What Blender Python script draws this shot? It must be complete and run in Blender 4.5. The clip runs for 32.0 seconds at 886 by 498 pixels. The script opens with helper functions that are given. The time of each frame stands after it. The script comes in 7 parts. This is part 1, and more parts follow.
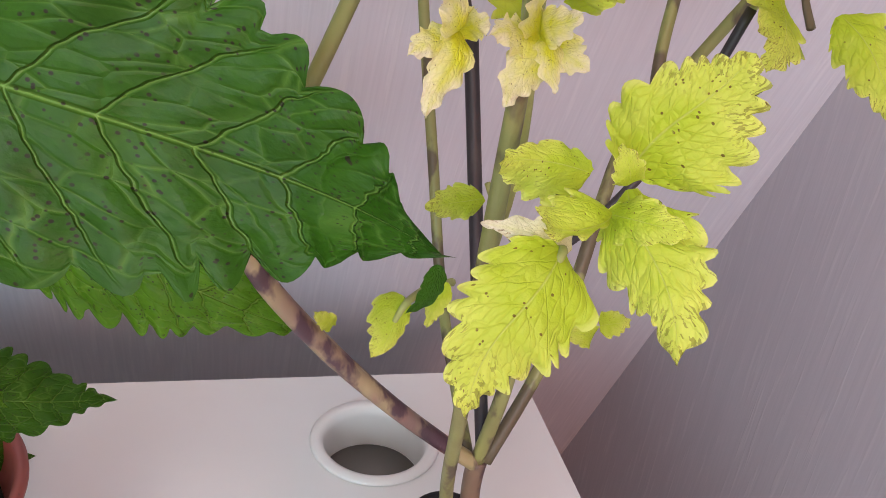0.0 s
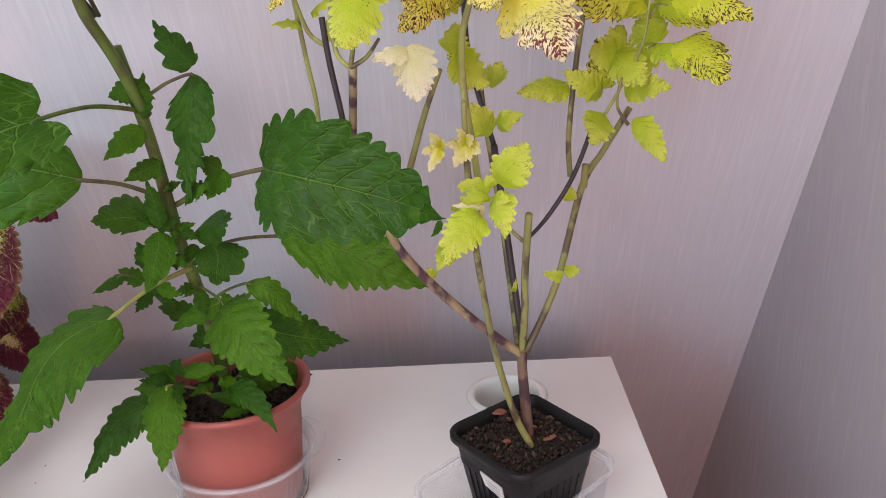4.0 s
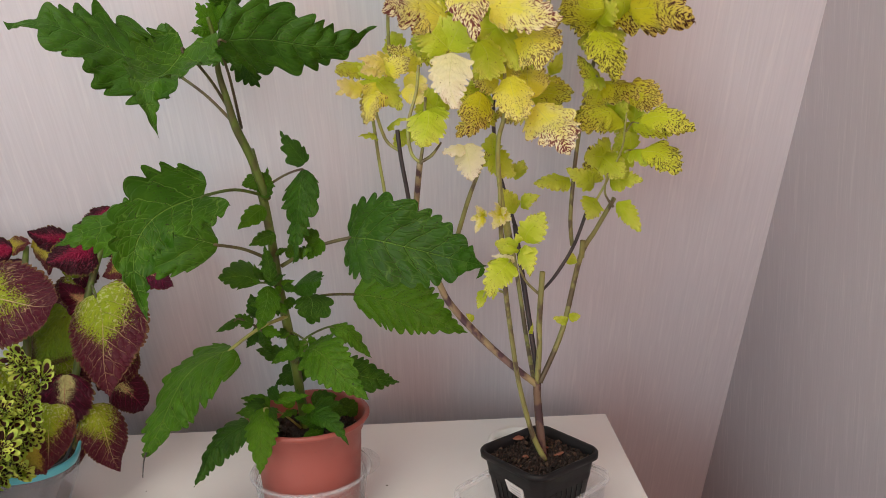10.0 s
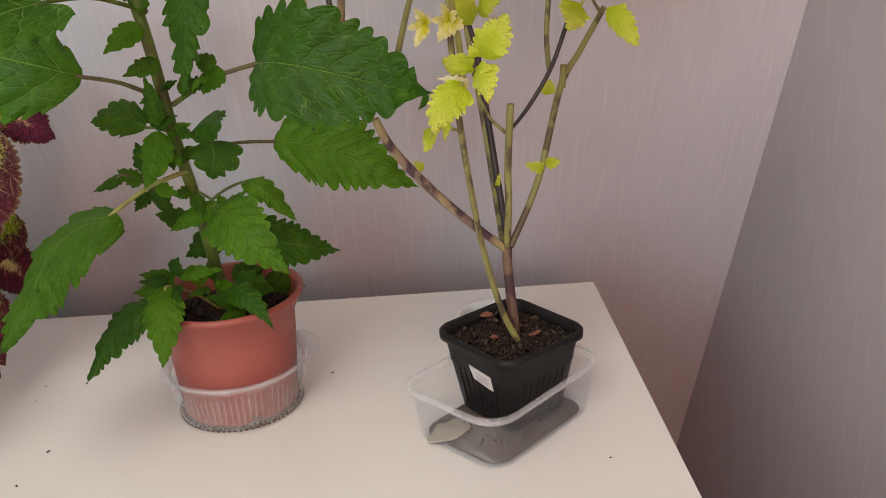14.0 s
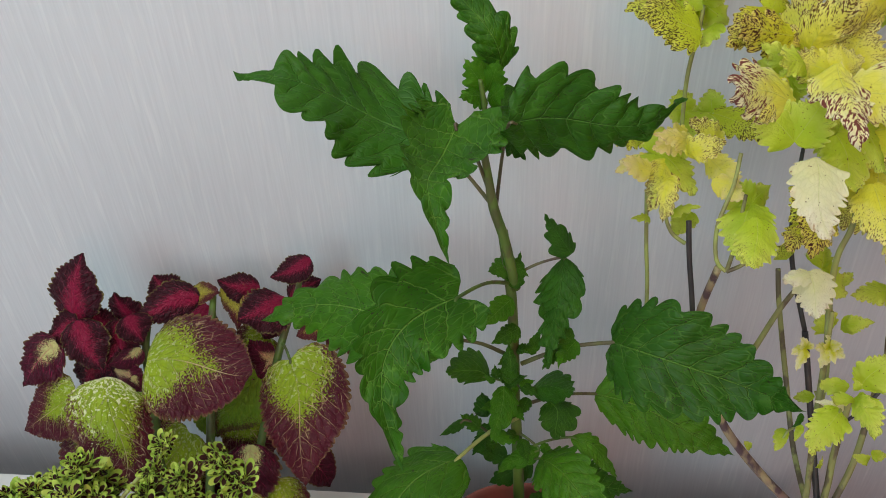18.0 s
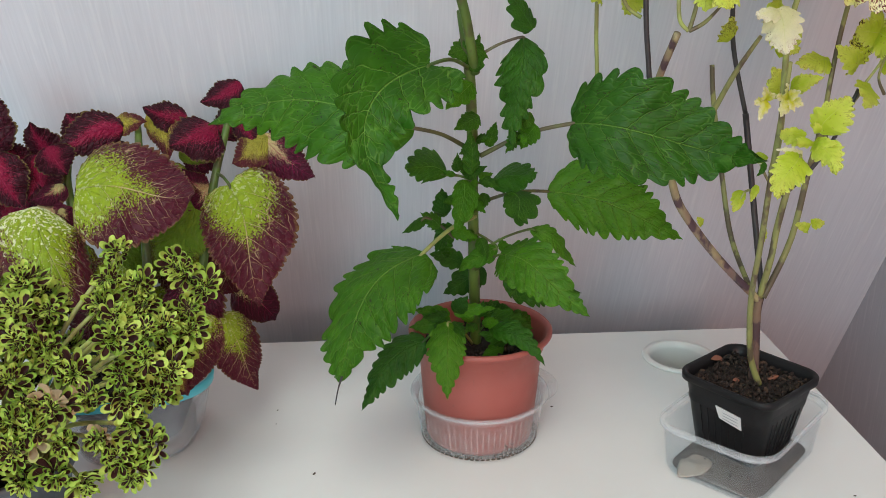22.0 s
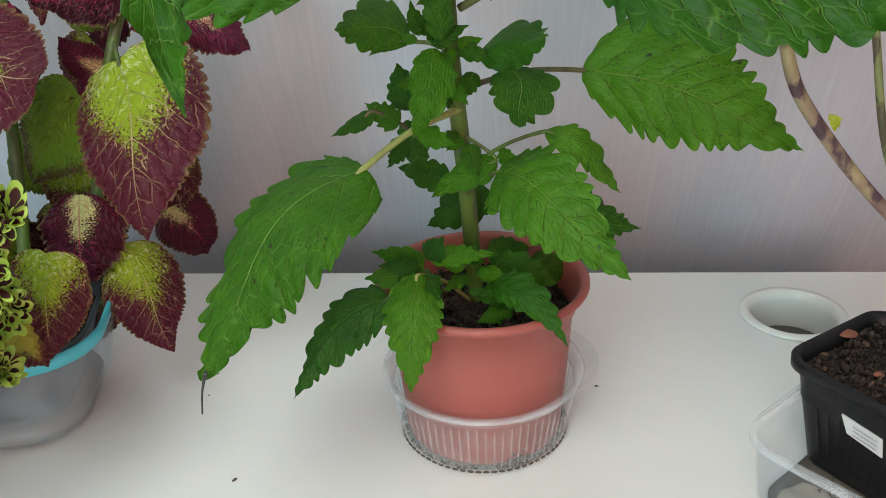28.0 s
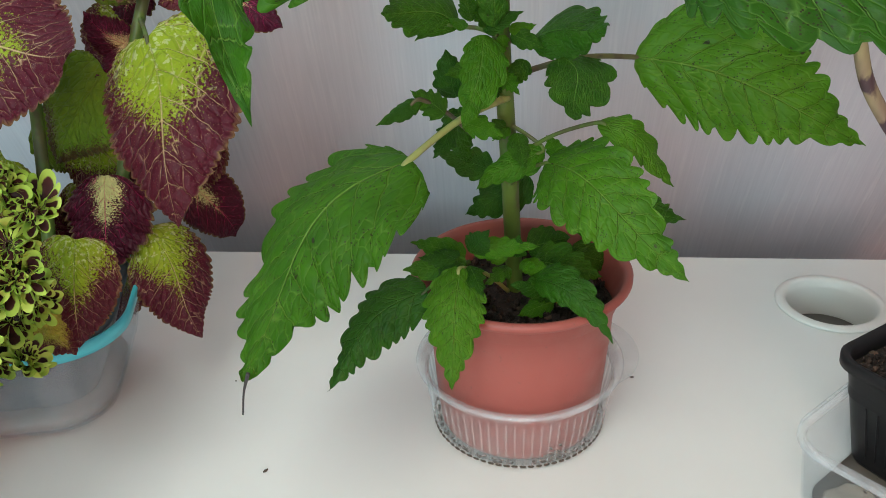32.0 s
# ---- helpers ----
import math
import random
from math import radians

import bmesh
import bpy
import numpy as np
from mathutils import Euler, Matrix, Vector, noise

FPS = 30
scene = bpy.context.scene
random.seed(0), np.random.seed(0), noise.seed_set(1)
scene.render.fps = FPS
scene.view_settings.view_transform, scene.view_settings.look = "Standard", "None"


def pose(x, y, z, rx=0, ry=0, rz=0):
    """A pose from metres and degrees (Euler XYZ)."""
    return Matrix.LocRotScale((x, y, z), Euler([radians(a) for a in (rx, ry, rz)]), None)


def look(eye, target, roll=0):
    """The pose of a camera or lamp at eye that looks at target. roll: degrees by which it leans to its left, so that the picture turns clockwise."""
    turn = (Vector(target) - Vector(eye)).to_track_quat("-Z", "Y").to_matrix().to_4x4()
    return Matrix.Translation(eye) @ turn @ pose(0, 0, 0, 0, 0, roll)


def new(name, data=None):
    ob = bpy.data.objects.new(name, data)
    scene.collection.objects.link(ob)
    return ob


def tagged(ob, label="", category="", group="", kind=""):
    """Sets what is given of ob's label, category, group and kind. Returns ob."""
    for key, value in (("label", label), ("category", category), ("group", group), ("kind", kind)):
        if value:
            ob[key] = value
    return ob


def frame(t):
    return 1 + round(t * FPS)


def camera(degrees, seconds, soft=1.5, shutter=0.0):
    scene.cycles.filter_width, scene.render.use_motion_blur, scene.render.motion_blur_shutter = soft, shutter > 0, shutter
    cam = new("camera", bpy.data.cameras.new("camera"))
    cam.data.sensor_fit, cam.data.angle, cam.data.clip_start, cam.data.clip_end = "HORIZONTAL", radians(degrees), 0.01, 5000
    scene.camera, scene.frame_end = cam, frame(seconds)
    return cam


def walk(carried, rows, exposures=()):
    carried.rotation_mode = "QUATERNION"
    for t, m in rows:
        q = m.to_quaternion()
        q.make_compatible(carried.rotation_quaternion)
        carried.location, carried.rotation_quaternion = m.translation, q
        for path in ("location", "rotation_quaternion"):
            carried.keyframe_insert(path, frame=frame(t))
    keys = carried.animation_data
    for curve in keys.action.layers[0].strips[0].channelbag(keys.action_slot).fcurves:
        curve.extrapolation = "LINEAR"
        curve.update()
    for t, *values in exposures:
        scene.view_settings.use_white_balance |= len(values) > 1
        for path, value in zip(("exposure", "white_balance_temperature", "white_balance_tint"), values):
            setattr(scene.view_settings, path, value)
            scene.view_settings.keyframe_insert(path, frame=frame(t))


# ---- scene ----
EXPOSURES = [(0.0, 0.31, 6700, 16), (2.5, 0.23, 6600, 15), (5.0, 0.06, 6800, 17), (7.0, -0.07, 6900, 17), (8.5, -0.33, 7400, 11), (9.5, -0.28, 7400, 11), (10.5, -0.08, 7700, 13), (14.5, -0.12, 7700, 11), (15.3, -0.12, 7000, 0), (17.5, -0.25, 6700, -2),
             (19.0, -0.28, 6700, -2), (20.0, -0.02, 6600, -1), (21.0, 0.04, 6550, 0), (23.0, -0.04, 6550, 0), (25.5, 0.0, 6550, -1), (28.0, 0.20, 6550, -4), (32.0, 0.18, 6550, -4)]
cam = camera(51.91, 32.0, 0.9)
PATH = [
    (0.0, -0.2239, -0.5194, 1.1348, 62.22, -7.10, -12.63),
    (0.5, -0.2210, -0.5330, 1.1450, 62.17, -6.18, -12.93),
    (1.0, -0.2211, -0.5661, 1.1659, 62.10, -4.45, -12.77),
    (1.5, -0.2322, -0.6727, 1.2198, 62.68, -1.50, -9.08),
    (2.0, -0.2513, -0.7517, 1.2414, 64.17, -0.34, -8.22),
    (2.5, -0.2669, -0.8162, 1.2604, 65.11, 0.37, -7.85),
    (4.5, -0.1655, -0.9180, 1.2285, 70.38, 2.52, -0.00),
    (5.0, -0.1978, -0.9905, 1.2622, 72.68, 2.67, -0.49),
    (5.5, -0.2269, -1.0634, 1.2703, 74.14, 2.64, -1.63),
    (6.0, -0.2277, -1.0846, 1.2709, 74.72, 2.60, -1.63),
    (6.5, -0.2300, -1.0941, 1.2658, 75.12, 2.63, -1.66),
    (7.0, -0.2303, -1.1010, 1.2650, 75.47, 2.57, -1.77),
    (7.5, -0.2296, -1.1096, 1.2761, 76.34, 2.59, -1.96),
    (8.0, -0.2284, -1.1279, 1.3095, 79.49, 2.39, -1.71),
    (8.5, -0.2269, -1.1408, 1.3131, 80.77, 2.30, -1.71),
    (9.0, -0.2303, -1.1369, 1.2992, 80.61, 2.45, -2.01),
    (9.5, -0.2284, -1.1284, 1.2818, 79.66, 2.18, -1.81),
    (10.0, -0.2284, -1.1180, 1.2388, 77.08, 2.05, -1.59),
    (10.5, -0.2273, -1.0858, 1.1937, 74.01, 1.98, -1.65),
    (11.0, -0.2210, -1.0498, 1.1868, 72.18, 2.02, -1.78),
    (11.5, -0.2122, -1.0171, 1.1741, 71.34, 2.19, -1.96),
    (12.0, -0.1985, -0.9910, 1.1728, 70.57, 2.68, -2.05),
    (12.5, -0.1885, -0.9704, 1.1693, 69.96, 2.97, -2.23),
    (13.0, -0.1851, -0.9524, 1.1663, 69.04, 2.72, -2.21),
    (13.5, -0.1846, -0.9424, 1.1643, 68.92, 3.13, -2.55),
    (14.0, -0.1887, -0.9394, 1.1656, 68.80, 3.13, -2.50),
    (14.5, -0.2096, -0.9444, 1.1678, 68.80, 2.37, -2.19),
    (15.0, -0.2605, -0.9594, 1.1810, 68.74, 0.75, -0.44),
    (15.5, -0.3170, -0.9773, 1.2088, 69.53, -0.41, 2.30),
    (17.5, -0.3541, -0.9343, 1.2971, 72.98, -0.68, 5.05),
    (18.0, -0.3710, -0.9482, 1.3193, 74.38, -0.34, 5.21),
    (18.5, -0.3835, -0.9617, 1.3248, 75.19, -0.84, 3.95),
    (19.0, -0.4040, -0.9820, 1.2995, 75.98, -0.61, 1.41),
    (19.5, -0.4090, -0.9936, 1.2644, 74.80, -0.49, 0.94),
    (20.0, -0.4220, -0.9893, 1.2266, 73.38, 0.32, -0.39),
    (20.5, -0.4299, -0.9823, 1.2122, 71.77, 0.35, -1.51),
    (21.0, -0.4366, -0.9754, 1.2071, 71.02, 0.16, -2.68),
    (21.5, -0.4428, -0.9746, 1.2060, 70.69, -0.06, -3.41),
    (22.0, -0.4471, -0.9733, 1.2061, 70.49, 0.10, -3.94),
    (22.5, -0.4522, -0.9715, 1.2035, 70.63, 0.32, -4.14),
    (23.0, -0.4540, -0.9661, 1.1966, 70.62, 0.39, -4.56),
    (23.5, -0.4443, -0.9472, 1.1793, 69.96, 0.24, -4.62),
    (24.0, -0.4219, -0.9217, 1.1718, 68.94, 0.55, -3.95),
    (24.5, -0.3969, -0.8990, 1.1652, 68.05, 0.74, -3.14),
    (25.0, -0.3821, -0.8708, 1.1623, 67.68, 1.15, -2.04),
    (25.5, -0.3784, -0.8317, 1.1564, 66.99, 1.58, -0.66),
    (27.5, -0.3433, -0.7198, 1.1350, 64.21, 1.92, 3.55),
    (28.0, -0.3460, -0.7083, 1.1218, 63.87, 1.95, 3.45),
    (28.5, -0.3482, -0.6893, 1.1099, 63.28, 1.76, 3.42),
    (29.0, -0.3484, -0.6685, 1.0978, 62.92, 1.43, 3.50),
    (29.5, -0.3491, -0.6567, 1.0872, 61.93, 1.49, 3.56),
    (30.0, -0.3486, -0.6487, 1.0821, 61.39, 1.34, 3.66),
    (30.5, -0.3501, -0.6450, 1.0779, 61.16, 1.57, 3.53),
    (31.0, -0.3540, -0.6479, 1.0813, 61.02, 1.36, 3.59),
    (31.5, -0.3577, -0.6604, 1.0911, 61.03, 1.49, 3.72),
    (32.0, -0.3692, -0.6873, 1.1288, 61.55, 1.34, 3.89),
]
walk(cam, [(t, pose(*p)) for t, *p in PATH], EXPOSURES)


# ---- world and light ----
world = bpy.data.worlds.new("sky")
scene.world = world
world.use_nodes = True
wn = world.node_tree.nodes
sky = wn.new("ShaderNodeTexSky")
sky.sky_type, sky.sun_disc, sky.sun_elevation, sky.sun_rotation = "NISHITA", False, radians(40), radians(150)
world.node_tree.links.new(sky.outputs[0], wn["Background"].inputs[0])
wn["Background"].inputs[1].default_value = 0.1


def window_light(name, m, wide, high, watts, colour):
    """Area lamp out of view, set in an opening of the room."""
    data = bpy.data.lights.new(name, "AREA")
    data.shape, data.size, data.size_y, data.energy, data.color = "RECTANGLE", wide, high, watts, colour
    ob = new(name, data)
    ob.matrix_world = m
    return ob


window_light("roof_window_light", look((-0.70, -1.20, 2.19), (-0.60, -0.20, 0.85)), 0.7, 0.6, 12, (0.98, 0.99, 1.0))
# Rear lamps added out of view: pink right and blue left tint the walls.
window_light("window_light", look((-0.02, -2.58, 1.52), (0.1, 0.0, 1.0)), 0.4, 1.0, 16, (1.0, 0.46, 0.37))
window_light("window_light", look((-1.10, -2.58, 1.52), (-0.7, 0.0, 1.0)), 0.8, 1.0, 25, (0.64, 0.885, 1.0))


# ---- materials ----
def material(name, colour, rough=0.5, metal=0.0, **more):
    m = bpy.data.materials.new(name)
    m.use_nodes = True
    b = m.node_tree.nodes["Principled BSDF"]
    b.inputs["Base Color"].default_value = (*colour, 1)
    b.inputs["Roughness"].default_value, b.inputs["Metallic"].default_value = rough, metal
    for key, value in more.items():
        b.inputs[key.replace("_", " ")].default_value = value
    return m


class Nodes:
    """Short hands to wire a material's nodes."""

    def __init__(self, m):
        self.tree, self.bsdf = m.node_tree, m.node_tree.nodes["Principled BSDF"]

    def put(self, socket, value):
        if isinstance(value, bpy.types.NodeSocket):
            self.tree.links.new(value, socket)
        else:
            socket.default_value = value

    def math(self, op, a, b=0.0, c=0.0):
        n = self.tree.nodes.new("ShaderNodeMath")
        n.operation = op
        for s, v in zip(n.inputs, (a, b, c)):
            self.put(s, v)
        return n.outputs[0]

    def noise(self, vector, scale, detail=3.0, rough=0.5):
        n = self.tree.nodes.new("ShaderNodeTexNoise")
        self.put(n.inputs["Vector"], vector)
        n.inputs["Scale"].default_value, n.inputs["Detail"].default_value, n.inputs["Roughness"].default_value = scale, detail, rough
        return n.outputs["Fac"]

    def voronoi(self, vector, scale, feature="F1", out="Distance"):
        n = self.tree.nodes.new("ShaderNodeTexVoronoi")
        n.feature = feature
        self.put(n.inputs["Vector"], vector)
        n.inputs["Scale"].default_value = scale
        return n.outputs[out]

    def ramp(self, fac, *stops):
        n = self.tree.nodes.new("ShaderNodeValToRGB")
        self.put(n.inputs[0], fac)
        e = n.color_ramp.elements
        while len(e) < len(stops):
            e.new(0.5)
        for el, (p, c) in zip(e, stops):
            el.position = p
            el.color = (c, c, c, 1) if isinstance(c, (int, float)) else (*c, 1)
        return n.outputs[0]

    def mix(self, fac, a, b, blend="MIX"):
        n = self.tree.nodes.new("ShaderNodeMix")
        n.data_type, n.blend_type = "RGBA", blend
        for s, v in zip((n.inputs[0], n.inputs[6], n.inputs[7]), (fac, a, b)):
            if isinstance(v, tuple):
                v = (*v, 1) if len(v) == 3 else v
            self.put(s, v)
        return n.outputs[2]

    def coords(self, kind="Object", scale=(1, 1, 1)):
        n = self.tree.nodes.new("ShaderNodeTexCoord")
        m = self.tree.nodes.new("ShaderNodeMapping")
        m.inputs["Scale"].default_value = scale
        self.tree.links.new(n.outputs[kind], m.inputs[0])
        return m.outputs[0]

    def split(self, vector):
        n = self.tree.nodes.new("ShaderNodeSeparateXYZ")
        self.put(n.inputs[0], vector)
        return n.outputs

    def random(self):
        return self.tree.nodes.new("ShaderNodeObjectInfo").outputs["Random"]

    def bump(self, height, strength=0.3, distance=0.001):
        n = self.tree.nodes.new("ShaderNodeBump")
        self.put(n.inputs["Height"], height)
        n.inputs["Strength"].default_value, n.inputs["Distance"].default_value = strength, distance
        self.tree.links.new(n.outputs[0], self.bsdf.inputs["Normal"])

    def set(self, name, value):
        self.put(self.bsdf.inputs[name], value)


def wallpaper(name, shear, tone=(1.0, 1.0, 1.0)):
    """Upright streaks; shear follows a wall that slopes towards the room; tone darkens a less lit one."""
    m = material(name, (0.56, 0.55, 0.585), 0.6)
    n = Nodes(m)
    x, y, z = n.split(n.coords("Object"))
    flat = n.tree.nodes.new("ShaderNodeCombineXYZ")
    for socket, value in zip(flat.inputs, (x, n.math("ADD", y, n.math("MULTIPLY", z, shear)), z)):
        n.put(socket, value)

    def stretched(*scale):
        k = n.tree.nodes.new("ShaderNodeVectorMath")
        k.operation = "MULTIPLY"
        n.put(k.inputs[0], flat.outputs[0])
        k.inputs[1].default_value = scale
        return k.outputs[0]

    grain = n.noise(stretched(420, 420, 12), 1.0, 4.0, 0.6)
    broad = n.noise(stretched(60, 60, 4), 1.0, 3.0)
    streak = n.ramp(n.noise(stretched(190, 190, 13), 1.0, 2.0), (0.57, 0.0), (0.68, 1.0))
    c = n.mix(n.ramp(grain, (0.3, 0.0), (0.7, 1.0)), (0.60, 0.605, 0.66), (0.665, 0.668, 0.725))
    c = n.mix(n.math("MULTIPLY", streak, 0.22), c, (0.82, 0.82, 0.84))
    c = n.mix(n.math("MULTIPLY", broad, 0.20), c, (0.59, 0.585, 0.63))
    # tone puts a wall's weaker light and pink bounce into its colour
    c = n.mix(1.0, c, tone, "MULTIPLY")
    n.set("Base Color", c)
    n.set("Roughness", n.ramp(streak, (0.0, 0.62), (1.0, 0.42)))
    n.bump(n.math("ADD", grain, streak), 0.18, 0.0006)
    return m


def table_white():
    m = material("white_laminate", (0.80, 0.79, 0.77), 0.34)
    n = Nodes(m)
    v = n.coords("Object")
    c = n.mix(n.ramp(n.noise(v, 9.0, 4.0), (0.35, 0.0), (0.7, 1.0)), (0.80, 0.79, 0.765), (0.77, 0.76, 0.735))
    n.set("Base Color", c)
    n.set("Roughness", n.ramp(n.noise(v, 45.0, 3.0), (0.3, 0.30), (0.7, 0.42)))
    n.bump(n.noise(v, 700.0, 2.0), 0.03, 0.0003)
    return m


def pot_plastic(name, a, b, rough, dust):
    m = material(name, a, rough)
    n = Nodes(m)
    v = n.coords("Object")
    c = n.mix(n.noise(v, 22.0, 4.0), a, b)
    specks = n.ramp(n.noise(v, 420.0, 2.0), (0.68, 0.0), (0.74, 1.0))
    c = n.mix(n.math("MULTIPLY", specks, dust), c, (0.10, 0.07, 0.055))
    n.set("Base Color", c)
    n.set("Roughness", n.ramp(n.noise(v, 60.0, 3.0), (0.3, rough - 0.06), (0.7, rough + 0.1)))
    n.bump(n.noise(v, 300.0, 2.0), 0.06, 0.0004)
    return m


def clear_plastic(name, tint, rough, haze):
    """Thin see-through plastic: most light goes straight on, the rest meets a milky, glossy skin."""
    m = material(name, tint, rough)
    n = Nodes(m)
    cloud = n.noise(n.coords("Object"), 55.0, 4.0)
    n.set("Roughness", n.ramp(cloud, (0.35, rough * 0.4), (0.7, rough * 1.6)))
    t = n.tree.nodes.new("ShaderNodeBsdfTransparent")
    t.inputs[0].default_value = (0.97, 0.98, 0.985, 1)
    x = n.tree.nodes.new("ShaderNodeMixShader")
    n.put(x.inputs[0], n.ramp(cloud, (0.3, haze * 0.7), (0.7, haze * 1.4)))
    n.tree.links.new(t.outputs[0], x.inputs[1])
    n.tree.links.new(n.bsdf.outputs[0], x.inputs[2])
    n.tree.links.new(x.outputs[0], n.tree.nodes["Material Output"].inputs[0])
    return m


def soil_material():
    m = material("peat_soil", (0.035, 0.022, 0.016), 0.95)
    n = Nodes(m)
    v = n.coords("Object")
    lump = n.tree.nodes.new("ShaderNodeNewGeometry").outputs["Random Per Island"]
    c = n.mix(n.ramp(n.noise(v, 260.0, 5.0, 0.7), (0.4, 0.0), (0.68, 1.0)), (0.008, 0.005, 0.004), (0.045, 0.026, 0.018))
    c = n.mix(n.ramp(n.voronoi(v, 420.0), (0.0, 0.7), (0.2, 0.0)), c, (0.16, 0.10, 0.07))
    c = n.mix(n.ramp(lump, (0.86, 0.0), (0.90, 0.6)), c, (0.12, 0.07, 0.045))
    n.set("Base Color", c)
    n.bump(n.noise(v, 380.0, 4.0), 0.9, 0.002)
    return m


WALL, SLOPE, WHITE = wallpaper("wallpaper", 0.0), wallpaper("sloping_wallpaper", 0.477), table_white()
# Same wallpaper for the side wall, darkened and pinked for its dimmer light.
WALL_DIMMED = wallpaper("dimmed_wallpaper", 0.0, (0.78, 0.70, 0.685))
TERRACOTTA = pot_plastic("terracotta_plastic", (0.34, 0.088, 0.070), (0.30, 0.076, 0.061), 0.45, 0.35)
BLACK = pot_plastic("black_plastic", (0.009, 0.009, 0.010), (0.015, 0.014, 0.015), 0.42, 0.0)
GREYPOT = pot_plastic("grey_plastic", (0.055, 0.068, 0.085), (0.07, 0.085, 0.10), 0.45, 0.1)
BLACK.node_tree.nodes["Principled BSDF"].inputs["Specular IOR Level"].default_value = 0.22
SMOKED = clear_plastic("cloudy_plastic", (0.62, 0.66, 0.71), 0.14, 0.07)
CLEAR = clear_plastic("clear_plastic", (0.85, 0.83, 0.82), 0.08, 0.09)
BLUE = material("blue_tape", (0.09, 0.52, 0.62), 0.35)
TINTED = clear_plastic("bluish_clear_plastic", (0.70, 0.76, 0.83), 0.15, 0.15)
LIP = clear_plastic("milky_plastic_lip", (0.80, 0.82, 0.85), 0.12, 0.22)
SOIL = soil_material()
CREAM = material("cream_plastic", (0.80, 0.78, 0.74), 0.3)
DARK = material("dark_void", (0.16, 0.14, 0.125), 0.7)
FLOOR = material("wood_floor", (0.32, 0.20, 0.12), 0.5)
CEIL = material("ceiling_paint", (0.42, 0.42, 0.43), 0.8)
SPECK = material("soil_crumb", (0.085, 0.065, 0.05), 0.9)
PAPER = material("label_paper", (0.62, 0.61, 0.60), 0.6)
INK = material("label_ink", (0.30, 0.30, 0.32), 0.6)


# ---- mesh helpers ----
def link(name, bm, mat, smooth=False):
    me = bpy.data.meshes.new(name)
    bm.to_mesh(me)
    bm.free()
    me.materials.append(mat)
    if smooth:
        me.polygons.foreach_set("use_smooth", [True] * len(me.polygons))
    return me


def thing(name, at, label, category, group="", kind=""):
    ob = new(name)
    ob.location = at
    ob.empty_display_size = 0.02
    bpy.context.view_layer.update()
    return tagged(ob, label, category, group, kind)


def part(name, bm, mat, parent=None, label="", smooth=True):
    ob = new(name, bm if isinstance(bm, bpy.types.Mesh) else link(name, bm, mat, smooth))
    if parent:
        ob.parent = parent
        if not parent.parent:
            ob.matrix_parent_inverse = Matrix.Translation(parent.location).inverted()
    if label:
        ob["label"] = label
    return ob


def box(x0, x1, y0, y1, z0, z1, bevel=0.0):
    bm = bmesh.new()
    bmesh.ops.create_cube(bm, size=1.0, matrix=Matrix.Translation(((x0 + x1) / 2, (y0 + y1) / 2, (z0 + z1) / 2)) @ Matrix.Diagonal((x1 - x0, y1 - y0, z1 - z0, 1)))
    if bevel:
        bmesh.ops.bevel(bm, geom=bm.edges[:], offset=bevel, segments=2, affect="EDGES")
    return bm


def loft(rings, closed_ends=(False, False)):
    """A skin over rings of points, each ring closed."""
    bm = bmesh.new()
    vs = [[bm.verts.new(p) for p in ring] for ring in rings]
    k = len(vs[0])
    for a, b in zip(vs, vs[1:]):
        for i in range(k):
            bm.faces.new((a[i], a[(i + 1) % k], b[(i + 1) % k], b[i]))
    if closed_ends[0]:
        bm.faces.new(vs[0][::-1])
    if closed_ends[1]:
        bm.faces.new(vs[-1])
    return bm


def ring(cx, cy, z, r, k=64, rib=0.0, ribs=0, turn=0.0):
    return [(cx + (r + rib * math.cos(ribs * 2 * math.pi * i / k)) * math.cos(2 * math.pi * i / k + turn),
             cy + (r + rib * math.cos(ribs * 2 * math.pi * i / k)) * math.sin(2 * math.pi * i / k + turn), z) for i in range(k)]


def rounded(cx, cy, z, hx, hy, r, turn, k=8, dz=None):
    """A rounded rectangle, half sizes hx and hy, turned by degrees."""
    out = []
    c, s = math.cos(radians(turn)), math.sin(radians(turn))
    for q, (sx, sy) in enumerate(((1, 1), (-1, 1), (-1, -1), (1, -1))):
        for i in range(k):
            a = math.pi / 2 * (q + i / (k - 1))
            x, y = sx * (hx - r) + r * math.cos(a), sy * (hy - r) + r * math.sin(a)
            out.append((cx + c * x - s * y, cy + s * x + c * y, z + (dz(x, y) if dz else 0)))
    return out


def tube(points, radii, sides=10, name="stem"):
    """A tapered round stem along points."""
    pts = [Vector(p) for p in points]
    fine, rad = [], []
    n = len(pts)
    for i in range(n - 1):
        p0, p1, p2, p3 = pts[max(i - 1, 0)], pts[i], pts[i + 1], pts[min(i + 2, n - 1)]
        for s in range(6):
            t = s / 6
            fine.append(0.5 * ((2 * p1) + (p2 - p0) * t + (2 * p0 - 5 * p1 + 4 * p2 - p3) * t * t + (3 * p1 - p0 - 3 * p2 + p3) * t ** 3))
            rad.append(radii[i] * (1 - t) + radii[i + 1] * t)
    fine.append(pts[-1])
    rad.append(radii[-1])
    rings = []
    side = None
    for i, p in enumerate(fine):
        d = (fine[min(i + 1, len(fine) - 1)] - fine[max(i - 1, 0)]).normalized()
        if side is None:
            side = d.orthogonal().normalized()
        side = (side - d * side.dot(d)).normalized()
        up = d.cross(side)
        rings.append([tuple(p + rad[i] * (math.cos(2 * math.pi * k / sides) * side + math.sin(2 * math.pi * k / sides) * up)) for k in range(sides)])
    return loft(rings, (True, True))


# ---- room ----
def slope(z):
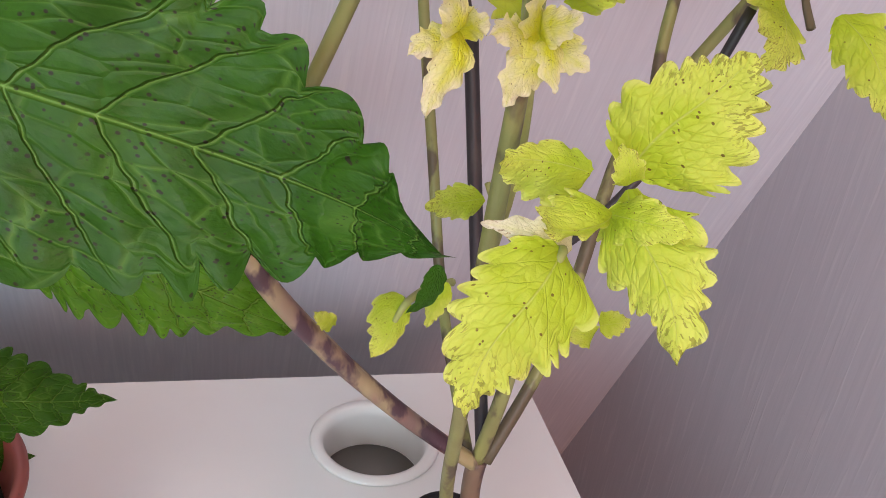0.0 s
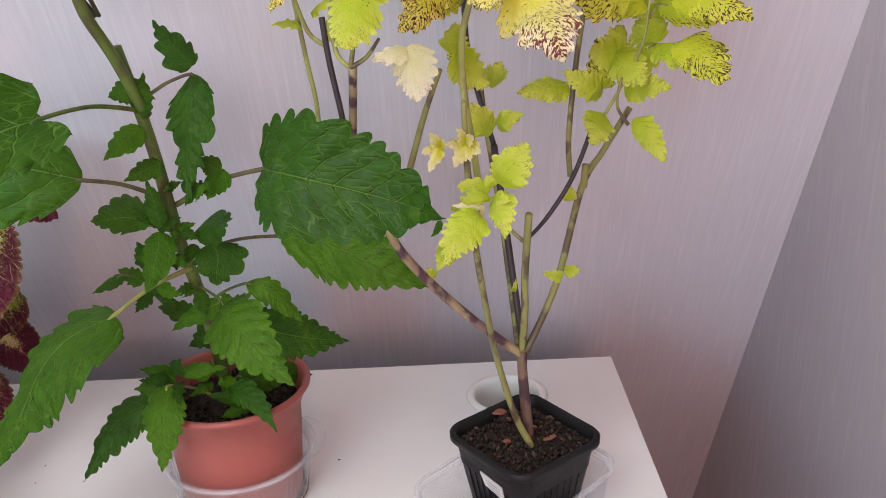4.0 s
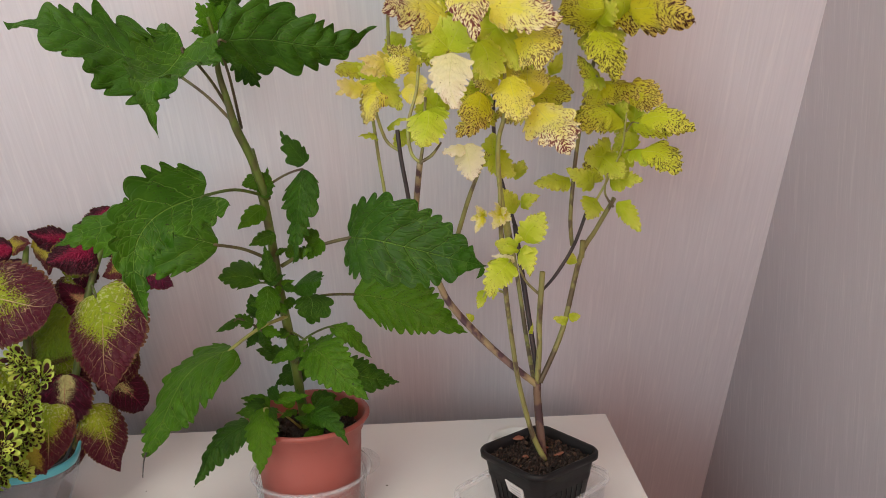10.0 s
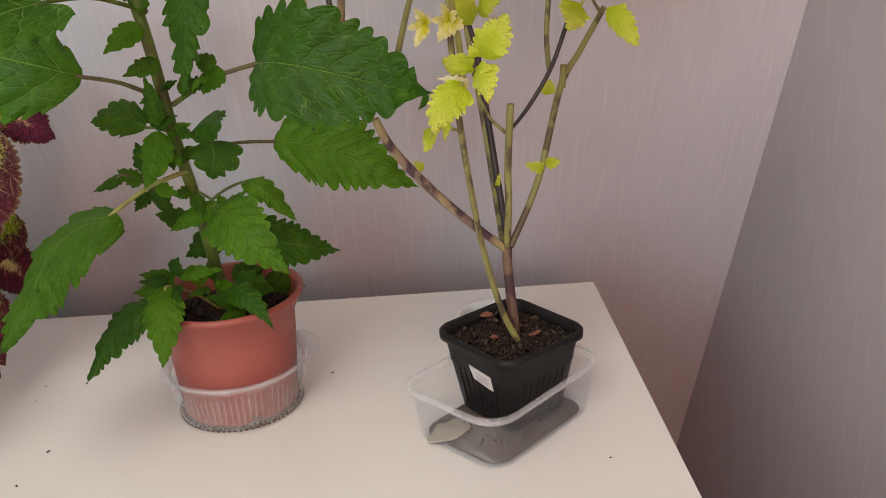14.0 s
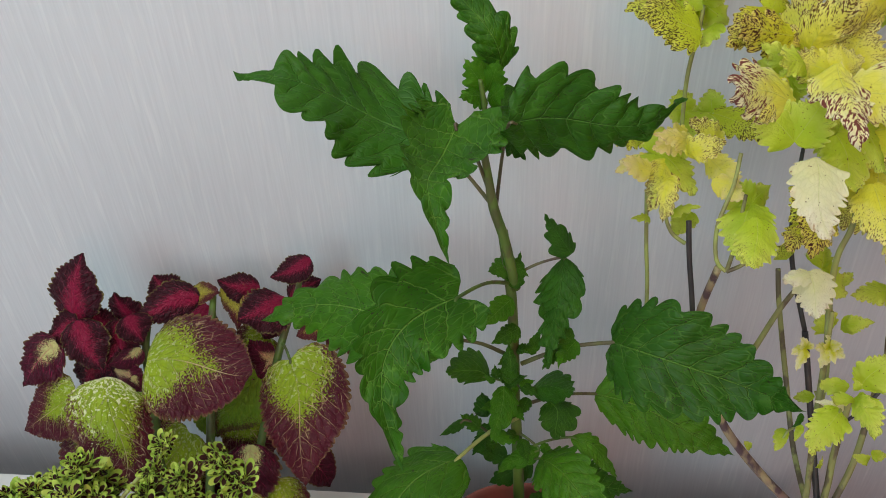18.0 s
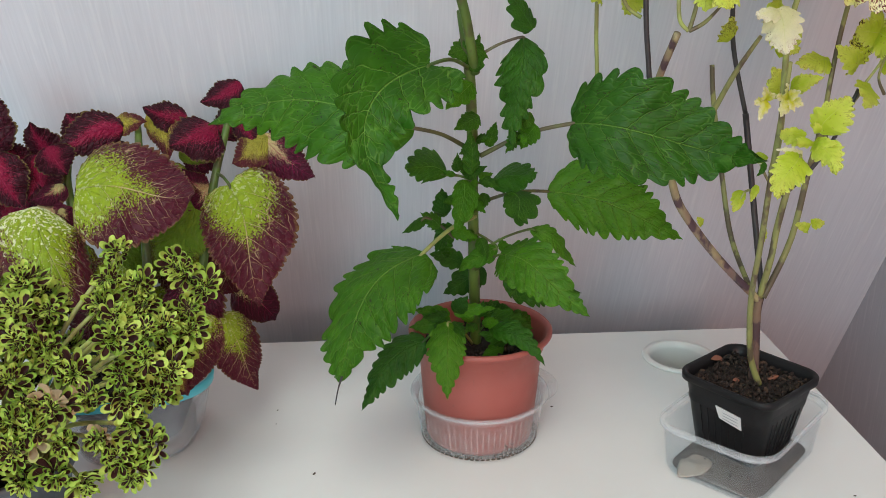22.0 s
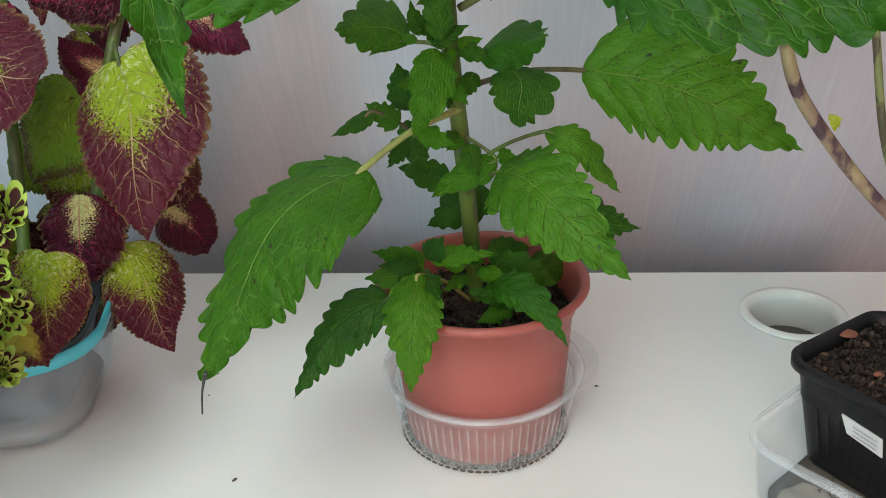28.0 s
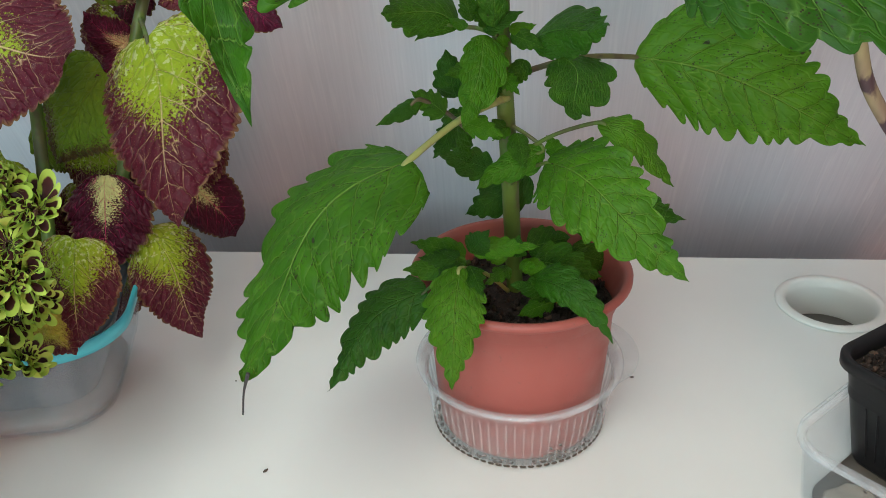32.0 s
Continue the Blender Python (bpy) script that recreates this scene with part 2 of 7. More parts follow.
    """The back wall is an attic slope that leans over the desk."""
    return 0.144 - 0.477 * (z - 0.75)


tagged(part("floor", box(-2.2, 0.5, -3.0, 0.65, -0.05, 0.0), FLOOR), "brown wooden floor of the room", "floor", kind="structure")
bm = loft([[(-2.0, slope(z), z), (0.22, slope(z), z), (0.22, slope(z) + 0.14, z), (-2.0, slope(z) + 0.14, z)] for z in (0.0, 2.2)], (True, True))
tagged(part("wall_back", bm, SLOPE, smooth=False), "sloping attic wall in pale lilac-grey streaked wallpaper", "wall", kind="structure")
tagged(part("wall_right", box(0.22, 0.34, -2.6, 0.65, 0.0, 2.2), WALL_DIMMED, smooth=False), "wallpapered side wall of the attic room, its shade painted in as mauve-grey", "wall", kind="structure")
tagged(part("wall_left", box(-2.12, -2.0, -2.6, 0.65, 0.0, 2.2), WALL, smooth=False), "grey wallpapered wall far beside the desk", "wall", kind="structure")
hole, edge = ((-1.07, -1.52), (-0.33, -1.52), (-0.33, -0.88), (-1.07, -0.88)), ((-2.12, -3.0), (0.34, -3.0), (0.34, -0.40), (-2.12, -0.40))
bm = loft([[(x, y, z) for x, y in shape] for shape, z in ((hole, 2.2), (edge, 2.2), (edge, 2.35), (hole, 2.35), (hole, 2.2))])
tagged(part("ceiling", bm, CEIL, smooth=False), "plain white ceiling with a roof window", "ceiling", kind="structure")
# Rear wall is unseen; its two openings are added for the lamps.
for name, b in (("wall_rear", (-2.12, -1.6, -3.0, -2.6, 0.0, 2.2)), ("wall_rear_middle", (-0.7, -0.45, -3.0, -2.6, 0.0, 2.2)), ("wall_rear_corner", (0.2, 0.34, -3.0, -2.602, 0.0, 2.2)),
                ("wall_rear_low", (-1.6, 0.2, -2.99, -2.61, 0.0, 1.0)), ("wall_rear_high", (-1.6, 0.2, -2.99, -2.61, 2.05, 2.2))):
    tagged(part(name, box(*b), WALL, smooth=False), "unseen grey wallpapered wall with two openings added for the lamps", "wall", kind="structure")


# ---- table ----
HOLE = (-0.120, -0.072)


def white_table():
    t = thing("table", (-0.7, -0.4, 0.0), "white laminate desk standing close to the wallpapered wall", "table")
    bm = bmesh.new()
    k, r = 48, 0.036
    hole = [(HOLE[0] + r * math.cos(2 * math.pi * i / k), HOLE[1] + r * math.sin(2 * math.pi * i / k)) for i in range(k)]
    x0, x1, y0, y1 = -1.6, 0.0, -0.72, 0.0
    edge = []
    for i in range(k):
        a = 2 * math.pi * i / k
        dx, dy = math.cos(a), math.sin(a)
        tx = ((x1 if dx > 0 else x0) - HOLE[0]) / dx if abs(dx) > 1e-9 else 1e9
        ty = ((y1 if dy > 0 else y0) - HOLE[1]) / dy if abs(dy) > 1e-9 else 1e9
        s = min(tx, ty)
        edge.append((HOLE[0] + s * dx, HOLE[1] + s * dy))
    for cx, cy in ((x1, y1), (x0, y1), (x0, y0), (x1, y0)):
        i = min(range(k), key=lambda i: math.hypot(edge[i][0] - cx, edge[i][1] - cy))
        edge[i] = (cx, cy)
    top_in, top_out = [bm.verts.new((*p, 0.75)) for p in hole], [bm.verts.new((*p, 0.75)) for p in edge]
    low_in, low_out = [bm.verts.new((*p, 0.722)) for p in hole], [bm.verts.new((*p, 0.722)) for p in edge]
    for i in range(k):
        j = (i + 1) % k
        bm.faces.new((top_in[i], top_out[i], top_out[j], top_in[j]))
        bm.faces.new((low_in[j], low_out[j], low_out[i], low_in[i]))
        bm.faces.new((top_out[i], low_out[i], low_out[j], top_out[j]))
        bm.faces.new((top_in[j], low_in[j], low_in[i], top_in[i]))
    part("tabletop", bm, WHITE, t, smooth=False)
    part("side_panel", box(-0.05, -0.028, -0.70, -0.02, 0.0, 0.722, 0.001), WHITE, t, smooth=False)
    part("side_panel", box(-1.58, -1.558, -0.70, -0.02, 0.0, 0.722, 0.001), WHITE, t, smooth=False)
    part("back_panel", box(-1.558, -0.05, -0.04, -0.025, 0.35, 0.722, 0.001), WHITE, t, smooth=False)
    return t


white_table()


def grommet():
    g = thing("cable_grommet", (*HOLE, 0.75), "round cream plastic cable grommet set into the desk", "cable grommet")
    prof = ((0.0345, 0.721), (0.0345, 0.7500), (0.0408, 0.7504), (0.0414, 0.7512), (0.0404, 0.7526), (0.0360, 0.7535), (0.0335, 0.7525), (0.0325, 0.745), (0.0322, 0.721))
    part("ring", loft([ring(*HOLE, z, r, 72) for r, z in prof]), CREAM, g)
    part("sleeve_bottom", loft([ring(*HOLE, z, r, 40) for r, z in ((0.0322, 0.721), (0.0321, 0.719))], (True, True)), DARK, g)
    return g


grommet()


# ---- leaves ----
def with_glow(m, n, colour, share):
    """Lets part of the light through a thin leaf."""
    t = n.tree.nodes.new("ShaderNodeBsdfTranslucent")
    n.put(t.inputs[0], colour)
    x = n.tree.nodes.new("ShaderNodeMixShader")
    x.inputs[0].default_value = share
    n.tree.links.new(n.bsdf.outputs[0], x.inputs[1])
    n.tree.links.new(t.outputs[0], x.inputs[2])
    n.tree.links.new(x.outputs[0], n.tree.nodes["Material Output"].inputs[0])


def leaf_coords(n):
    uv = n.coords("UV")
    s = n.split(uv)
    a = n.math("ABSOLUTE", n.math("SUBTRACT", n.math("MULTIPLY", s[1], 2.0), 1.0))
    shift = n.tree.nodes.new("ShaderNodeVectorMath")
    shift.operation = "ADD"
    n.put(shift.inputs[0], n.coords("UV", (1.7, 1.0, 1.0)))
    r = n.random()
    c = n.tree.nodes.new("ShaderNodeCombineXYZ")
    n.put(c.inputs[2], n.math("MULTIPLY", r, 40.0))
    n.put(c.inputs[0], n.math("MULTIPLY", r, 7.0))
    n.put(shift.inputs[1], c.outputs[0])
    return s[0], a, shift.outputs[0], r


def vein_map(n):
    k = n.tree.nodes.new("ShaderNodeUVMap")
    k.uv_map = "vein"
    return n.split(k.outputs[0])


def veins(n, u, a, count, thin=1.0):
    """Midrib and side veins; the third answer runs along the blade from side vein to side vein."""
    wob = n.math("MULTIPLY", n.math("SUBTRACT", n.noise(n.coords("UV"), 7.0, 2.0), 0.5), 0.05)
    mid = n.ramp(a, (0.006 * thin, 1.0), (0.024 * thin, 0.0))
    along = n.math("ADD", vein_map(n)[0], wob)
    f = n.math("FRACT", n.math("MULTIPLY", along, float(count)))
    d = n.math("ABSOLUTE", n.math("SUBTRACT", f, 0.5))
    lat = n.math("MULTIPLY", n.ramp(d, (0.012 * thin, 1.0), (0.045 * thin, 0.0)), n.ramp(a, (0.6, 1.0), (0.98, 0.0)))
    return mid, lat, along


def ladder(n, along, v, rungs, count=8):
    """Small fields between the side veins: how far a place is from the fine veins that part them."""
    side = vein_map(n)[1]
    c = n.tree.nodes.new("ShaderNodeCombineXYZ")
    n.put(c.inputs[0], n.math("MULTIPLY", along, count * 1.5))
    n.put(c.inputs[1], n.math("MULTIPLY", side, rungs * 1.6))
    n.put(c.inputs[2], n.math("MULTIPLY", n.random(), 30.0))
    return n.voronoi(c.outputs[0], 1.0, "DISTANCE_TO_EDGE")


def green_leaf(name, dark, light, vein, spots, share=0.22):
    m = material(name, dark, 0.5, Specular_IOR_Level=0.22)
    n = Nodes(m)
    u, a, v, r = leaf_coords(n)
    mid, lat, along = veins(n, u, a, 8)
    cell = ladder(n, along, v, 15.0)
    net = n.ramp(cell, (0.0, 1.0), (0.065, 0.0))
    tone = n.math("ADD", n.math("MULTIPLY", n.noise(v, 3.0, 4.0), 0.7), n.math("MULTIPLY", r, 0.3))
    c = n.mix(n.ramp(tone, (0.3, 0.0), (0.7, 1.0)), dark, light)
    c = n.mix(n.math("MULTIPLY", n.ramp(n.noise(v, 30.0, 3.0), (0.35, 0.0), (0.7, 1.0)), 0.35), c, dark)
    c = n.mix(n.math("MULTIPLY", n.math("MULTIPLY", net, n.ramp(n.noise(v, 4.0, 2.0), (0.35, 0.1), (0.65, 1.0))), 0.30), c, vein)
    c = n.mix(n.math("MULTIPLY", lat, 0.36), c, vein)
    c = n.mix(n.math("MULTIPLY", mid, 0.55), c, vein)
    dots = n.math("MULTIPLY", n.ramp(n.voronoi(v, 40.0), (0.19, 1.0), (0.27, 0.0)), n.ramp(n.noise(v, 8.0, 2.0), (0.46, 0.0), (0.54, 1.0)))
    patch = n.ramp(n.noise(v, 11.0, 2.0), (0.735, 0.0), (0.745, 1.0))
    c = n.mix(n.math("MULTIPLY", n.math("MAXIMUM", dots, patch), spots), c, (0.022, 0.014, 0.012))
    n.set("Base Color", c)
    n.set("Roughness", n.ramp(n.noise(v, 14.0, 3.0), (0.3, 0.40), (0.7, 0.58)))
    dome = n.ramp(cell, (0.0, 0.0), (0.10, 0.55), (0.40, 1.0))
    n.bump(n.math("ADD", n.math("MULTIPLY", n.math("MAXIMUM", lat, mid), -1.3), n.math("ADD", n.math("MULTIPLY", dome, 0.50), n.math("MULTIPLY", n.noise(v, 34.0, 3.0), 0.3))), 0.85, 0.0011)
    with_glow(m, n, n.mix(0.5, c, light), share)
    return m


def yellow_leaf(name, base, edge, blotch, amount, start=0.45, share=0.40):
    """Yellow coleus leaf, with dark dashes along its veins that thicken towards the tip, and a paler margin."""
    m = material(name, base, 0.5, Specular_IOR_Level=0.25)
    n = Nodes(m)
    u, a, v, r = leaf_coords(n)
    mid, lat, along = veins(n, u, a, 7)
    zone = n.math("ADD", n.math("ADD", n.math("MULTIPLY", u, 0.60), n.math("MULTIPLY", a, 0.28)), n.math("MULTIPLY", n.math("SUBTRACT", n.noise(v, 3.0, 3.0), 0.5), 0.7))
    c = n.mix(n.ramp(zone, (0.20, 0.0), (0.75, 1.0)), base, edge)
    c = n.mix(n.math("MULTIPLY", n.ramp(n.noise(v, 6.0, 3.0), (0.4, 0.0), (0.7, 1.0)), 0.35), c, n.mix(0.22, c, (0.22, 0.30, 0.01)))
    c = n.mix(n.math("MULTIPLY", mid, 0.4), c, (0.62, 0.66, 0.22))
    cell = ladder(n, along, v, 10.0, 7)
    net = n.ramp(cell, (0.0, 1.0), (0.10, 0.0))
    c = n.mix(n.math("MULTIPLY", n.math("MAXIMUM", net, lat), 0.09), c, (0.36, 0.38, 0.03))
    side = vein_map(n)[1]
    k = n.tree.nodes.new("ShaderNodeCombineXYZ")
    n.put(k.inputs[0], n.math("MULTIPLY", along, 46.0))
    n.put(k.inputs[1], n.math("MULTIPLY", side, 34.0))
    n.put(k.inputs[2], n.math("MULTIPLY", r, 50.0))
    thick = n.math("ADD", n.math("MULTIPLY", n.ramp(zone, (start, 0.0), (start + 0.30, 1.0)), 0.11), n.math("MULTIPLY", n.math("SUBTRACT", r, 0.5), 0.06))
    dash = n.ramp(n.math("ADD", n.noise(k.outputs[0], 1.0, 2.0, 0.5), thick), (0.62, 0.0), (0.65, 1.0))
    where = n.ramp(zone, (start - 0.05, 0.0), (start + 0.12, 1.0))
    rim = n.ramp(a, (0.86, 0.0), (0.97, 1.0))
    c = n.mix(n.math("MULTIPLY", rim, 0.35), c, n.mix(0.6, edge, (0.85, 0.80, 0.40)))
    c = n.mix(n.math("MULTIPLY", n.math("MULTIPLY", dash, where), amount), c, blotch)
    few = n.math("MULTIPLY", n.ramp(n.voronoi(v, 14.0), (0.17, 1.0), (0.21, 0.0)), n.ramp(n.noise(v, 5.0, 1.0), (0.56, 0.0), (0.6, 1.0)))
    c = n.mix(n.math("MULTIPLY", few, 0.8), c, (0.10, 0.02, 0.012))
    n.set("Base Color", c)
    dome = n.ramp(cell, (0.0, 0.0), (0.12, 0.6), (0.4, 1.0))
    n.bump(n.math("SUBTRACT", n.math("ADD", n.noise(v, 20.0, 3.0), dome), n.math("MAXIMUM", lat, mid)), 0.5, 0.0006)
    with_glow(m, n, c, share)
    return m


def red_leaf(name, inner, outer, vein, rim, split, cream=0.0, along=0.75, across=0.42, soft=0.07, spray=0.8):
    """Two-coloured coleus leaf: a light heart that breaks up into a dark outer part."""
    m = material(name, outer, 0.5, Specular_IOR_Level=0.2)
    n = Nodes(m)
    u, a, v, r = leaf_coords(n)
    mid, lat, along_veins = veins(n, u, a, 7, 0.8)
    big = n.math("MULTIPLY", n.math("SUBTRACT", n.noise(v, 4.0, 3.0, 0.6), 0.5), 0.30)
    fine = n.math("MULTIPLY", n.math("SUBTRACT", n.noise(v, 44.0, 3.0, 0.6), 0.5), spray)
    zone = n.math("ADD", n.math("ADD", n.math("MULTIPLY", u, along), n.math("MULTIPLY", a, across)), n.math("ADD", big, fine))
    c = n.mix(n.ramp(zone, (split - 0.7 * soft, 0.0), (split + soft, 1.0)), inner, outer)
    tone = n.ramp(n.noise(v, 9.0, 4.0), (0.35, 0.0), (0.7, 1.0))
    c = n.mix(n.math("MULTIPLY", tone, 0.35), c, n.mix(0.55, c, (0.012, 0.008, 0.008)))
    near = n.ramp(zone, (split - 0.25, 0.15), (split, 1.0), (split + 0.5, 0.3))
    cell = ladder(n, along_veins, v, 9.0, 7)
    net = n.ramp(cell, (0.0, 1.0), (0.055, 0.0))
    broken = n.ramp(n.noise(v, 7.0, 3.0, 0.6), (0.50, 0.0), (0.64, 0.9))
    lines = n.math("MULTIPLY", n.math("MAXIMUM", n.math("MAXIMUM", n.math("MULTIPLY", lat, n.ramp(n.noise(v, 9.0, 2.0), (0.35, 0.3), (0.6, 1.0))), mid), n.math("MULTIPLY", net, broken)), near)
    c = n.mix(n.math("MULTIPLY", lines, 0.85), c, vein)
    dots = n.math("MULTIPLY", n.ramp(n.voronoi(v, 46.0), (0.14, 1.0), (0.24, 0.0)), near)
    c = n.mix(n.math("MULTIPLY", dots, 0.3), c, vein)
    if cream:
        blot = n.ramp(n.math("ADD", n.noise(v, 19.0, 4.0, 0.6), n.math("MULTIPLY", u, -0.28)), (0.55 - 0.1 * cream, 0.0), (0.58 - 0.1 * cream, 1.0))
        c = n.mix(n.math("MULTIPLY", blot, n.ramp(zone, (split - 0.02, min(1.0, cream)), (split + 0.15, 0.0))), c, (0.80, 0.80, 0.56))
    margin = n.math("MULTIPLY", n.ramp(a, (0.91, 0.0), (0.98, 1.0)), n.ramp(n.noise(v, 30.0, 2.0), (0.35, 0.2), (0.6, 1.0)))
    c = n.mix(n.math("MULTIPLY", margin, 0.7), c, rim)
    n.set("Base Color", c)
    n.set("Roughness", n.ramp(n.noise(v, 12.0, 3.0), (0.3, 0.36), (0.7, 0.55)))
    n.bump(n.math("SUBTRACT", n.math("ADD", n.math("MULTIPLY", n.noise(v, 26.0, 3.0), 0.6), n.ramp(cell, (0.0, 0.0), (0.15, 0.7), (0.4, 1.0))), n.math("MAXIMUM", lat, mid)), 0.8, 0.0012)
    with_glow(m, n, c, 0.16)
    return m


def stem_material(name, a, b, patches, amount):
    m = material(name, a, 0.5)
    n = Nodes(m)
    v = n.coords("Object")
    c = n.mix(n.ramp(n.noise(n.coords("Object", (1, 1, 0.35)), 60.0, 3.0), (0.35, 0.0), (0.65, 1.0)), a, b)
    c = n.mix(n.math("MULTIPLY", n.ramp(n.noise(n.coords("Object", (1, 1, 0.5)), 90.0, 4.0), (0.5, 0.0), (0.58, 1.0)), amount), c, patches)
    n.set("Base Color", c)
    n.bump(n.noise(n.coords("Object", (1, 1, 0.15)), 500.0, 3.0), 0.4, 0.0006)
    return m


LEAF = {
    "green": green_leaf("green_leaf", (0.020, 0.086, 0.003), (0.062, 0.182, 0.006), (0.24, 0.44, 0.08), 0.92),
    "dark": green_leaf("dark_green_leaf", (0.009, 0.046, 0.003), (0.028, 0.102, 0.005), (0.17, 0.33, 0.06), 0.92, 0.16),
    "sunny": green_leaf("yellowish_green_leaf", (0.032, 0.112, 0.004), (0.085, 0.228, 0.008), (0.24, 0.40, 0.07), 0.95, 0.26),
    "deep": green_leaf("deep_green_leaf", (0.014, 0.066, 0.003), (0.038, 0.130, 0.005), (0.12, 0.27, 0.05), 0.8, 0.14),
    "fresh": green_leaf("fresh_green_leaf", (0.042, 0.155, 0.004), (0.092, 0.265, 0.006), (0.28, 0.50, 0.10), 0.5, 0.28),
    "lime": yellow_leaf("lime_leaf", (0.47, 0.60, 0.035), (0.72, 0.78, 0.14), (0.10, 0.06, 0.01), 0.5, 0.5),
    "olive": yellow_leaf("olive_speckled_leaf", (0.54, 0.62, 0.035), (0.76, 0.73, 0.12), (0.05, 0.028, 0.012), 0.95, 0.22),
    "gold": yellow_leaf("golden_leaf", (0.80, 0.77, 0.07), (0.90, 0.82, 0.30), (0.11, 0.035, 0.015), 0.92, 0.30),
    "brown": yellow_leaf("brown_dashed_leaf", (0.62, 0.61, 0.035), (0.78, 0.62, 0.16), (0.075, 0.022, 0.015), 1.0, 0.15),
    "pink": yellow_leaf("pink_dashed_leaf", (0.80, 0.77, 0.12), (0.92, 0.85, 0.62), (0.16, 0.018, 0.026), 0.95, 0.28),
    "pale": yellow_leaf("pale_leaf", (0.78, 0.76, 0.42), (0.86, 0.80, 0.64), (0.40, 0.24, 0.10), 0.6, 0.55),
    "blossom": yellow_leaf("cream_tipped_young_leaf", (0.74, 0.74, 0.05), (0.92, 0.84, 0.60), (0.60, 0.42, 0.16), 0.15, 0.6),
    "orange": yellow_leaf("cream_tipped_leaf", (0.80, 0.74, 0.12), (0.88, 0.74, 0.38), (0.60, 0.38, 0.12), 0.3, 0.55),
    "burgundy": red_leaf("burgundy_leaf", (0.27, 0.37, 0.018), (0.080, 0.008, 0.020), (0.66, 0.48, 0.28), (0.22, 0.15, 0.05), 0.41, 0.30),
    "cream": red_leaf("cream_splashed_leaf", (0.28, 0.38, 0.022), (0.080, 0.010, 0.020), (0.58, 0.46, 0.28), (0.20, 0.14, 0.05), 0.52, 0.75),
    "magenta": red_leaf("magenta_leaf", (0.25, 0.007, 0.045), (0.034, 0.004, 0.010), (0.50, 0.07, 0.15), (0.26, 0.22, 0.07), 0.30, 0.0, 0.30, 0.70, 0.10, 0.9),
    "hot": red_leaf("pink_veined_leaf", (0.66, 0.50, 0.24), (0.075, 0.006, 0.022), (0.55, 0.03, 0.16), (0.30, 0.26, 0.08), 0.30, 0.0, 0.60, 0.50, 0.07, 0.7),
    "heart": red_leaf("cream_hearted_leaf", (0.62, 0.58, 0.24), (0.060, 0.006, 0.018), (0.60, 0.03, 0.16), (0.26, 0.22, 0.07), 0.26, 0.0, 0.55, 0.55, 0.05, 0.7),
    "speckle": red_leaf("gold_speckled_leaf", (0.40, 0.36, 0.05), (0.10, 0.015, 0.025), (0.50, 0.30, 0.14), (0.30, 0.26, 0.06), 0.48, 0.0, 0.65, 0.4, 0.06, 0.9),
    "moss": red_leaf("moss_leaf", (0.17, 0.29, 0.02), (0.11, 0.07, 0.025), (0.30, 0.36, 0.10), (0.16, 0.16, 0.04), 0.75),
}
STEM = {
    "green": stem_material("green_stem", (0.060, 0.110, 0.016), (0.105, 0.165, 0.026), (0.070, 0.035, 0.030), 0.5),
    "purple": stem_material("purple_stem", (0.10, 0.11, 0.032), (0.085, 0.055, 0.035), (0.045, 0.025, 0.025), 0.45),
    "lime": stem_material("lime_stem", (0.34, 0.38, 0.11), (0.27, 0.29, 0.09), (0.15, 0.10, 0.07), 0.45),
    "bark": stem_material("barky_stem", (0.36, 0.30, 0.15), (0.20, 0.12, 0.10), (0.060, 0.028, 0.040), 0.95),
    "olive": stem_material("olive_stem", (0.27, 0.28, 0.09), (0.20, 0.19, 0.07), (0.07, 0.04, 0.035), 0.8),
    "trunk": stem_material("woody_stem", (0.21, 0.14, 0.085), (0.13, 0.075, 0.06), (0.055, 0.026, 0.032), 0.9),
    "black": stem_material("dead_black_stem", (0.020, 0.016, 0.022), (0.035, 0.028, 0.03), (0.07, 0.06, 0.05), 0.3),
}
# kind of outline: half width along the blade, length of edge to a tooth, most teeth on a side, depth of the teeth, how far the base lobes reach back, ruffle, puckering
OUTLINE = {
    "green": (((0, 0.16), (0.03, 0.50), (0.08, 0.78), (0.16, 0.95), (0.26, 1.0), (0.40, 0.96), (0.56, 0.78), (0.72, 0.52), (0.84, 0.30), (0.92, 0.15), (1, 0.0)), 0.0096, 13, 0.22, 0.20, 0.020, 0.017),
    "top": (((0, 0.20), (0.04, 0.60), (0.10, 0.88), (0.20, 1.0), (0.34, 0.93), (0.50, 0.74), (0.66, 0.50), (0.80, 0.28), (0.90, 0.13), (1, 0.0)), 0.0130, 10, 0.40, 0.30, 0.030, 0.022),
    "heart": (((0, 0.25), (0.04, 0.70), (0.12, 0.96), (0.22, 1.0), (0.36, 0.86), (0.50, 0.62), (0.64, 0.42), (0.78, 0.26), (0.90, 0.13), (1, 0.0)), 0.0115, 12, 0.28, 0.60, 0.030, 0.016),
    "yellow": (((0, 0.15), (0.05, 0.60), (0.14, 0.94), (0.28, 1.0), (0.48, 0.90), (0.68, 0.66), (0.84, 0.40), (0.94, 0.20), (1, 0.0)), 0.0050, 10, 0.26, 0.30, 0.045, 0.014),
    "red": (((0, 0.20), (0.04, 0.58), (0.11, 0.86), (0.22, 0.99), (0.36, 1.0), (0.54, 0.86), (0.72, 0.58), (0.86, 0.30), (0.95, 0.11), (1, 0.0)), 0.0042, 26, 0.07, 0.32, 0.014, 0.008),
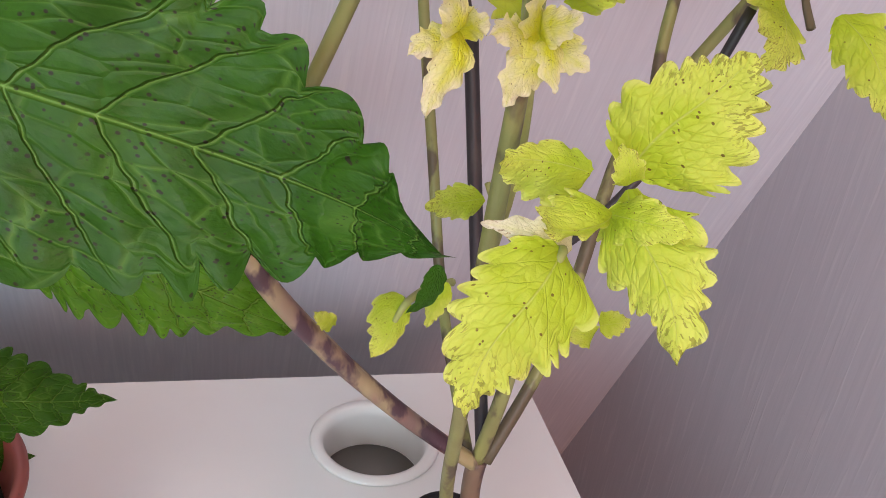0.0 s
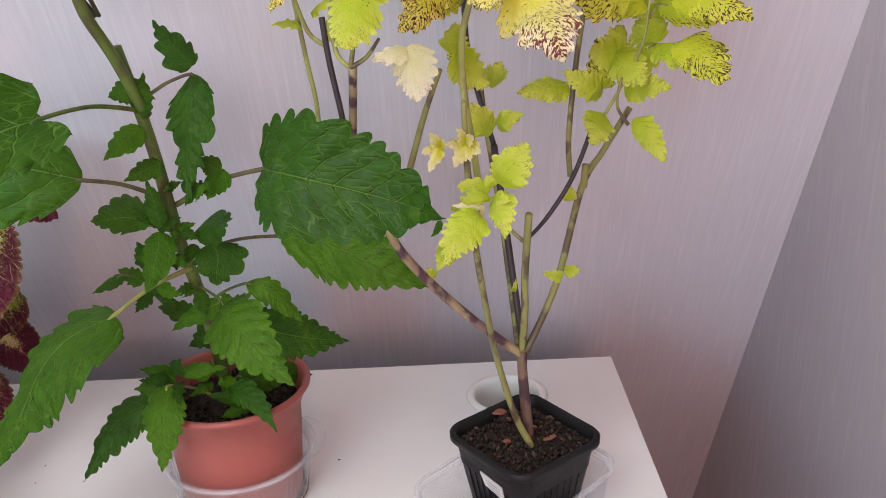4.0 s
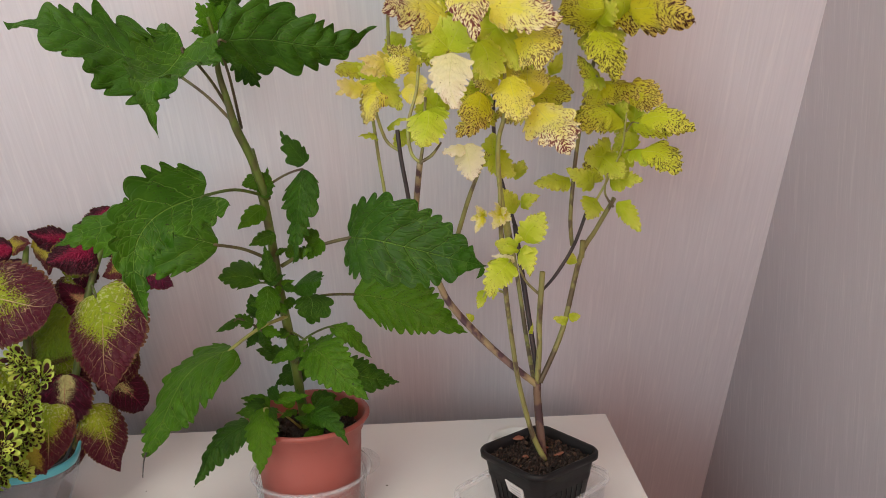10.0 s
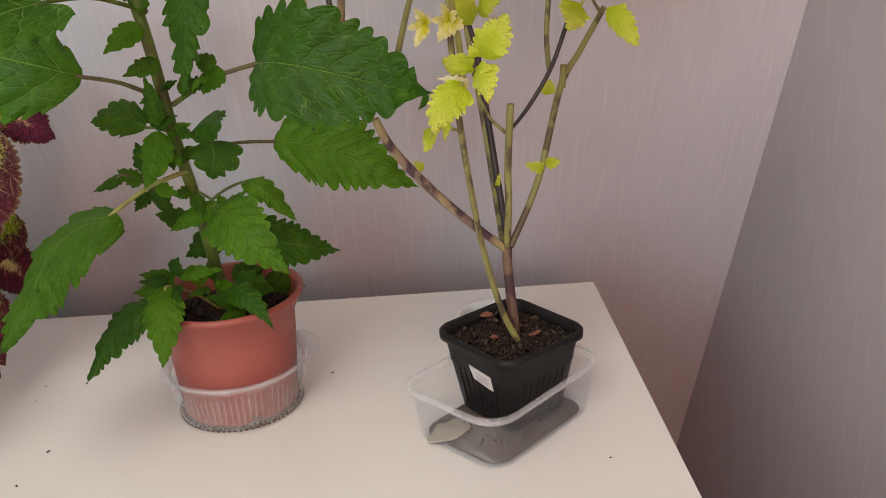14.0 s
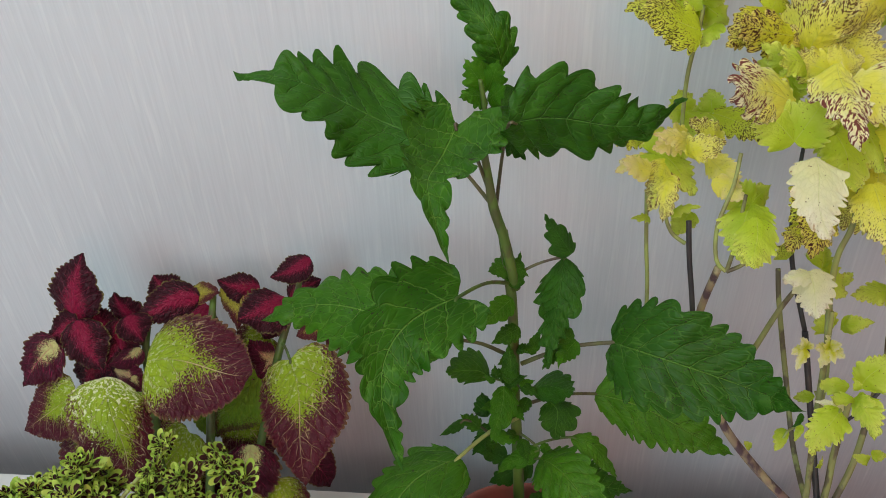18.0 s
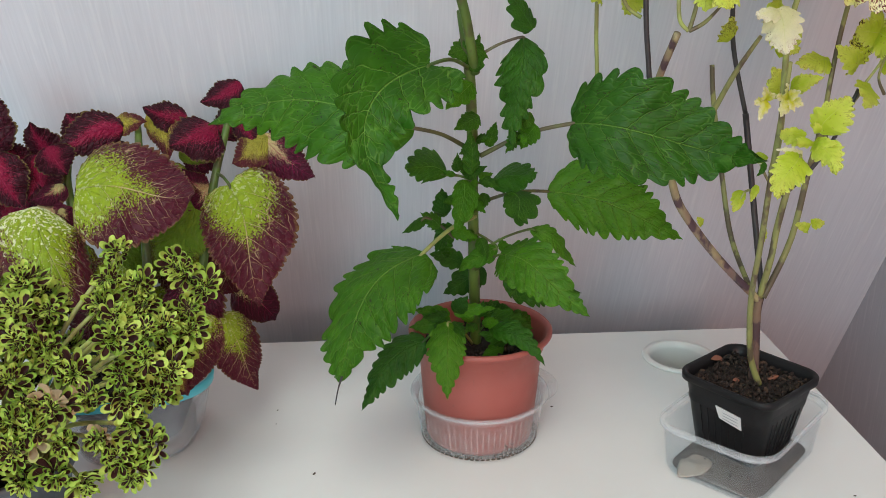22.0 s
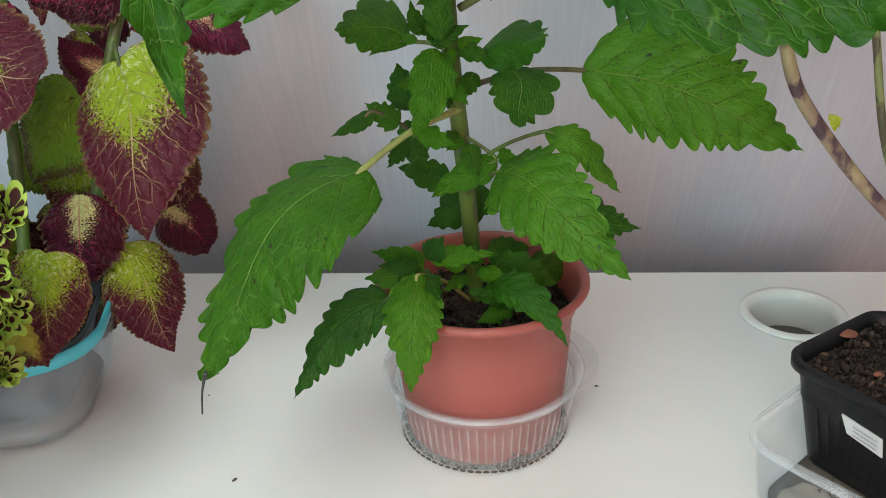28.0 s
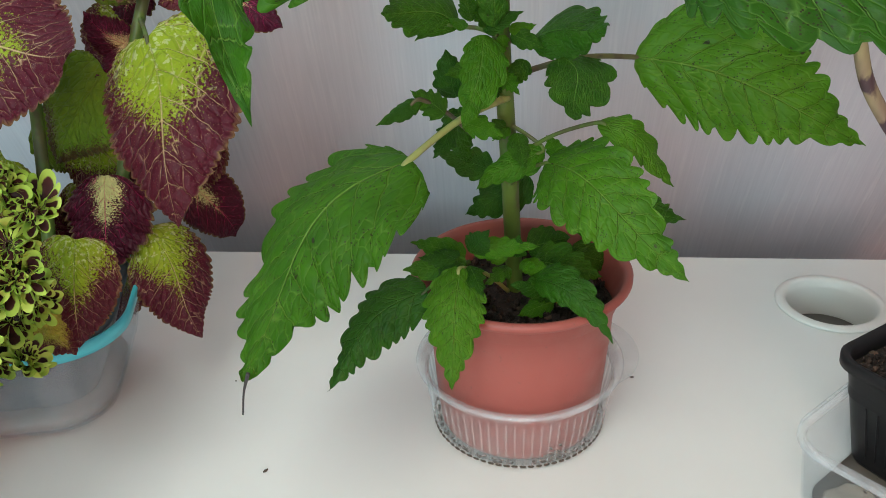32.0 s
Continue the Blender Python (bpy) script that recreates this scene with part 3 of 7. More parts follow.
    "small": (((0, 0.14), (0.05, 0.48), (0.14, 0.82), (0.28, 1.0), (0.45, 0.95), (0.62, 0.74), (0.80, 0.42), (0.92, 0.18), (1, 0.0)), 0.0042, 16, 0.12, 0.26, 0.035, 0.014),
}


def leaf_mesh(base, tip, wide, roll, sag, fold, outline, seed, bow=0.0, halves=None, folds=None, turn_back=None, wave=(0.0, 0.0)):
    """A leaf blade from its base to its tip along a bent midrib (its map "vein" tells where on the midrib the side vein through a place begins), each half with its own width and fold, with lobed teeth and puckered fields between its veins.
    wave: a second bend, up and sideways, that lifts the first part of the blade and lowers the last."""
    rng = random.Random(seed)
    profile, pitch, most, depth, back, ruffle, pucker = OUTLINE[outline]
    back = back if turn_back is None else turn_back
    halves, folds = halves or (wide / 2, wide / 2), folds or (fold, fold)
    B, T = np.array(base, float), np.array(tip, float)
    L = float(np.linalg.norm(T - B))
    ax = (T - B) / L
    up = np.array((0.0, -0.90, 0.44))
    up = up - ax * (up @ ax)
    if np.linalg.norm(up) < 0.25:
        up = np.array((0.0, -1.0, 0.1))
        up = up - ax * (up @ ax)
    up /= np.linalg.norm(up)
    up = up * math.cos(radians(roll)) + np.cross(ax, up) * math.sin(radians(roll))
    side = np.cross(up, ax)
    widest = max(halves)
    # steps of equal length along the leaf's edge
    fine = np.linspace(0, 1, 401)
    w = np.interp(fine, *zip(*profile)) * widest
    ex, ey = fine * L - back * w * (1 - fine) ** 5, w
    way = np.concatenate(([0.0], np.cumsum(np.hypot(np.diff(ex), np.diff(ey)))))
    teeth = max(5, min(most, round(way[-1] / pitch)))
    per, nv = (8, 10) if L > 0.07 else (7, 7) if L > 0.03 else (5, 5)
    nu = teeth * per
    u = np.interp(np.linspace(0, way[-1], nu + 1), way, fine)
    bow = bow or (rng.uniform(-0.05, 0.05) if wave == (0.0, 0.0) else 0.0)
    ph, ph2 = rng.uniform(0, 6.3), rng.uniform(0, 6.3)
    mid = B + np.outer(u * L, ax) + np.outer(L * (bow * np.sin(np.pi * u) + wave[1] * np.sin(2 * np.pi * u)), side)
    mid += np.outer(L * (4 * sag * u * (1 - u) + wave[0] * np.sin(2 * np.pi * u) + 0.006 * np.sin(5 * u + ph2)), up)
    along = np.outer(np.ones_like(u), ax) + np.outer(np.pi * (bow * np.cos(np.pi * u) + 2 * wave[1] * np.cos(2 * np.pi * u)), side)
    along += np.outer(4 * sag * (1 - 2 * u) + 2 * np.pi * wave[0] * np.cos(2 * np.pi * u), up)
    along /= np.linalg.norm(along, axis=1, keepdims=True)
    across = np.cross(np.broadcast_to(up, along.shape), along)
    across /= np.linalg.norm(across, axis=1, keepdims=True)
    over = np.cross(along, across)
    shape = np.interp(u, *zip(*profile))
    co, vein = np.empty((nu + 1, 2 * nv + 1, 3)), np.empty((nu + 1, 2 * nv + 1, 2))
    for k, sign in ((0, -1), (1, 1)):
        w = shape * halves[k]
        size = [depth * rng.uniform(0.7, 1.3) for _ in range(teeth + 3)]
        run = np.arange(nu + 1) / per + rng.uniform(0, 1) + 0.25 * np.sin(1.5 * np.arange(nu + 1) / per + ph + k)
        s = run - np.floor(run)
        lobe = np.sin(np.pi * s ** 1.15) ** 0.62
        cut = np.array([size[max(0, min(teeth + 2, int(r)))] for r in run]) * np.minimum(0.35 * halves[k] + 0.65 * w, 1.7 * w) * np.where(u < 0.06, u / 0.06, 1.0)
        for j in range(nv + 1):
            a = (j / nv) ** 0.75
            edge = a ** 5
            lat = w * a - cut * (1 - lobe) * edge
            fwd = w * (0.10 * np.sin(np.pi * u) * a - back * (1 - u) ** 5 * a ** 1.2) + cut * 0.6 * lobe * edge
            start = u - 0.80 * w * a / L
            vein[:, nv + sign * j] = np.column_stack((start, 0.5 + sign * w * a / L))
            field = np.abs(np.sin(np.pi * (start * 8 + 0.5)))
            swell = math.sin(math.pi * min(a * 1.04, 0.97)) ** 0.7 * np.minimum(1.0, w / (0.3 * widest + 1e-6))
            grain = np.array([noise.noise(Vector((q * 15, sign * a * 7, seed * 3.1))) for q in u])
            rise = L * ((pucker * (field - 0.4) + 0.6 * pucker * grain) * swell + ruffle * a * a * np.sin(2 * np.pi * u * 3.3 + ph + 1.7 * (1 - k)) + 0.3 * ruffle * a ** 3 * -np.cos(2 * np.pi * s))
            bend = folds[k] * (0.75 + 0.35 * a)
            co[:, nv + sign * j] = mid + across * (sign * lat * math.cos(bend))[:, None] + over * (rise - lat * math.sin(bend))[:, None] + along * fwd[:, None]
    cols = 2 * nv + 1
    faces = [(i * cols + j, (i + 1) * cols + j, (i + 1) * cols + j + 1, i * cols + j + 1) for i in range(nu) for j in range(2 * nv)]
    me = bpy.data.meshes.new("leaf")
    me.from_pydata(co.reshape(-1, 3).tolist(), [], faces)
    at = np.array(faces).reshape(-1)
    step = (at % cols) / nv - 1
    uv = np.column_stack((u[at // cols], 0.5 + 0.5 * np.sign(step) * np.abs(step) ** 0.75))
    me.uv_layers.new(name="UVMap").data.foreach_set("uv", uv.reshape(-1))
    me.uv_layers.new(name="vein").data.foreach_set("uv", vein.reshape(-1, 2)[at].reshape(-1))
    me.polygons.foreach_set("use_smooth", [True] * len(faces))
    return me


COUNT = [0]


def leaf(plant, base, tip, wide, roll=0, sag=0.06, fold=0.25, look_of="green", outline="green", stalk=None, stalk_look="green", thick=0.0011, bow=0.0, **shape):
    """One leaf of a plant, with its stalk from the stem where that shows."""
    COUNT[0] += 1
    if outline == "yellow" and not shape:
        rng = random.Random(COUNT[0] * 7)
        roll, sag = roll + rng.uniform(-28, 28), sag + rng.uniform(-0.02, 0.14)
        shape = {"folds": (fold + rng.uniform(-0.45, 0.35), fold + rng.uniform(-0.45, 0.35)), "wave": (rng.uniform(-0.05, 0.05), 0.0)}
    me = leaf_mesh(base, tip, wide, roll, sag, fold, outline, COUNT[0], bow, **shape)
    me.materials.append(LEAF[look_of])
    ob = part("leaf", me, None, plant)
    if stalk:
        a, b = Vector(stalk), Vector(base)
        d = (Vector(tip) - b).normalized()
        mid = (a + b) / 2 + Vector((0, 0, 0.06 * (b - a).length))
        part("petiole", tube([a, mid, b, b + d * 0.006], [thick * 1.25, thick, thick, thick * 0.7], 8), STEM[stalk_look], ob)
    return ob


def stem(plant, points, radii, look_of, name="stem", label=""):
    return part(name, tube(points, radii, 12), STEM[look_of], plant, label)


def crumbs(cx, cy, z, rx, ry, count, size, seed, turn=0.0, square=False):
    """Loose lumps of soil on a bed."""
    rng = random.Random(seed)
    bm = bmesh.new()
    c, s = math.cos(radians(turn)), math.sin(radians(turn))
    for _ in range(count):
        if square:
            x, y = rng.uniform(-rx, rx), rng.uniform(-ry, ry)
        else:
            a, r = rng.uniform(0, 2 * math.pi), math.sqrt(rng.random())
            x, y = rx * r * math.cos(a), ry * r * math.sin(a)
        k = size * rng.uniform(0.4, 1.5)
        m = Matrix.Translation((cx + c * x - s * y, cy + s * x + c * y, z + rng.uniform(-0.3, 0.6) * k)) @ Euler([rng.uniform(0, 6) for _ in range(3)]).to_matrix().to_4x4() @ Matrix.Diagonal((k, k * rng.uniform(0.4, 0.9), k * rng.uniform(0.3, 0.7), 1))
        bmesh.ops.create_icosphere(bm, subdivisions=1, radius=0.5, matrix=m)
    return bm


def soil_bed(cx, cy, z, r, seed, squareness=None, turn=0.0):
    """An uneven bed of soil inside a pot's rim."""
    rng = random.Random(seed)
    rings = []
    for f in (1.0, 0.85, 0.7, 0.5, 0.3, 0.12):
        if squareness:
            pts = rounded(cx, cy, z, r * f, r * f, squareness * f, turn)
        else:
            pts = ring(cx, cy, z, r * f, 40)
        rings.append([(x, y, zz + (1 - f) * 0.004 + 0.003 * noise.noise(Vector((x * 60, y * 60, seed)))) for x, y, zz in pts])
    return loft(rings, (False, True))


# ---- green coleus ----
TX, TY = -0.361, -0.213


def terracotta_pot():
    p = thing("potted_green_coleus", (TX, TY, 0.752), "tall green coleus with toothed leaves in a terracotta plastic pot", "potted plant")
    prof = ((0.040, 0.7535), (0.0490, 0.7535), (0.0505, 0.757), (0.0552, 0.820), (0.0562, 0.841), (0.0585, 0.843), (0.0602, 0.852), (0.0640, 0.8540), (0.0660, 0.8565),
            (0.0660, 0.8587), (0.0640, 0.8605), (0.0615, 0.8595), (0.0595, 0.8550), (0.0580, 0.848), (0.0555, 0.842), (0.052, 0.800))
    part("pot", loft([ring(TX, TY, z, r, 72) for r, z in prof], (True, False)), TERRACOTTA, p, "smooth terracotta plastic pot with a rolled rim")
    part("soil", soil_bed(TX, TY, 0.838, 0.0560, 3), SOIL, p)
    tagged(part("loose_soil", crumbs(TX, TY, 0.841, 0.052, 0.052, 620, 0.0042, 5), SOIL, p, smooth=False), kind="stuff")
    return p


green_plant = terracotta_pot()


def round_tub():
    t = thing("round_tub", (TX, TY, 0.75), "clear ribbed plastic tub holding the terracotta pot", "plastic tub")
    prof = ((0.048, 0.7505), (0.0530, 0.7515), (0.0540, 0.756), (0.0585, 0.788))
    walls = [ring(TX, TY, z, r, 140) for r, z in prof]
    inner = [ring(TX, TY, z + 0.0006, r - 0.0007, 140) for r, z in prof[::-1]]
    part("tub_wall", loft(walls + inner, (True, True)), CLEAR, t)
    for i in range(70):
        a = 2 * math.pi * i / 70
        part("rib", tube([(TX + (r + 0.0014) * math.cos(a), TY + (r + 0.0014) * math.sin(a), z) for r, z in ((0.0527, 0.7520), (0.0560, 0.772), (0.0583, 0.7875))], [0.0008, 0.0007, 0.0005], 6), CLEAR, t)
    for i in range(70):
        a = 2 * math.pi * i / 70
        bm = bmesh.new()
        bmesh.ops.create_icosphere(bm, subdivisions=1, radius=1.0, matrix=Matrix.Translation((TX + 0.0545 * math.cos(a), TY + 0.0545 * math.sin(a), 0.7524)) @ Matrix.Rotation(a, 4, "Z") @ Matrix.Diagonal((0.0007, 0.0024, 0.0009, 1)))
        part("rib_foot", bm, SPECK, t)
    lip = ((0.0580, 0.788), (0.0602, 0.7895), (0.0608, 0.7945), (0.0635, 0.7960), (0.0645, 0.7945), (0.0650, 0.7953), (0.0636, 0.7975), (0.0600, 0.7965), (0.0590, 0.7910), (0.0574, 0.7892))
    part("lip", loft([ring(TX, TY, z, r, 96) for r, z in lip]), LIP, t)
    hinge = bmesh.new()
    vs = []
    for i in range(19):
        a = radians(-28 + 68 * i / 18)
        w = 0.010 * math.sin(math.pi * i / 18) ** 0.6
        vs.append([hinge.verts.new((TX + rr * math.cos(a), TY + rr * math.sin(a), zz)) for rr, zz in ((0.0645, 0.7955), (0.0645 + w, 0.7985), (0.0645 + w, 0.7980), (0.0645, 0.7947))])
    for a, b in zip(vs, vs[1:]):
        for k in range(4):
            hinge.faces.new((a[k], a[(k + 1) % 4], b[(k + 1) % 4], b[k]))
    part("torn_hinge", hinge, CLEAR, t)
    dirt = bmesh.new()
    rng = random.Random(9)
    for i in range(260):
        a = rng.uniform(0, 2 * math.pi) if i < 190 else radians(-68) + rng.gauss(0, 0.10)
        k = 0.0012 * rng.uniform(0.5, 1.6)
        h = 0.7520 + abs(rng.gauss(0, 0.0012 if i < 190 else 0.0035))
        r = 0.0515 + 0.10 * (h - 0.752)
        bmesh.ops.create_icosphere(dirt, subdivisions=1, radius=k, matrix=Matrix.Translation((TX + r * math.cos(a), TY + r * math.sin(a), h)) @ Matrix.Diagonal((1, 0.7, 0.6, 1)))
    part("damp_soil", dirt, SPECK, t, "dark dirt caught round the bottom", False)
    return t


round_tub()

# ---- yellow coleus ----
BX, BY, BT = -0.121, -0.258, 36.6


def black_pot():
    p = thing("potted_yellow_coleus", (BX, BY, 0.752), "leggy yellow coleus with dark-flecked leaves in a black square pot", "potted plant")

    prof = ((0.026, 0.7535, 0.008), (0.031, 0.7535, 0.009), (0.0325, 0.756, 0.010), (0.0425, 0.8175, 0.013), (0.0430, 0.8190, 0.014), (0.0470, 0.8205, 0.016), (0.0475, 0.8260, 0.017),
            (0.0460, 0.8278, 0.016), (0.0430, 0.8265, 0.014), (0.0420, 0.8180, 0.013), (0.0400, 0.800, 0.012))
    part("pot", loft([rounded(BX, BY, z, h, h, r, BT, 10) for h, z, r in prof], (True, False)), BLACK, p, "black square nursery pot with a rounded rim")
    for q in range(4):
        for i in range(7):
            a = radians(BT + 90 * q)
            off = -0.024 + 0.008 * i
            c, s = math.cos(a), math.sin(a)
            pts = [(BX + c * (h + 0.0002) - s * off * h / 0.0425, BY + s * (h + 0.0002) + c * off * h / 0.0425, z) for h, z in ((0.0336, 0.762), (0.0370, 0.783), (0.0395, 0.799))]
            part("rib", tube(pts, [0.0005, 0.0006, 0.0004], 6), BLACK, p)
    part("soil", soil_bed(BX, BY, 0.816, 0.0420, 13, 0.013, BT), SOIL, p)
    tagged(part("loose_soil", crumbs(BX, BY, 0.8195, 0.038, 0.038, 760, 0.0042, 15, BT, True), SOIL, p, smooth=False), kind="stuff")
    bark = material("bark_chip", (0.20, 0.075, 0.045), 0.8)
    for x, y, z, k in ((-0.1385, -0.2194, 0.823, 0.008), (-0.101, -0.262, 0.823, 0.006), (-0.112, -0.243, 0.822, 0.004), (-0.135, -0.262, 0.822, 0.004)):
        bm = bmesh.new()
        bmesh.ops.create_icosphere(bm, subdivisions=2, radius=1.0, matrix=Matrix.Translation((x, y, z)) @ Euler((0.3, 0.2, x * 90)).to_matrix().to_4x4() @ Matrix.Diagonal((k, k * 0.55, 0.0015, 1)))
        for v in bm.verts:
            v.co += 0.18 * k * noise.noise_vector(v.co * 300)
        part("bark_chip", bm, bark, p)
    # paper label on the pot's side
    n = Vector((math.cos(radians(BT + 180)), math.sin(radians(BT + 180)), 0))
    s = Vector((-n.y, n.x, 0))
    bm = bmesh.new()
    front = [Vector((BX, BY, 0)) + n * (0.0412 + 0.16 * (z - 0.80)) + s * x + Vector((0, 0, z)) for x, z in ((-0.006, 0.8060), (0.0190, 0.8035), (0.0200, 0.7910), (-0.002, 0.7945))]
    back = [p_ - n * 0.0012 for p_ in front]
    f, k = [bm.verts.new(v) for v in front], [bm.verts.new(v) for v in back]
    bm.faces.new(f)
    for i in range(4):
        bm.faces.new((f[i], k[i], k[(i + 1) % 4], f[(i + 1) % 4]))
    lab = part("paper_label", bm, PAPER, p, "torn white paper label with worn print", False)
    for i in range(3):
        bm = bmesh.new()
        q = [Vector((BX, BY, 0)) + n * (0.0418 + 0.16 * (z - 0.80)) + s * x + Vector((0, 0, z)) for x, z in ((0.002, 0.8025 - 0.003 * i), (0.017, 0.8012 - 0.003 * i), (0.017, 0.8004 - 0.003 * i), (0.002, 0.8017 - 0.003 * i))]
        bm.faces.new([bm.verts.new(v) for v in q])
        part("print_bar", bm, INK, lab, "", False)
    return p


yellow_plant = black_pot()


def square_tub():
    cx, cy, turn = -0.130, -0.277, 44.0
    t = thing("square_tub", (cx, cy, 0.75), "cloudy clear plastic food tub holding the black pot", "plastic tub")
    hx, hy = 0.073, 0.053
    prof = ((0.84, 0.7505, 0.018), (0.87, 0.7510, 0.020), (0.90, 0.7540, 0.022), (0.965, 0.7925, 0.024))
    out = [rounded(cx, cy, z, hx * f, hy * f, r, turn, 10) for f, z, r in prof]
    inn = [rounded(cx, cy, z + 0.0008, hx * f - 0.0008, hy * f - 0.0008, r, turn, 10) for f, z, r in prof[::-1]]
    part("tub_wall", loft(out + inn, (True, True)), SMOKED, t)
    lip = ((0.955, 0.7925, 0.0), (0.965, 0.7965, 0.0), (1.0, 0.7985, 0.002), (1.01, 0.7960, 0.002), (1.02, 0.7962, 0.002), (1.015, 0.8000, 0.002), (0.975, 0.8010, 0.0), (0.945, 0.7960, 0.0))
    part("lip", loft([rounded(cx, cy, z, hx * f, hy * f, 0.024 + d, turn, 10) for f, z, d in lip]), LIP, t)
    tagged(part("wet_dirt", crumbs(cx, cy, 0.7525, 0.044, 0.028, 160, 0.003, 21, turn, True), SPECK, t, smooth=False), kind="stuff")
    # Film of brown dirt over the tub's floor.
    part("water", loft([rounded(cx, cy, 0.7526, hx * 0.80, hy * 0.80, 0.017, turn), rounded(cx, cy, 0.7529, hx * 0.80, hy * 0.80, 0.017, turn)], (True, True)), pot_plastic("murky_film", (0.035, 0.028, 0.021), (0.15, 0.125, 0.10), 0.35, 0.6), t)
    cake = bmesh.new()
    bmesh.ops.create_icosphere(cake, subdivisions=3, radius=1.0, matrix=Matrix.Translation((-0.178, -0.293, 0.7545)) @ Matrix.Rotation(0.7, 4, "Z") @ Matrix.Diagonal((0.021, 0.013, 0.0030, 1)))
    for v in cake.verts:
        v.co += 0.0025 * noise.noise_vector(v.co * 120)
    part("caked_lime", cake, pot_plastic("caked_lime", (0.50, 0.45, 0.38), (0.30, 0.26, 0.21), 0.8, 0.5), t, "pale caked limescale and soil on the tub's floor")
    return t


square_tub()
stem(green_plant, [(-0.3631, -0.2050, 0.8158), (-0.3668, -0.2150, 0.8882), (-0.3698, -0.2300, 0.9467), (-0.3732, -0.2500, 1.0023), (-0.3742, -0.2580, 1.0324), (-0.3761, -0.2650, 1.0699), (-0.3787, -0.2720, 1.1012), (-0.3855, -0.2800, 1.1474)], [0.0052, 0.0050, 0.0048, 0.0046, 0.0046, 0.0043, 0.0042, 0.0040], "green", "stem")
stem(green_plant, [(-0.3746, -0.2740, 1.1004), (-0.3832, -0.2920, 1.1418), (-0.3919, -0.3050, 1.1709), (-0.3958, -0.3100, 1.1932), (-0.3997, -0.3180, 1.2193), (-0.3989, -0.3250, 1.2444), (-0.4021, -0.3300, 1.2645)], [0.0040, 0.0038, 0.0038, 0.0030, 0.0026, 0.0020, 0.0015], "green", "stem")
leaf(green_plant, (-0.2992, -0.2822, 1.0616), (-0.1799, -0.3696, 1.0520), 0.0864, 12.3, -0.025, 0.25, "dark", "green", (-0.3681, -0.2600, 1.0318), "purple", 0.0017, bow=0.011, halves=(0.0416, 0.0448), folds=(-0.25, -0.15), turn_back=-0.02, wave=(0.107, 0.006))
leaf(green_plant, (-0.3039, -0.2163, 0.9882), (-0.1903, -0.2427, 0.9504), 0.0696, 8.5, 0.130, 0.25, "sunny", "green", (-0.3646, -0.2450, 0.9886), "purple", 0.0014, bow=0.049, halves=(0.0334, 0.0362), folds=(0.34, 0.15), turn_back=-0.10, wave=(-0.023, 0.013))
leaf(green_plant, (-0.4217, -0.2848, 1.0603), (-0.5821, -0.2613, 1.0606), 0.0938, 3.8, 0.122, 0.25, "green", "green", (-0.3772, -0.2600, 1.0375), "purple", 0.0016, bow=-0.089, halves=(0.0470, 0.0468), folds=(0.37, 0.27), turn_back=-0.11, wave=(0.050, 0.025))
leaf(green_plant, (-0.4136, -0.3526, 1.1177), (-0.4376, -0.4615, 1.0462), 0.0786, -10.2, -0.015, 0.25, "green", "heart", (-0.3778, -0.2720, 1.1033), "green", 0.0014, bow=-0.247, halves=(0.0388, 0.0398), folds=(-0.43, -0.19), turn_back=0.76, wave=(0.030, -0.010))
leaf(green_plant, (-0.3392, -0.2789, 1.1275), (-0.3484, -0.3018, 1.0456), 0.0451, 33.3, 0.044, 0.25, "deep", "top", (-0.3735, -0.2740, 1.1122), "purple", 0.0011, bow=0.031, halves=(0.0247, 0.0204), folds=(0.09, 0.47), turn_back=-0.22, wave=(0.043, 0.039))
leaf(green_plant, (-0.3342, -0.2950, 1.1352), (-0.3552, -0.2940, 1.1649), 0.0270, 20, 0.05, 0.30, "deep", "top")
leaf(green_plant, (-0.3940, -0.2495, 1.0134), (-0.4293, -0.2652, 1.0238), 0.0439, -13.4, 0.015, 0.25, "green", "green", (-0.3753, -0.2600, 1.0121), "green", 0.0011, bow=-0.106, halves=(0.0244, 0.0195), folds=(0.81, 0.55), turn_back=0.00, wave=(0.025, -0.033))
leaf(green_plant, (-0.3763, -0.2749, 1.0202), (-0.3788, -0.2848, 1.0587), 0.0162, 1.0, 0.035, 0.25, "green", "green", bow=-0.018, halves=(0.0074, 0.0088), folds=(0.40, 0.29), turn_back=0.13, wave=(0.033, -0.001))
leaf(green_plant, (-0.3820, -0.2652, 1.0136), (-0.3907, -0.2897, 0.9761), 0.0248, -10.9, 0.044, 0.25, "fresh", "green", bow=0.040, halves=(0.0102, 0.0146), folds=(0.04, 0.23), turn_back=0.14, wave=(0.024, 0.008))
leaf(green_plant, (-0.3600, -0.2575, 1.0078), (-0.3269, -0.2936, 1.0251), 0.0357, -24.3, -0.015, 0.25, "deep", "green", (-0.3714, -0.2500, 1.0060), "purple", 0.0011, bow=0.065, halves=(0.0160, 0.0197), folds=(0.68, 0.36), turn_back=0.03, wave=(0.026, 0.020))
leaf(green_plant, (-0.3451, -0.2717, 1.0047), (-0.3393, -0.2928, 0.9816), 0.0432, -35.1, 0.118, 0.25, "green", "green", bow=0.060, halves=(0.0203, 0.0229), folds=(-0.03, 0.01), turn_back=0.00, wave=(0.086, 0.016))
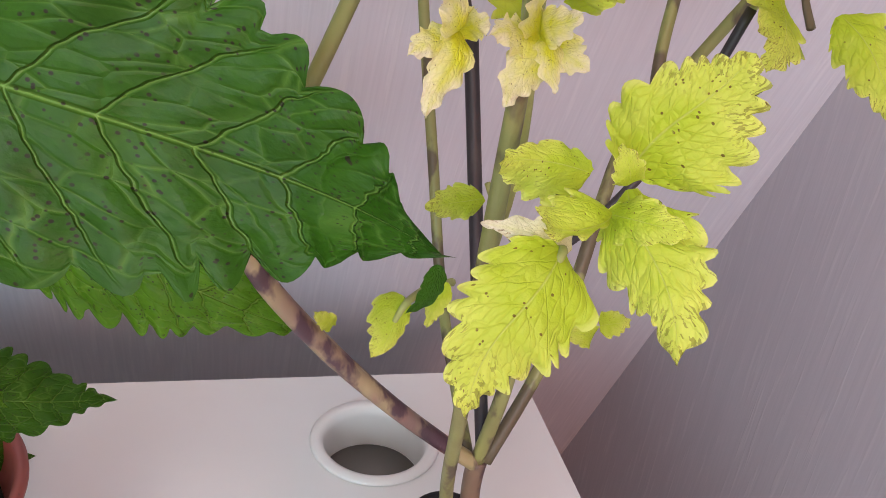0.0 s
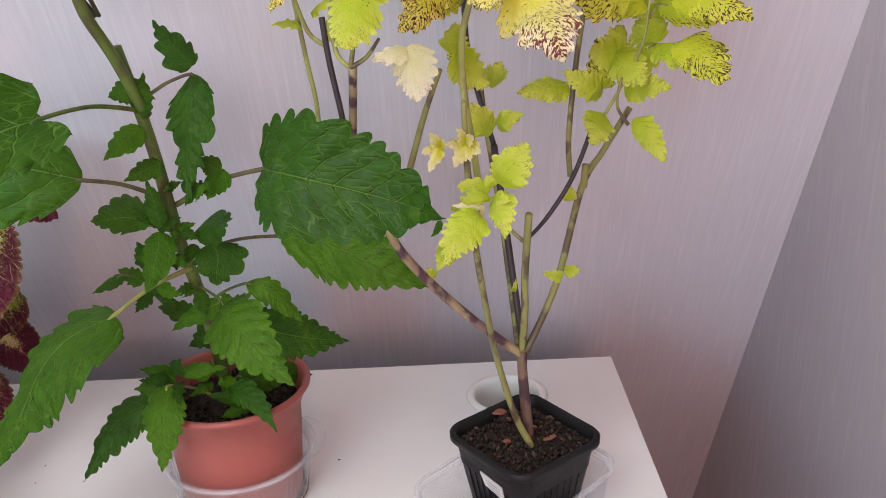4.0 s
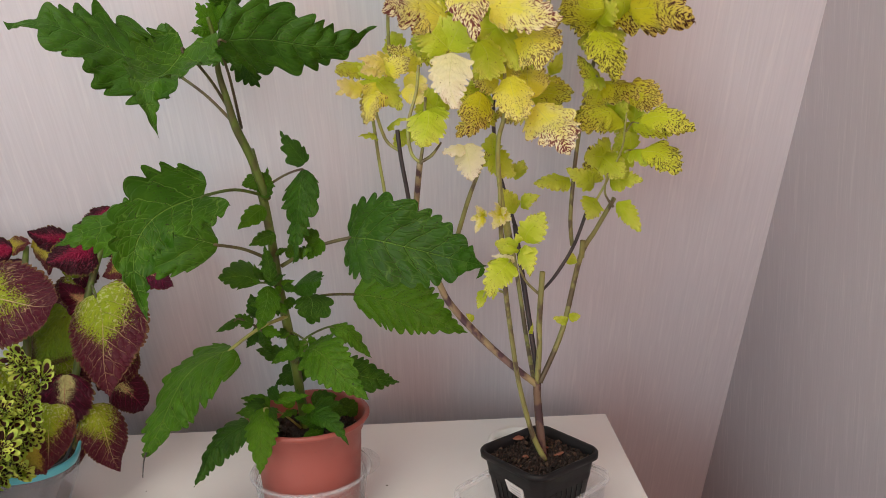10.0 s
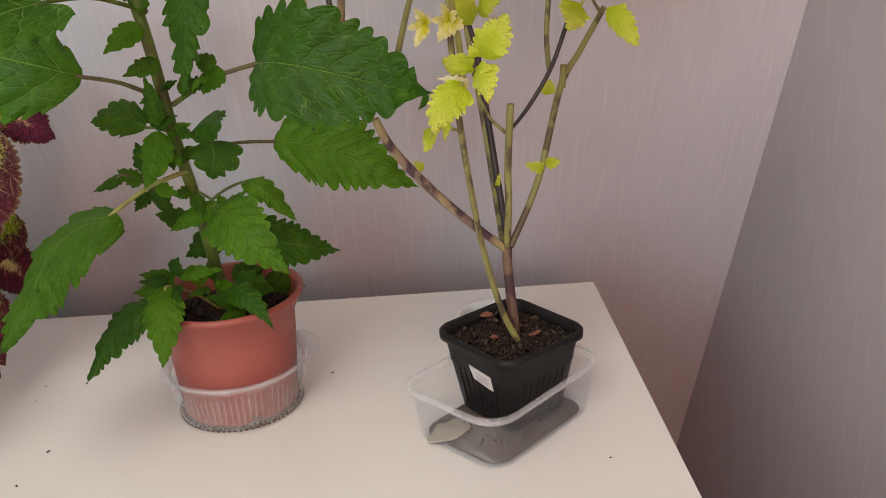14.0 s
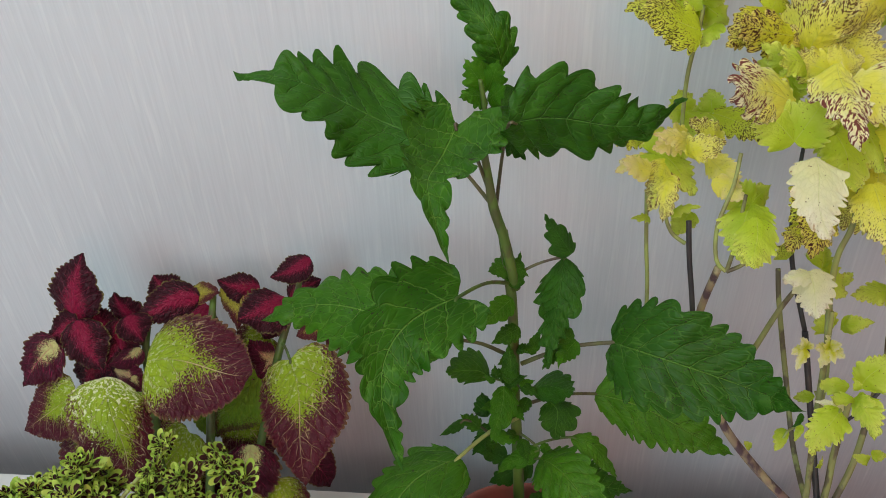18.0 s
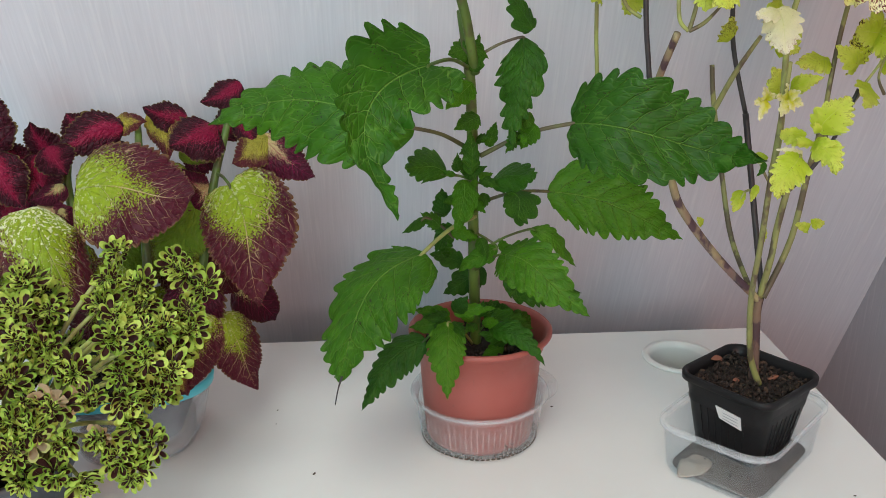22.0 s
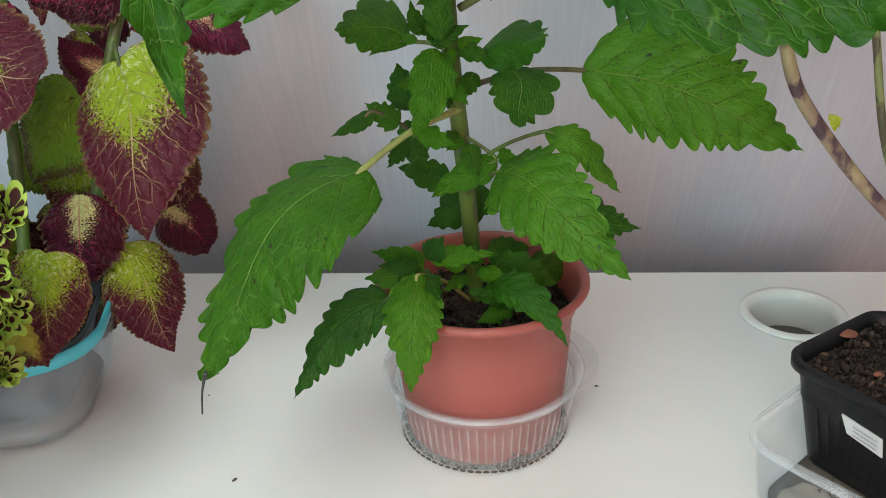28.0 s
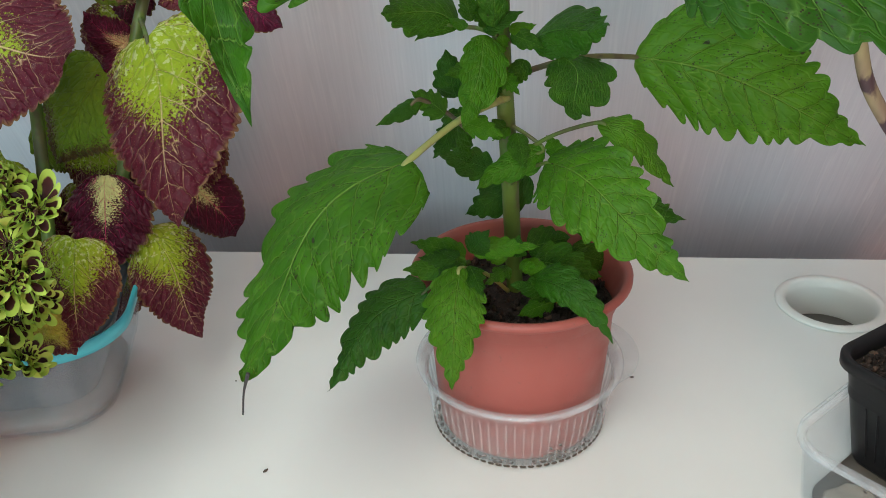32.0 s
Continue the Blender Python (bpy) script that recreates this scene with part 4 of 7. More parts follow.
leaf(green_plant, (-0.4121, -0.2659, 0.9823), (-0.4331, -0.2795, 0.9738), 0.0111, -0.7, 0.038, 0.25, "deep", "green", (-0.3886, -0.2500, 0.9590), "purple", 0.0011, bow=-0.013, halves=(0.0041, 0.0070), folds=(0.57, 0.55), turn_back=0.04, wave=(-0.005, -0.007))
leaf(green_plant, (-0.3957, -0.2484, 0.9773), (-0.4000, -0.2635, 1.0061), 0.0183, -3.5, 0.015, 0.25, "deep", "green", bow=0.002, halves=(0.0081, 0.0102), folds=(0.33, 0.24), turn_back=0.19, wave=(0.048, 0.016))
leaf(green_plant, (-0.3956, -0.2500, 0.9716), (-0.3909, -0.2200, 0.9284), 0.0183, 10, 0.05, 0.20, "deep", "green")
leaf(green_plant, (-0.3511, -0.2441, 0.9479), (-0.3856, -0.2641, 0.9334), 0.0194, -1.2, -0.044, 0.25, "fresh", "green", (-0.3704, -0.2350, 0.9585), "green", 0.0011, bow=-0.036, halves=(0.0088, 0.0106), folds=(0.30, 0.49), turn_back=0.13, wave=(0.051, 0.024))
leaf(green_plant, (-0.3496, -0.2555, 0.9448), (-0.2863, -0.3235, 0.9154), 0.0504, -7.0, 0.165, 0.25, "sunny", "green", (-0.3681, -0.2250, 0.9189), "green", 0.0011, bow=0.013, halves=(0.0262, 0.0242), folds=(0.01, 0.02), turn_back=0.15, wave=(0.036, 0.015))
leaf(green_plant, (-0.3256, -0.2609, 0.9688), (-0.2858, -0.2623, 0.9351), 0.0254, -30.7, 0.143, 0.25, "sunny", "green", (-0.3678, -0.2350, 0.9381), "green", 0.0011, bow=0.038, halves=(0.0127, 0.0127), folds=(0.13, 0.31), turn_back=-0.16, wave=(0.042, 0.011))
leaf(green_plant, (-0.3396, -0.2150, 0.9120), (-0.2630, -0.1850, 0.8788), 0.0454, 0, 0.05, 0.20, "green", "green")
leaf(green_plant, (-0.4158, -0.2889, 0.9606), (-0.4834, -0.3747, 0.8921), 0.0977, 39.8, 0.014, 0.25, "sunny", "green", (-0.3700, -0.2430, 0.9757), "lime", 0.0017, bow=-0.165, halves=(0.0503, 0.0474), folds=(0.25, 0.14), turn_back=0.23, wave=(0.059, 0.013))
leaf(green_plant, (-0.3585, -0.2000, 0.9137), (-0.3945, -0.2000, 0.8876), 0.0307, 0, 0.05, 0.20, "deep", "green")
leaf(green_plant, (-0.3790, -0.2250, 0.9272), (-0.4081, -0.2200, 0.9343), 0.0197, 0, 0.05, 0.20, "deep", "green")
leaf(green_plant, (-0.4140, -0.2550, 0.8674), (-0.4702, -0.2740, 0.8109), 0.0422, 18.8, 0.061, 0.25, "deep", "green", (-0.3904, -0.2400, 0.8780), "green", 0.0011, bow=-0.109, halves=(0.0219, 0.0203), folds=(0.55, 0.32), turn_back=0.20, wave=(0.002, -0.016))
leaf(green_plant, (-0.3942, -0.2658, 0.8885), (-0.3977, -0.3014, 0.8342), 0.0386, 2.6, 0.099, 0.25, "sunny", "green", (-0.3686, -0.2150, 0.8438), "lime", 0.0011, bow=-0.006, halves=(0.0207, 0.0179), folds=(0.38, 0.39), turn_back=0.23, wave=(0.039, -0.001))
leaf(green_plant, (-0.3917, -0.2550, 0.8856), (-0.4273, -0.2500, 0.8776), 0.0213, 0, 0.05, 0.20, "green", "green")
leaf(green_plant, (-0.3922, -0.2500, 0.8877), (-0.4237, -0.2400, 0.8900), 0.0146, 0, 0.05, 0.20, "fresh", "green")
leaf(green_plant, (-0.3883, -0.2500, 0.8902), (-0.3513, -0.2500, 0.8934), 0.0136, 0, 0.08, 0.20, "fresh", "green")
leaf(green_plant, (-0.3533, -0.2150, 0.8656), (-0.3155, -0.2350, 0.8662), 0.0294, 0, 0.06, 0.20, "green", "green", (-0.3660, -0.2100, 0.8470), "green", 0.0011)
leaf(green_plant, (-0.3303, -0.1900, 0.8584), (-0.2975, -0.1800, 0.8445), 0.0213, 0, 0.06, 0.20, "green", "green")
leaf(green_plant, (-0.3566, -0.2000, 0.8660), (-0.3304, -0.1900, 0.8681), 0.0235, 0, 0.05, 0.20, "green", "green")
leaf(green_plant, (-0.3557, -0.2423, 0.8690), (-0.3125, -0.2813, 0.8519), 0.0245, 0.4, 0.170, 0.25, "deep", "green", bow=0.126, halves=(0.0105, 0.0140), folds=(0.35, 0.30), turn_back=0.17, wave=(0.025, -0.000))
leaf(green_plant, (-0.3261, -0.2750, 1.0592), (-0.3393, -0.2850, 1.0421), 0.0192, 0, 0.05, 0.20, "fresh", "green")
leaf(green_plant, (-0.3301, -0.2800, 1.0607), (-0.3462, -0.2700, 1.0679), 0.0157, 0, 0.05, 0.20, "green", "green")
leaf(green_plant, (-0.3704, -0.2700, 1.0662), (-0.3921, -0.2900, 1.0597), 0.0173, 0, 0.05, 0.20, "green", "green")
leaf(green_plant, (-0.3770, -0.2800, 1.0939), (-0.3992, -0.3000, 1.0774), 0.0210, 0, 0.05, 0.20, "fresh", "green")
leaf(green_plant, (-0.3761, -0.2800, 1.1023), (-0.3715, -0.2750, 1.1306), 0.0169, 0, 0.05, 0.20, "green", "top")
leaf(green_plant, (-0.3617, -0.2550, 1.0383), (-0.3544, -0.2500, 1.0577), 0.0117, 0, 0.05, 0.20, "green", "green")
leaf(green_plant, (-0.3620, -0.2500, 0.9972), (-0.3687, -0.2600, 0.9858), 0.0120, 0, 0.05, 0.20, "green", "green")
stem(green_plant, [(-0.4804, -0.3740, 0.8962), (-0.4836, -0.3740, 0.8859), (-0.4863, -0.3720, 0.8720)], [0.0010, 0.0005, 0.0004], "black", "dry_tip")
leaf(green_plant, (-0.1806, -0.3710, 1.0506), (-0.1869, -0.3730, 1.0408), 0.0050, 0, 0.12, 0.30, "deep", "green", bow=0.12)
stem(yellow_plant, [(-0.1216, -0.2620, 0.9068), (-0.1298, -0.2435, 0.9812), (-0.1380, -0.2250, 1.0557)], [0.0026, 0.0026, 0.0026], "black", "branch")
leaf(green_plant, (-0.3763, -0.2620, 1.0177), (-0.3919, -0.2798, 1.0333), 0.0146, 13, 0.07, 0.30, "green", "top")
leaf(green_plant, (-0.3728, -0.2620, 1.0125), (-0.3721, -0.2575, 1.0017), 0.0074, 2, 0.07, 0.30, "fresh", "top")
leaf(green_plant, (-0.3753, -0.2620, 1.0159), (-0.3849, -0.2596, 1.0196), 0.0068, 13, 0.07, 0.30, "green", "green")
leaf(green_plant, (-0.3687, -0.2620, 1.0131), (-0.3530, -0.2676, 1.0076), 0.0106, 13, 0.07, 0.30, "green", "green")
leaf(green_plant, (-0.3697, -0.2620, 1.0154), (-0.3567, -0.2578, 1.0166), 0.0081, -15, 0.07, 0.30, "fresh", "green")
leaf(green_plant, (-0.3719, -0.2650, 1.0458), (-0.3624, -0.2888, 1.0526), 0.0082, -4, 0.07, 0.30, "green", "top")
leaf(green_plant, (-0.3719, -0.2650, 1.0464), (-0.3596, -0.2666, 1.0508), 0.0100, -21, 0.07, 0.30, "green", "top")
leaf(green_plant, (-0.3772, -0.2650, 1.0431), (-0.3874, -0.2794, 1.0376), 0.0084, -22, 0.07, 0.30, "green", "green")
leaf(green_plant, (-0.3724, -0.2650, 1.0456), (-0.3637, -0.2812, 1.0503), 0.0080, -6, 0.07, 0.30, "green", "top")
leaf(green_plant, (-0.3894, -0.2680, 1.0179), (-0.3983, -0.2596, 1.0202), 0.0065, 12, 0.07, 0.30, "fresh", "green")
leaf(green_plant, (-0.3821, -0.2680, 1.0185), (-0.3629, -0.2701, 1.0261), 0.0137, -19, 0.07, 0.30, "deep", "top")
leaf(green_plant, (-0.3870, -0.2680, 1.0208), (-0.3892, -0.2881, 1.0416), 0.0111, -7, 0.07, 0.30, "green", "green")
leaf(green_plant, (-0.4008, -0.2620, 0.9736), (-0.4175, -0.2639, 0.9863), 0.0165, 9, 0.07, 0.30, "green", "top")
leaf(green_plant, (-0.3984, -0.2620, 0.9665), (-0.4065, -0.2739, 0.9546), 0.0146, -16, 0.07, 0.30, "deep", "top")
leaf(green_plant, (-0.3912, -0.2620, 0.9689), (-0.3704, -0.2707, 0.9653), 0.0147, 16, 0.07, 0.30, "fresh", "top")
leaf(green_plant, (-0.3707, -0.2450, 0.9608), (-0.3859, -0.2369, 0.9548), 0.0125, -8, 0.07, 0.30, "green", "top")
leaf(green_plant, (-0.3652, -0.2450, 0.9569), (-0.3600, -0.2547, 0.9411), 0.0137, -16, 0.07, 0.30, "green", "green")
leaf(green_plant, (-0.3689, -0.2450, 0.9599), (-0.3778, -0.2497, 0.9545), 0.0071, 23, 0.07, 0.30, "fresh", "top")
leaf(green_plant, (-0.3440, -0.2450, 0.9438), (-0.3500, -0.2446, 0.9559), 0.0101, -6, 0.07, 0.30, "fresh", "green")
leaf(green_plant, (-0.3367, -0.2450, 0.9409), (-0.3156, -0.2569, 0.9458), 0.0154, -20, 0.07, 0.30, "deep", "green")
leaf(green_plant, (-0.3432, -0.2450, 0.9363), (-0.3489, -0.2654, 0.9264), 0.0134, 12, 0.07, 0.30, "deep", "green")
leaf(green_plant, (-0.3956, -0.2620, 0.8886), (-0.4088, -0.2618, 0.8758), 0.0134, 7, 0.07, 0.30, "deep", "top")
leaf(green_plant, (-0.3948, -0.2620, 0.8931), (-0.4056, -0.2711, 0.9023), 0.0071, -10, 0.07, 0.30, "deep", "top")
leaf(green_plant, (-0.3972, -0.2620, 0.8920), (-0.4170, -0.2645, 0.8939), 0.0122, -7, 0.07, 0.30, "deep", "top")
leaf(green_plant, (-0.3892, -0.2620, 0.8957), (-0.3787, -0.2761, 0.9168), 0.0167, 1, 0.07, 0.30, "deep", "green")
leaf(green_plant, (-0.3895, -0.2620, 0.8876), (-0.3810, -0.2848, 0.8813), 0.0142, -16, 0.07, 0.30, "green", "top")
leaf(green_plant, (-0.3647, -0.2400, 0.8810), (-0.3629, -0.2533, 0.9026), 0.0123, -15, 0.07, 0.30, "deep", "green")
leaf(green_plant, (-0.3698, -0.2400, 0.8794), (-0.3865, -0.2363, 0.8873), 0.0143, 24, 0.07, 0.30, "fresh", "green")
leaf(green_plant, (-0.3621, -0.2400, 0.8772), (-0.3513, -0.2612, 0.8875), 0.0081, -15, 0.07, 0.30, "fresh", "top")
leaf(green_plant, (-0.3612, -0.2400, 0.8759), (-0.3442, -0.2433, 0.8733), 0.0123, 10, 0.07, 0.30, "fresh", "green")
leaf(green_plant, (-0.3684, -0.2400, 0.8746), (-0.3823, -0.2633, 0.8756), 0.0120, 23, 0.07, 0.30, "green", "top")
leaf(green_plant, (-0.3408, -0.2350, 0.8530), (-0.3562, -0.2353, 0.8581), 0.0107, 15, 0.07, 0.30, "deep", "top")
leaf(green_plant, (-0.3419, -0.2350, 0.8495), (-0.3632, -0.2475, 0.8468), 0.0144, 4, 0.07, 0.30, "fresh", "green")
leaf(green_plant, (-0.3427, -0.2350, 0.8540), (-0.3682, -0.2589, 0.8742), 0.0165, -5, 0.07, 0.30, "deep", "green")
leaf(green_plant, (-0.3419, -0.2850, 1.0539), (-0.3525, -0.2939, 1.0413), 0.0129, -3, 0.07, 0.30, "green", "top")
leaf(green_plant, (-0.3390, -0.2850, 1.0548), (-0.3409, -0.3090, 1.0492), 0.0086, 12, 0.07, 0.30, "fresh", "top")
leaf(green_plant, (-0.3406, -0.2850, 1.0550), (-0.3430, -0.2757, 1.0429), 0.0101, 21, 0.07, 0.30, "deep", "top")
leaf(green_plant, (-0.3379, -0.2850, 1.0558), (-0.3334, -0.2981, 1.0517), 0.0081, -23, 0.07, 0.30, "fresh", "top")
leaf(green_plant, (-0.3737, -0.2650, 0.9945), (-0.3642, -0.2718, 0.9865), 0.0105, 14, 0.07, 0.30, "fresh", "top")
leaf(green_plant, (-0.3761, -0.2650, 0.9941), (-0.3752, -0.2604, 0.9810), 0.0109, 5, 0.07, 0.30, "deep", "top")
leaf(green_plant, (-0.3808, -0.2650, 0.9965), (-0.3999, -0.2761, 0.9978), 0.0131, 13, 0.07, 0.30, "green", "green")
leaf(green_plant, (-0.3776, -0.2650, 0.9937), (-0.3831, -0.2668, 0.9808), 0.0107, -7, 0.07, 0.30, "green", "top")
leaf(green_plant, (-0.4413, -0.2897, 1.2169), (-0.5736, -0.3220, 1.2645), 0.1014, 30.4, 0.066, 0.25, "deep", "top", (-0.3929, -0.2850, 1.1671), "purple", 0.0014, bow=-0.011, halves=(0.0494, 0.0520), folds=(-0.18, 0.22), turn_back=0.44, wave=(-0.073, -0.044))
leaf(green_plant, (-0.4145, -0.3683, 1.2388), (-0.4091, -0.4827, 1.1792), 0.0741, 8.6, 0.104, 0.25, "green", "heart", (-0.3925, -0.2850, 1.1680), "purple", 0.0013, bow=-0.089, halves=(0.0359, 0.0382), folds=(-0.88, -0.02), turn_back=1.00, wave=(-0.063, -0.001))
leaf(green_plant, (-0.3812, -0.3942, 1.2430), (-0.2628, -0.3162, 1.2527), 0.0719, 43.8, 0.000, 0.25, "deep", "top", (-0.3907, -0.2850, 1.1680), "purple", 0.0012, bow=-0.062, halves=(0.0355, 0.0364), folds=(0.35, 0.32), turn_back=-0.17, wave=(-0.036, 0.033))
leaf(green_plant, (-0.3882, -0.2958, 1.2703), (-0.4338, -0.3170, 1.3355), 0.0379, -1.9, 0.084, 0.25, "green", "top", bow=-0.051, halves=(0.0204, 0.0175), folds=(0.19, 0.45), turn_back=0.20, wave=(0.075, -0.004))
leaf(green_plant, (-0.3967, -0.3100, 1.2431), (-0.3789, -0.3400, 1.2282), 0.0425, 0, 0.05, 0.30, "green", "top")
leaf(green_plant, (-0.3978, -0.3100, 1.2554), (-0.4136, -0.3200, 1.2776), 0.0268, 0, 0.06, 0.35, "fresh", "top")
leaf(green_plant, (-0.3978, -0.3100, 1.2554), (-0.3903, -0.3200, 1.2779), 0.0244, 0, 0.06, 0.35, "fresh", "top")
leaf(green_plant, (-0.3986, -0.3150, 1.2516), (-0.4161, -0.3400, 1.2532), 0.0229, 0, 0.06, 0.35, "fresh", "top")
leaf(green_plant, (-0.3977, -0.3150, 1.2496), (-0.3845, -0.3300, 1.2608), 0.0218, 0, 0.06, 0.35, "fresh", "top")
leaf(green_plant, (-0.3979, -0.3000, 1.2629), (-0.4024, -0.3000, 1.2872), 0.0286, 0, 0.06, 0.35, "fresh", "top")
leaf(green_plant, (-0.3852, -0.2900, 1.2310), (-0.3700, -0.2900, 1.2034), 0.0322, 0, 0.05, 0.30, "deep", "top")
leaf(green_plant, (-0.3836, -0.2900, 1.2332), (-0.3690, -0.2800, 1.2622), 0.0384, 0, 0.05, 0.30, "green", "top")
leaf(green_plant, (-0.3844, -0.2800, 1.1252), (-0.3647, -0.2800, 1.1116), 0.0108, 0, 0.05, 0.20, "green", "green")
leaf(green_plant, (-0.3769, -0.2750, 1.1204), (-0.3963, -0.2800, 1.1148), 0.0199, 0, 0.05, 0.20, "green", "green")
stem(yellow_plant, [(-0.1163, -0.2580, 0.8108), (-0.1193, -0.2580, 0.8470), (-0.1218, -0.2580, 0.8830), (-0.1220, -0.2600, 0.9007)], [0.0048, 0.0043, 0.0039, 0.0041], "trunk", "trunk")
stem(yellow_plant, [(-0.1220, -0.2600, 0.9007), (-0.1207, -0.2700, 0.9407), (-0.1210, -0.2750, 0.9700), (-0.1187, -0.2850, 1.0214)], [0.0030, 0.0028, 0.0028, 0.0027], "olive", "cut_stem")
stem(yellow_plant, [(-0.1230, -0.2600, 0.8988), (-0.1404, -0.2650, 0.9154), (-0.1625, -0.2700, 0.9376), (-0.1857, -0.2750, 0.9638), (-0.2077, -0.2800, 0.9933), (-0.2178, -0.2850, 1.0168)], [0.0033, 0.0033, 0.0034, 0.0036, 0.0034, 0.0031], "bark", "branch")
stem(yellow_plant, [(-0.1162, -0.2680, 0.8201), (-0.1291, -0.2720, 0.8514), (-0.1435, -0.2920, 0.9123), (-0.1526, -0.3180, 0.9712), (-0.1588, -0.3350, 1.0216), (-0.1618, -0.3460, 1.0625), (-0.1633, -0.3520, 1.0927), (-0.1637, -0.3550, 1.1175)], [0.0029, 0.0027, 0.0024, 0.0023, 0.0023, 0.0023, 0.0020, 0.0014], "olive", "branch")
stem(yellow_plant, [(-0.1559, -0.3280, 1.0310), (-0.1558, -0.3350, 1.0636), (-0.1629, -0.3450, 1.1201), (-0.1633, -0.3500, 1.1539), (-0.1576, -0.3550, 1.1795), (-0.1575, -0.3550, 1.2173)], [0.0023, 0.0023, 0.0022, 0.0020, 0.0019, 0.0014], "lime", "branch")
stem(yellow_plant, [(-0.1195, -0.2620, 0.9013), (-0.0944, -0.2480, 0.9512), (-0.0718, -0.2220, 1.0185), (-0.0564, -0.2250, 1.0476), (-0.0389, -0.2300, 1.0801)], [0.0027, 0.0027, 0.0027, 0.0023, 0.0023], "olive", "branch")
stem(yellow_plant, [(-0.0704, -0.2220, 1.0184), (-0.0690, -0.2220, 1.0365)], [0.0028, 0.0027], "olive", "stub")
stem(yellow_plant, [(-0.1186, -0.2800, 1.0014), (-0.1047, -0.2840, 1.0196), (-0.0878, -0.2850, 1.0482), (-0.0741, -0.2850, 1.0859)], [0.0012, 0.0016, 0.0016, 0.0016], "black", "branch")
stem(yellow_plant, [(-0.1221, -0.2800, 0.9990), (-0.1330, -0.2750, 1.0097), (-0.1394, -0.2700, 1.0229)], [0.0015, 0.0012, 0.0010], "olive", "branch")
stem(yellow_plant, [(-0.1245, -0.2560, 0.8984), (-0.1256, -0.1950, 0.9322), (-0.1306, -0.1680, 0.9863), (-0.1395, -0.1520, 1.0529), (-0.1428, -0.1480, 1.0860)], [0.0023, 0.0024, 0.0024, 0.0023, 0.0022], "olive", "branch")
stem(yellow_plant, [(-0.1380, -0.2250, 1.0557), (-0.1526, -0.2200, 1.1113), (-0.1567, -0.2200, 1.1551), (-0.1541, -0.2200, 1.2078)], [0.0020, 0.0020, 0.0020, 0.0014], "black", "branch")
stem(yellow_plant, [(-0.0879, -0.2700, 1.0423), (-0.0884, -0.2650, 1.0737), (-0.0804, -0.2600, 1.1410), (-0.0674, -0.2600, 1.2065), (-0.0548, -0.2600, 1.2452), (-0.0505, -0.2620, 1.2927)], [0.0020, 0.0020, 0.0019, 0.0019, 0.0016, 0.0014], "olive", "branch")
stem(yellow_plant, [(-0.2074, -0.2800, 1.0298), (-0.1975, -0.3000, 1.0668), (-0.1870, -0.3150, 1.1029), (-0.1764, -0.3300, 1.1323)], [0.0022, 0.0022, 0.0020, 0.0014], "olive", "branch")
stem(yellow_plant, [(-0.2669, -0.2300, 1.0181), (-0.2665, -0.2200, 1.0838), (-0.2703, -0.2250, 1.1236), (-0.2743, -0.2350, 1.1707)], [0.0017, 0.0017, 0.0017, 0.0016], "lime", "branch")
stem(yellow_plant, [(-0.2360, -0.2850, 1.0328), (-0.2416, -0.2870, 1.0919), (-0.2473, -0.2880, 1.1334), (-0.2497, -0.2880, 1.1611)], [0.0020, 0.0020, 0.0020, 0.0020], "black", "branch")
stem(yellow_plant, [(-0.2490, -0.2780, 1.1410), (-0.2602, -0.2750, 1.1497), (-0.2674, -0.2750, 1.1702), (-0.2696, -0.2750, 1.1828)], [0.0016, 0.0015, 0.0015, 0.0014], "lime", "branch")
stem(yellow_plant, [(-0.2426, -0.2620, 1.0263), (-0.2355, -0.2850, 1.0912), (-0.2305, -0.3100, 1.1325)], [0.0028, 0.0028, 0.0028], "bark", "branch")
stem(yellow_plant, [(-0.2304, -0.3330, 1.1366), (-0.2375, -0.3330, 1.1455), (-0.2390, -0.3350, 1.1694), (-0.2310, -0.3350, 1.1967), (-0.2280, -0.3350, 1.2193)], [0.0014, 0.0015, 0.0015, 0.0014, 0.0014], "lime", "branch")
stem(yellow_plant, [(-0.2299, -0.3330, 1.1365), (-0.2267, -0.3350, 1.1548), (-0.2234, -0.3400, 1.1923)], [0.0016, 0.0015, 0.0012], "olive", "branch")
stem(yellow_plant, [(-0.2299, -0.3330, 1.1365), (-0.2198, -0.3350, 1.1426), (-0.2114, -0.3400, 1.1538)], [0.0015, 0.0014, 0.0009], "olive", "branch")
stem(yellow_plant, [(-0.1586, -0.2700, 1.2894), (-0.1551, -0.2700, 1.3310), (-0.1528, -0.2700, 1.3670), (-0.1503, -0.2700, 1.4076)], [0.0020, 0.0020, 0.0019, 0.0014], "lime", "branch")
stem(yellow_plant, [(-0.1405, -0.2800, 1.1659), (-0.1471, -0.2800, 1.2149), (-0.1553, -0.2800, 1.2578), (-0.1585, -0.2700, 1.2946)], [0.0017, 0.0019, 0.0020, 0.0020], "olive", "branch")
stem(yellow_plant, [(-0.2544, -0.2550, 1.2175), (-0.2542, -0.2600, 1.2613), (-0.2489, -0.2650, 1.2985), (-0.2470, -0.2650, 1.3142)], [0.0015, 0.0016, 0.0016, 0.0014], "lime", "branch")
stem(yellow_plant, [(-0.1096, -0.2700, 1.2607), (-0.1043, -0.2650, 1.2923), (-0.0982, -0.2650, 1.3237), (-0.0960, -0.2650, 1.3470)], [0.0020, 0.0020, 0.0017, 0.0014], "lime", "branch")
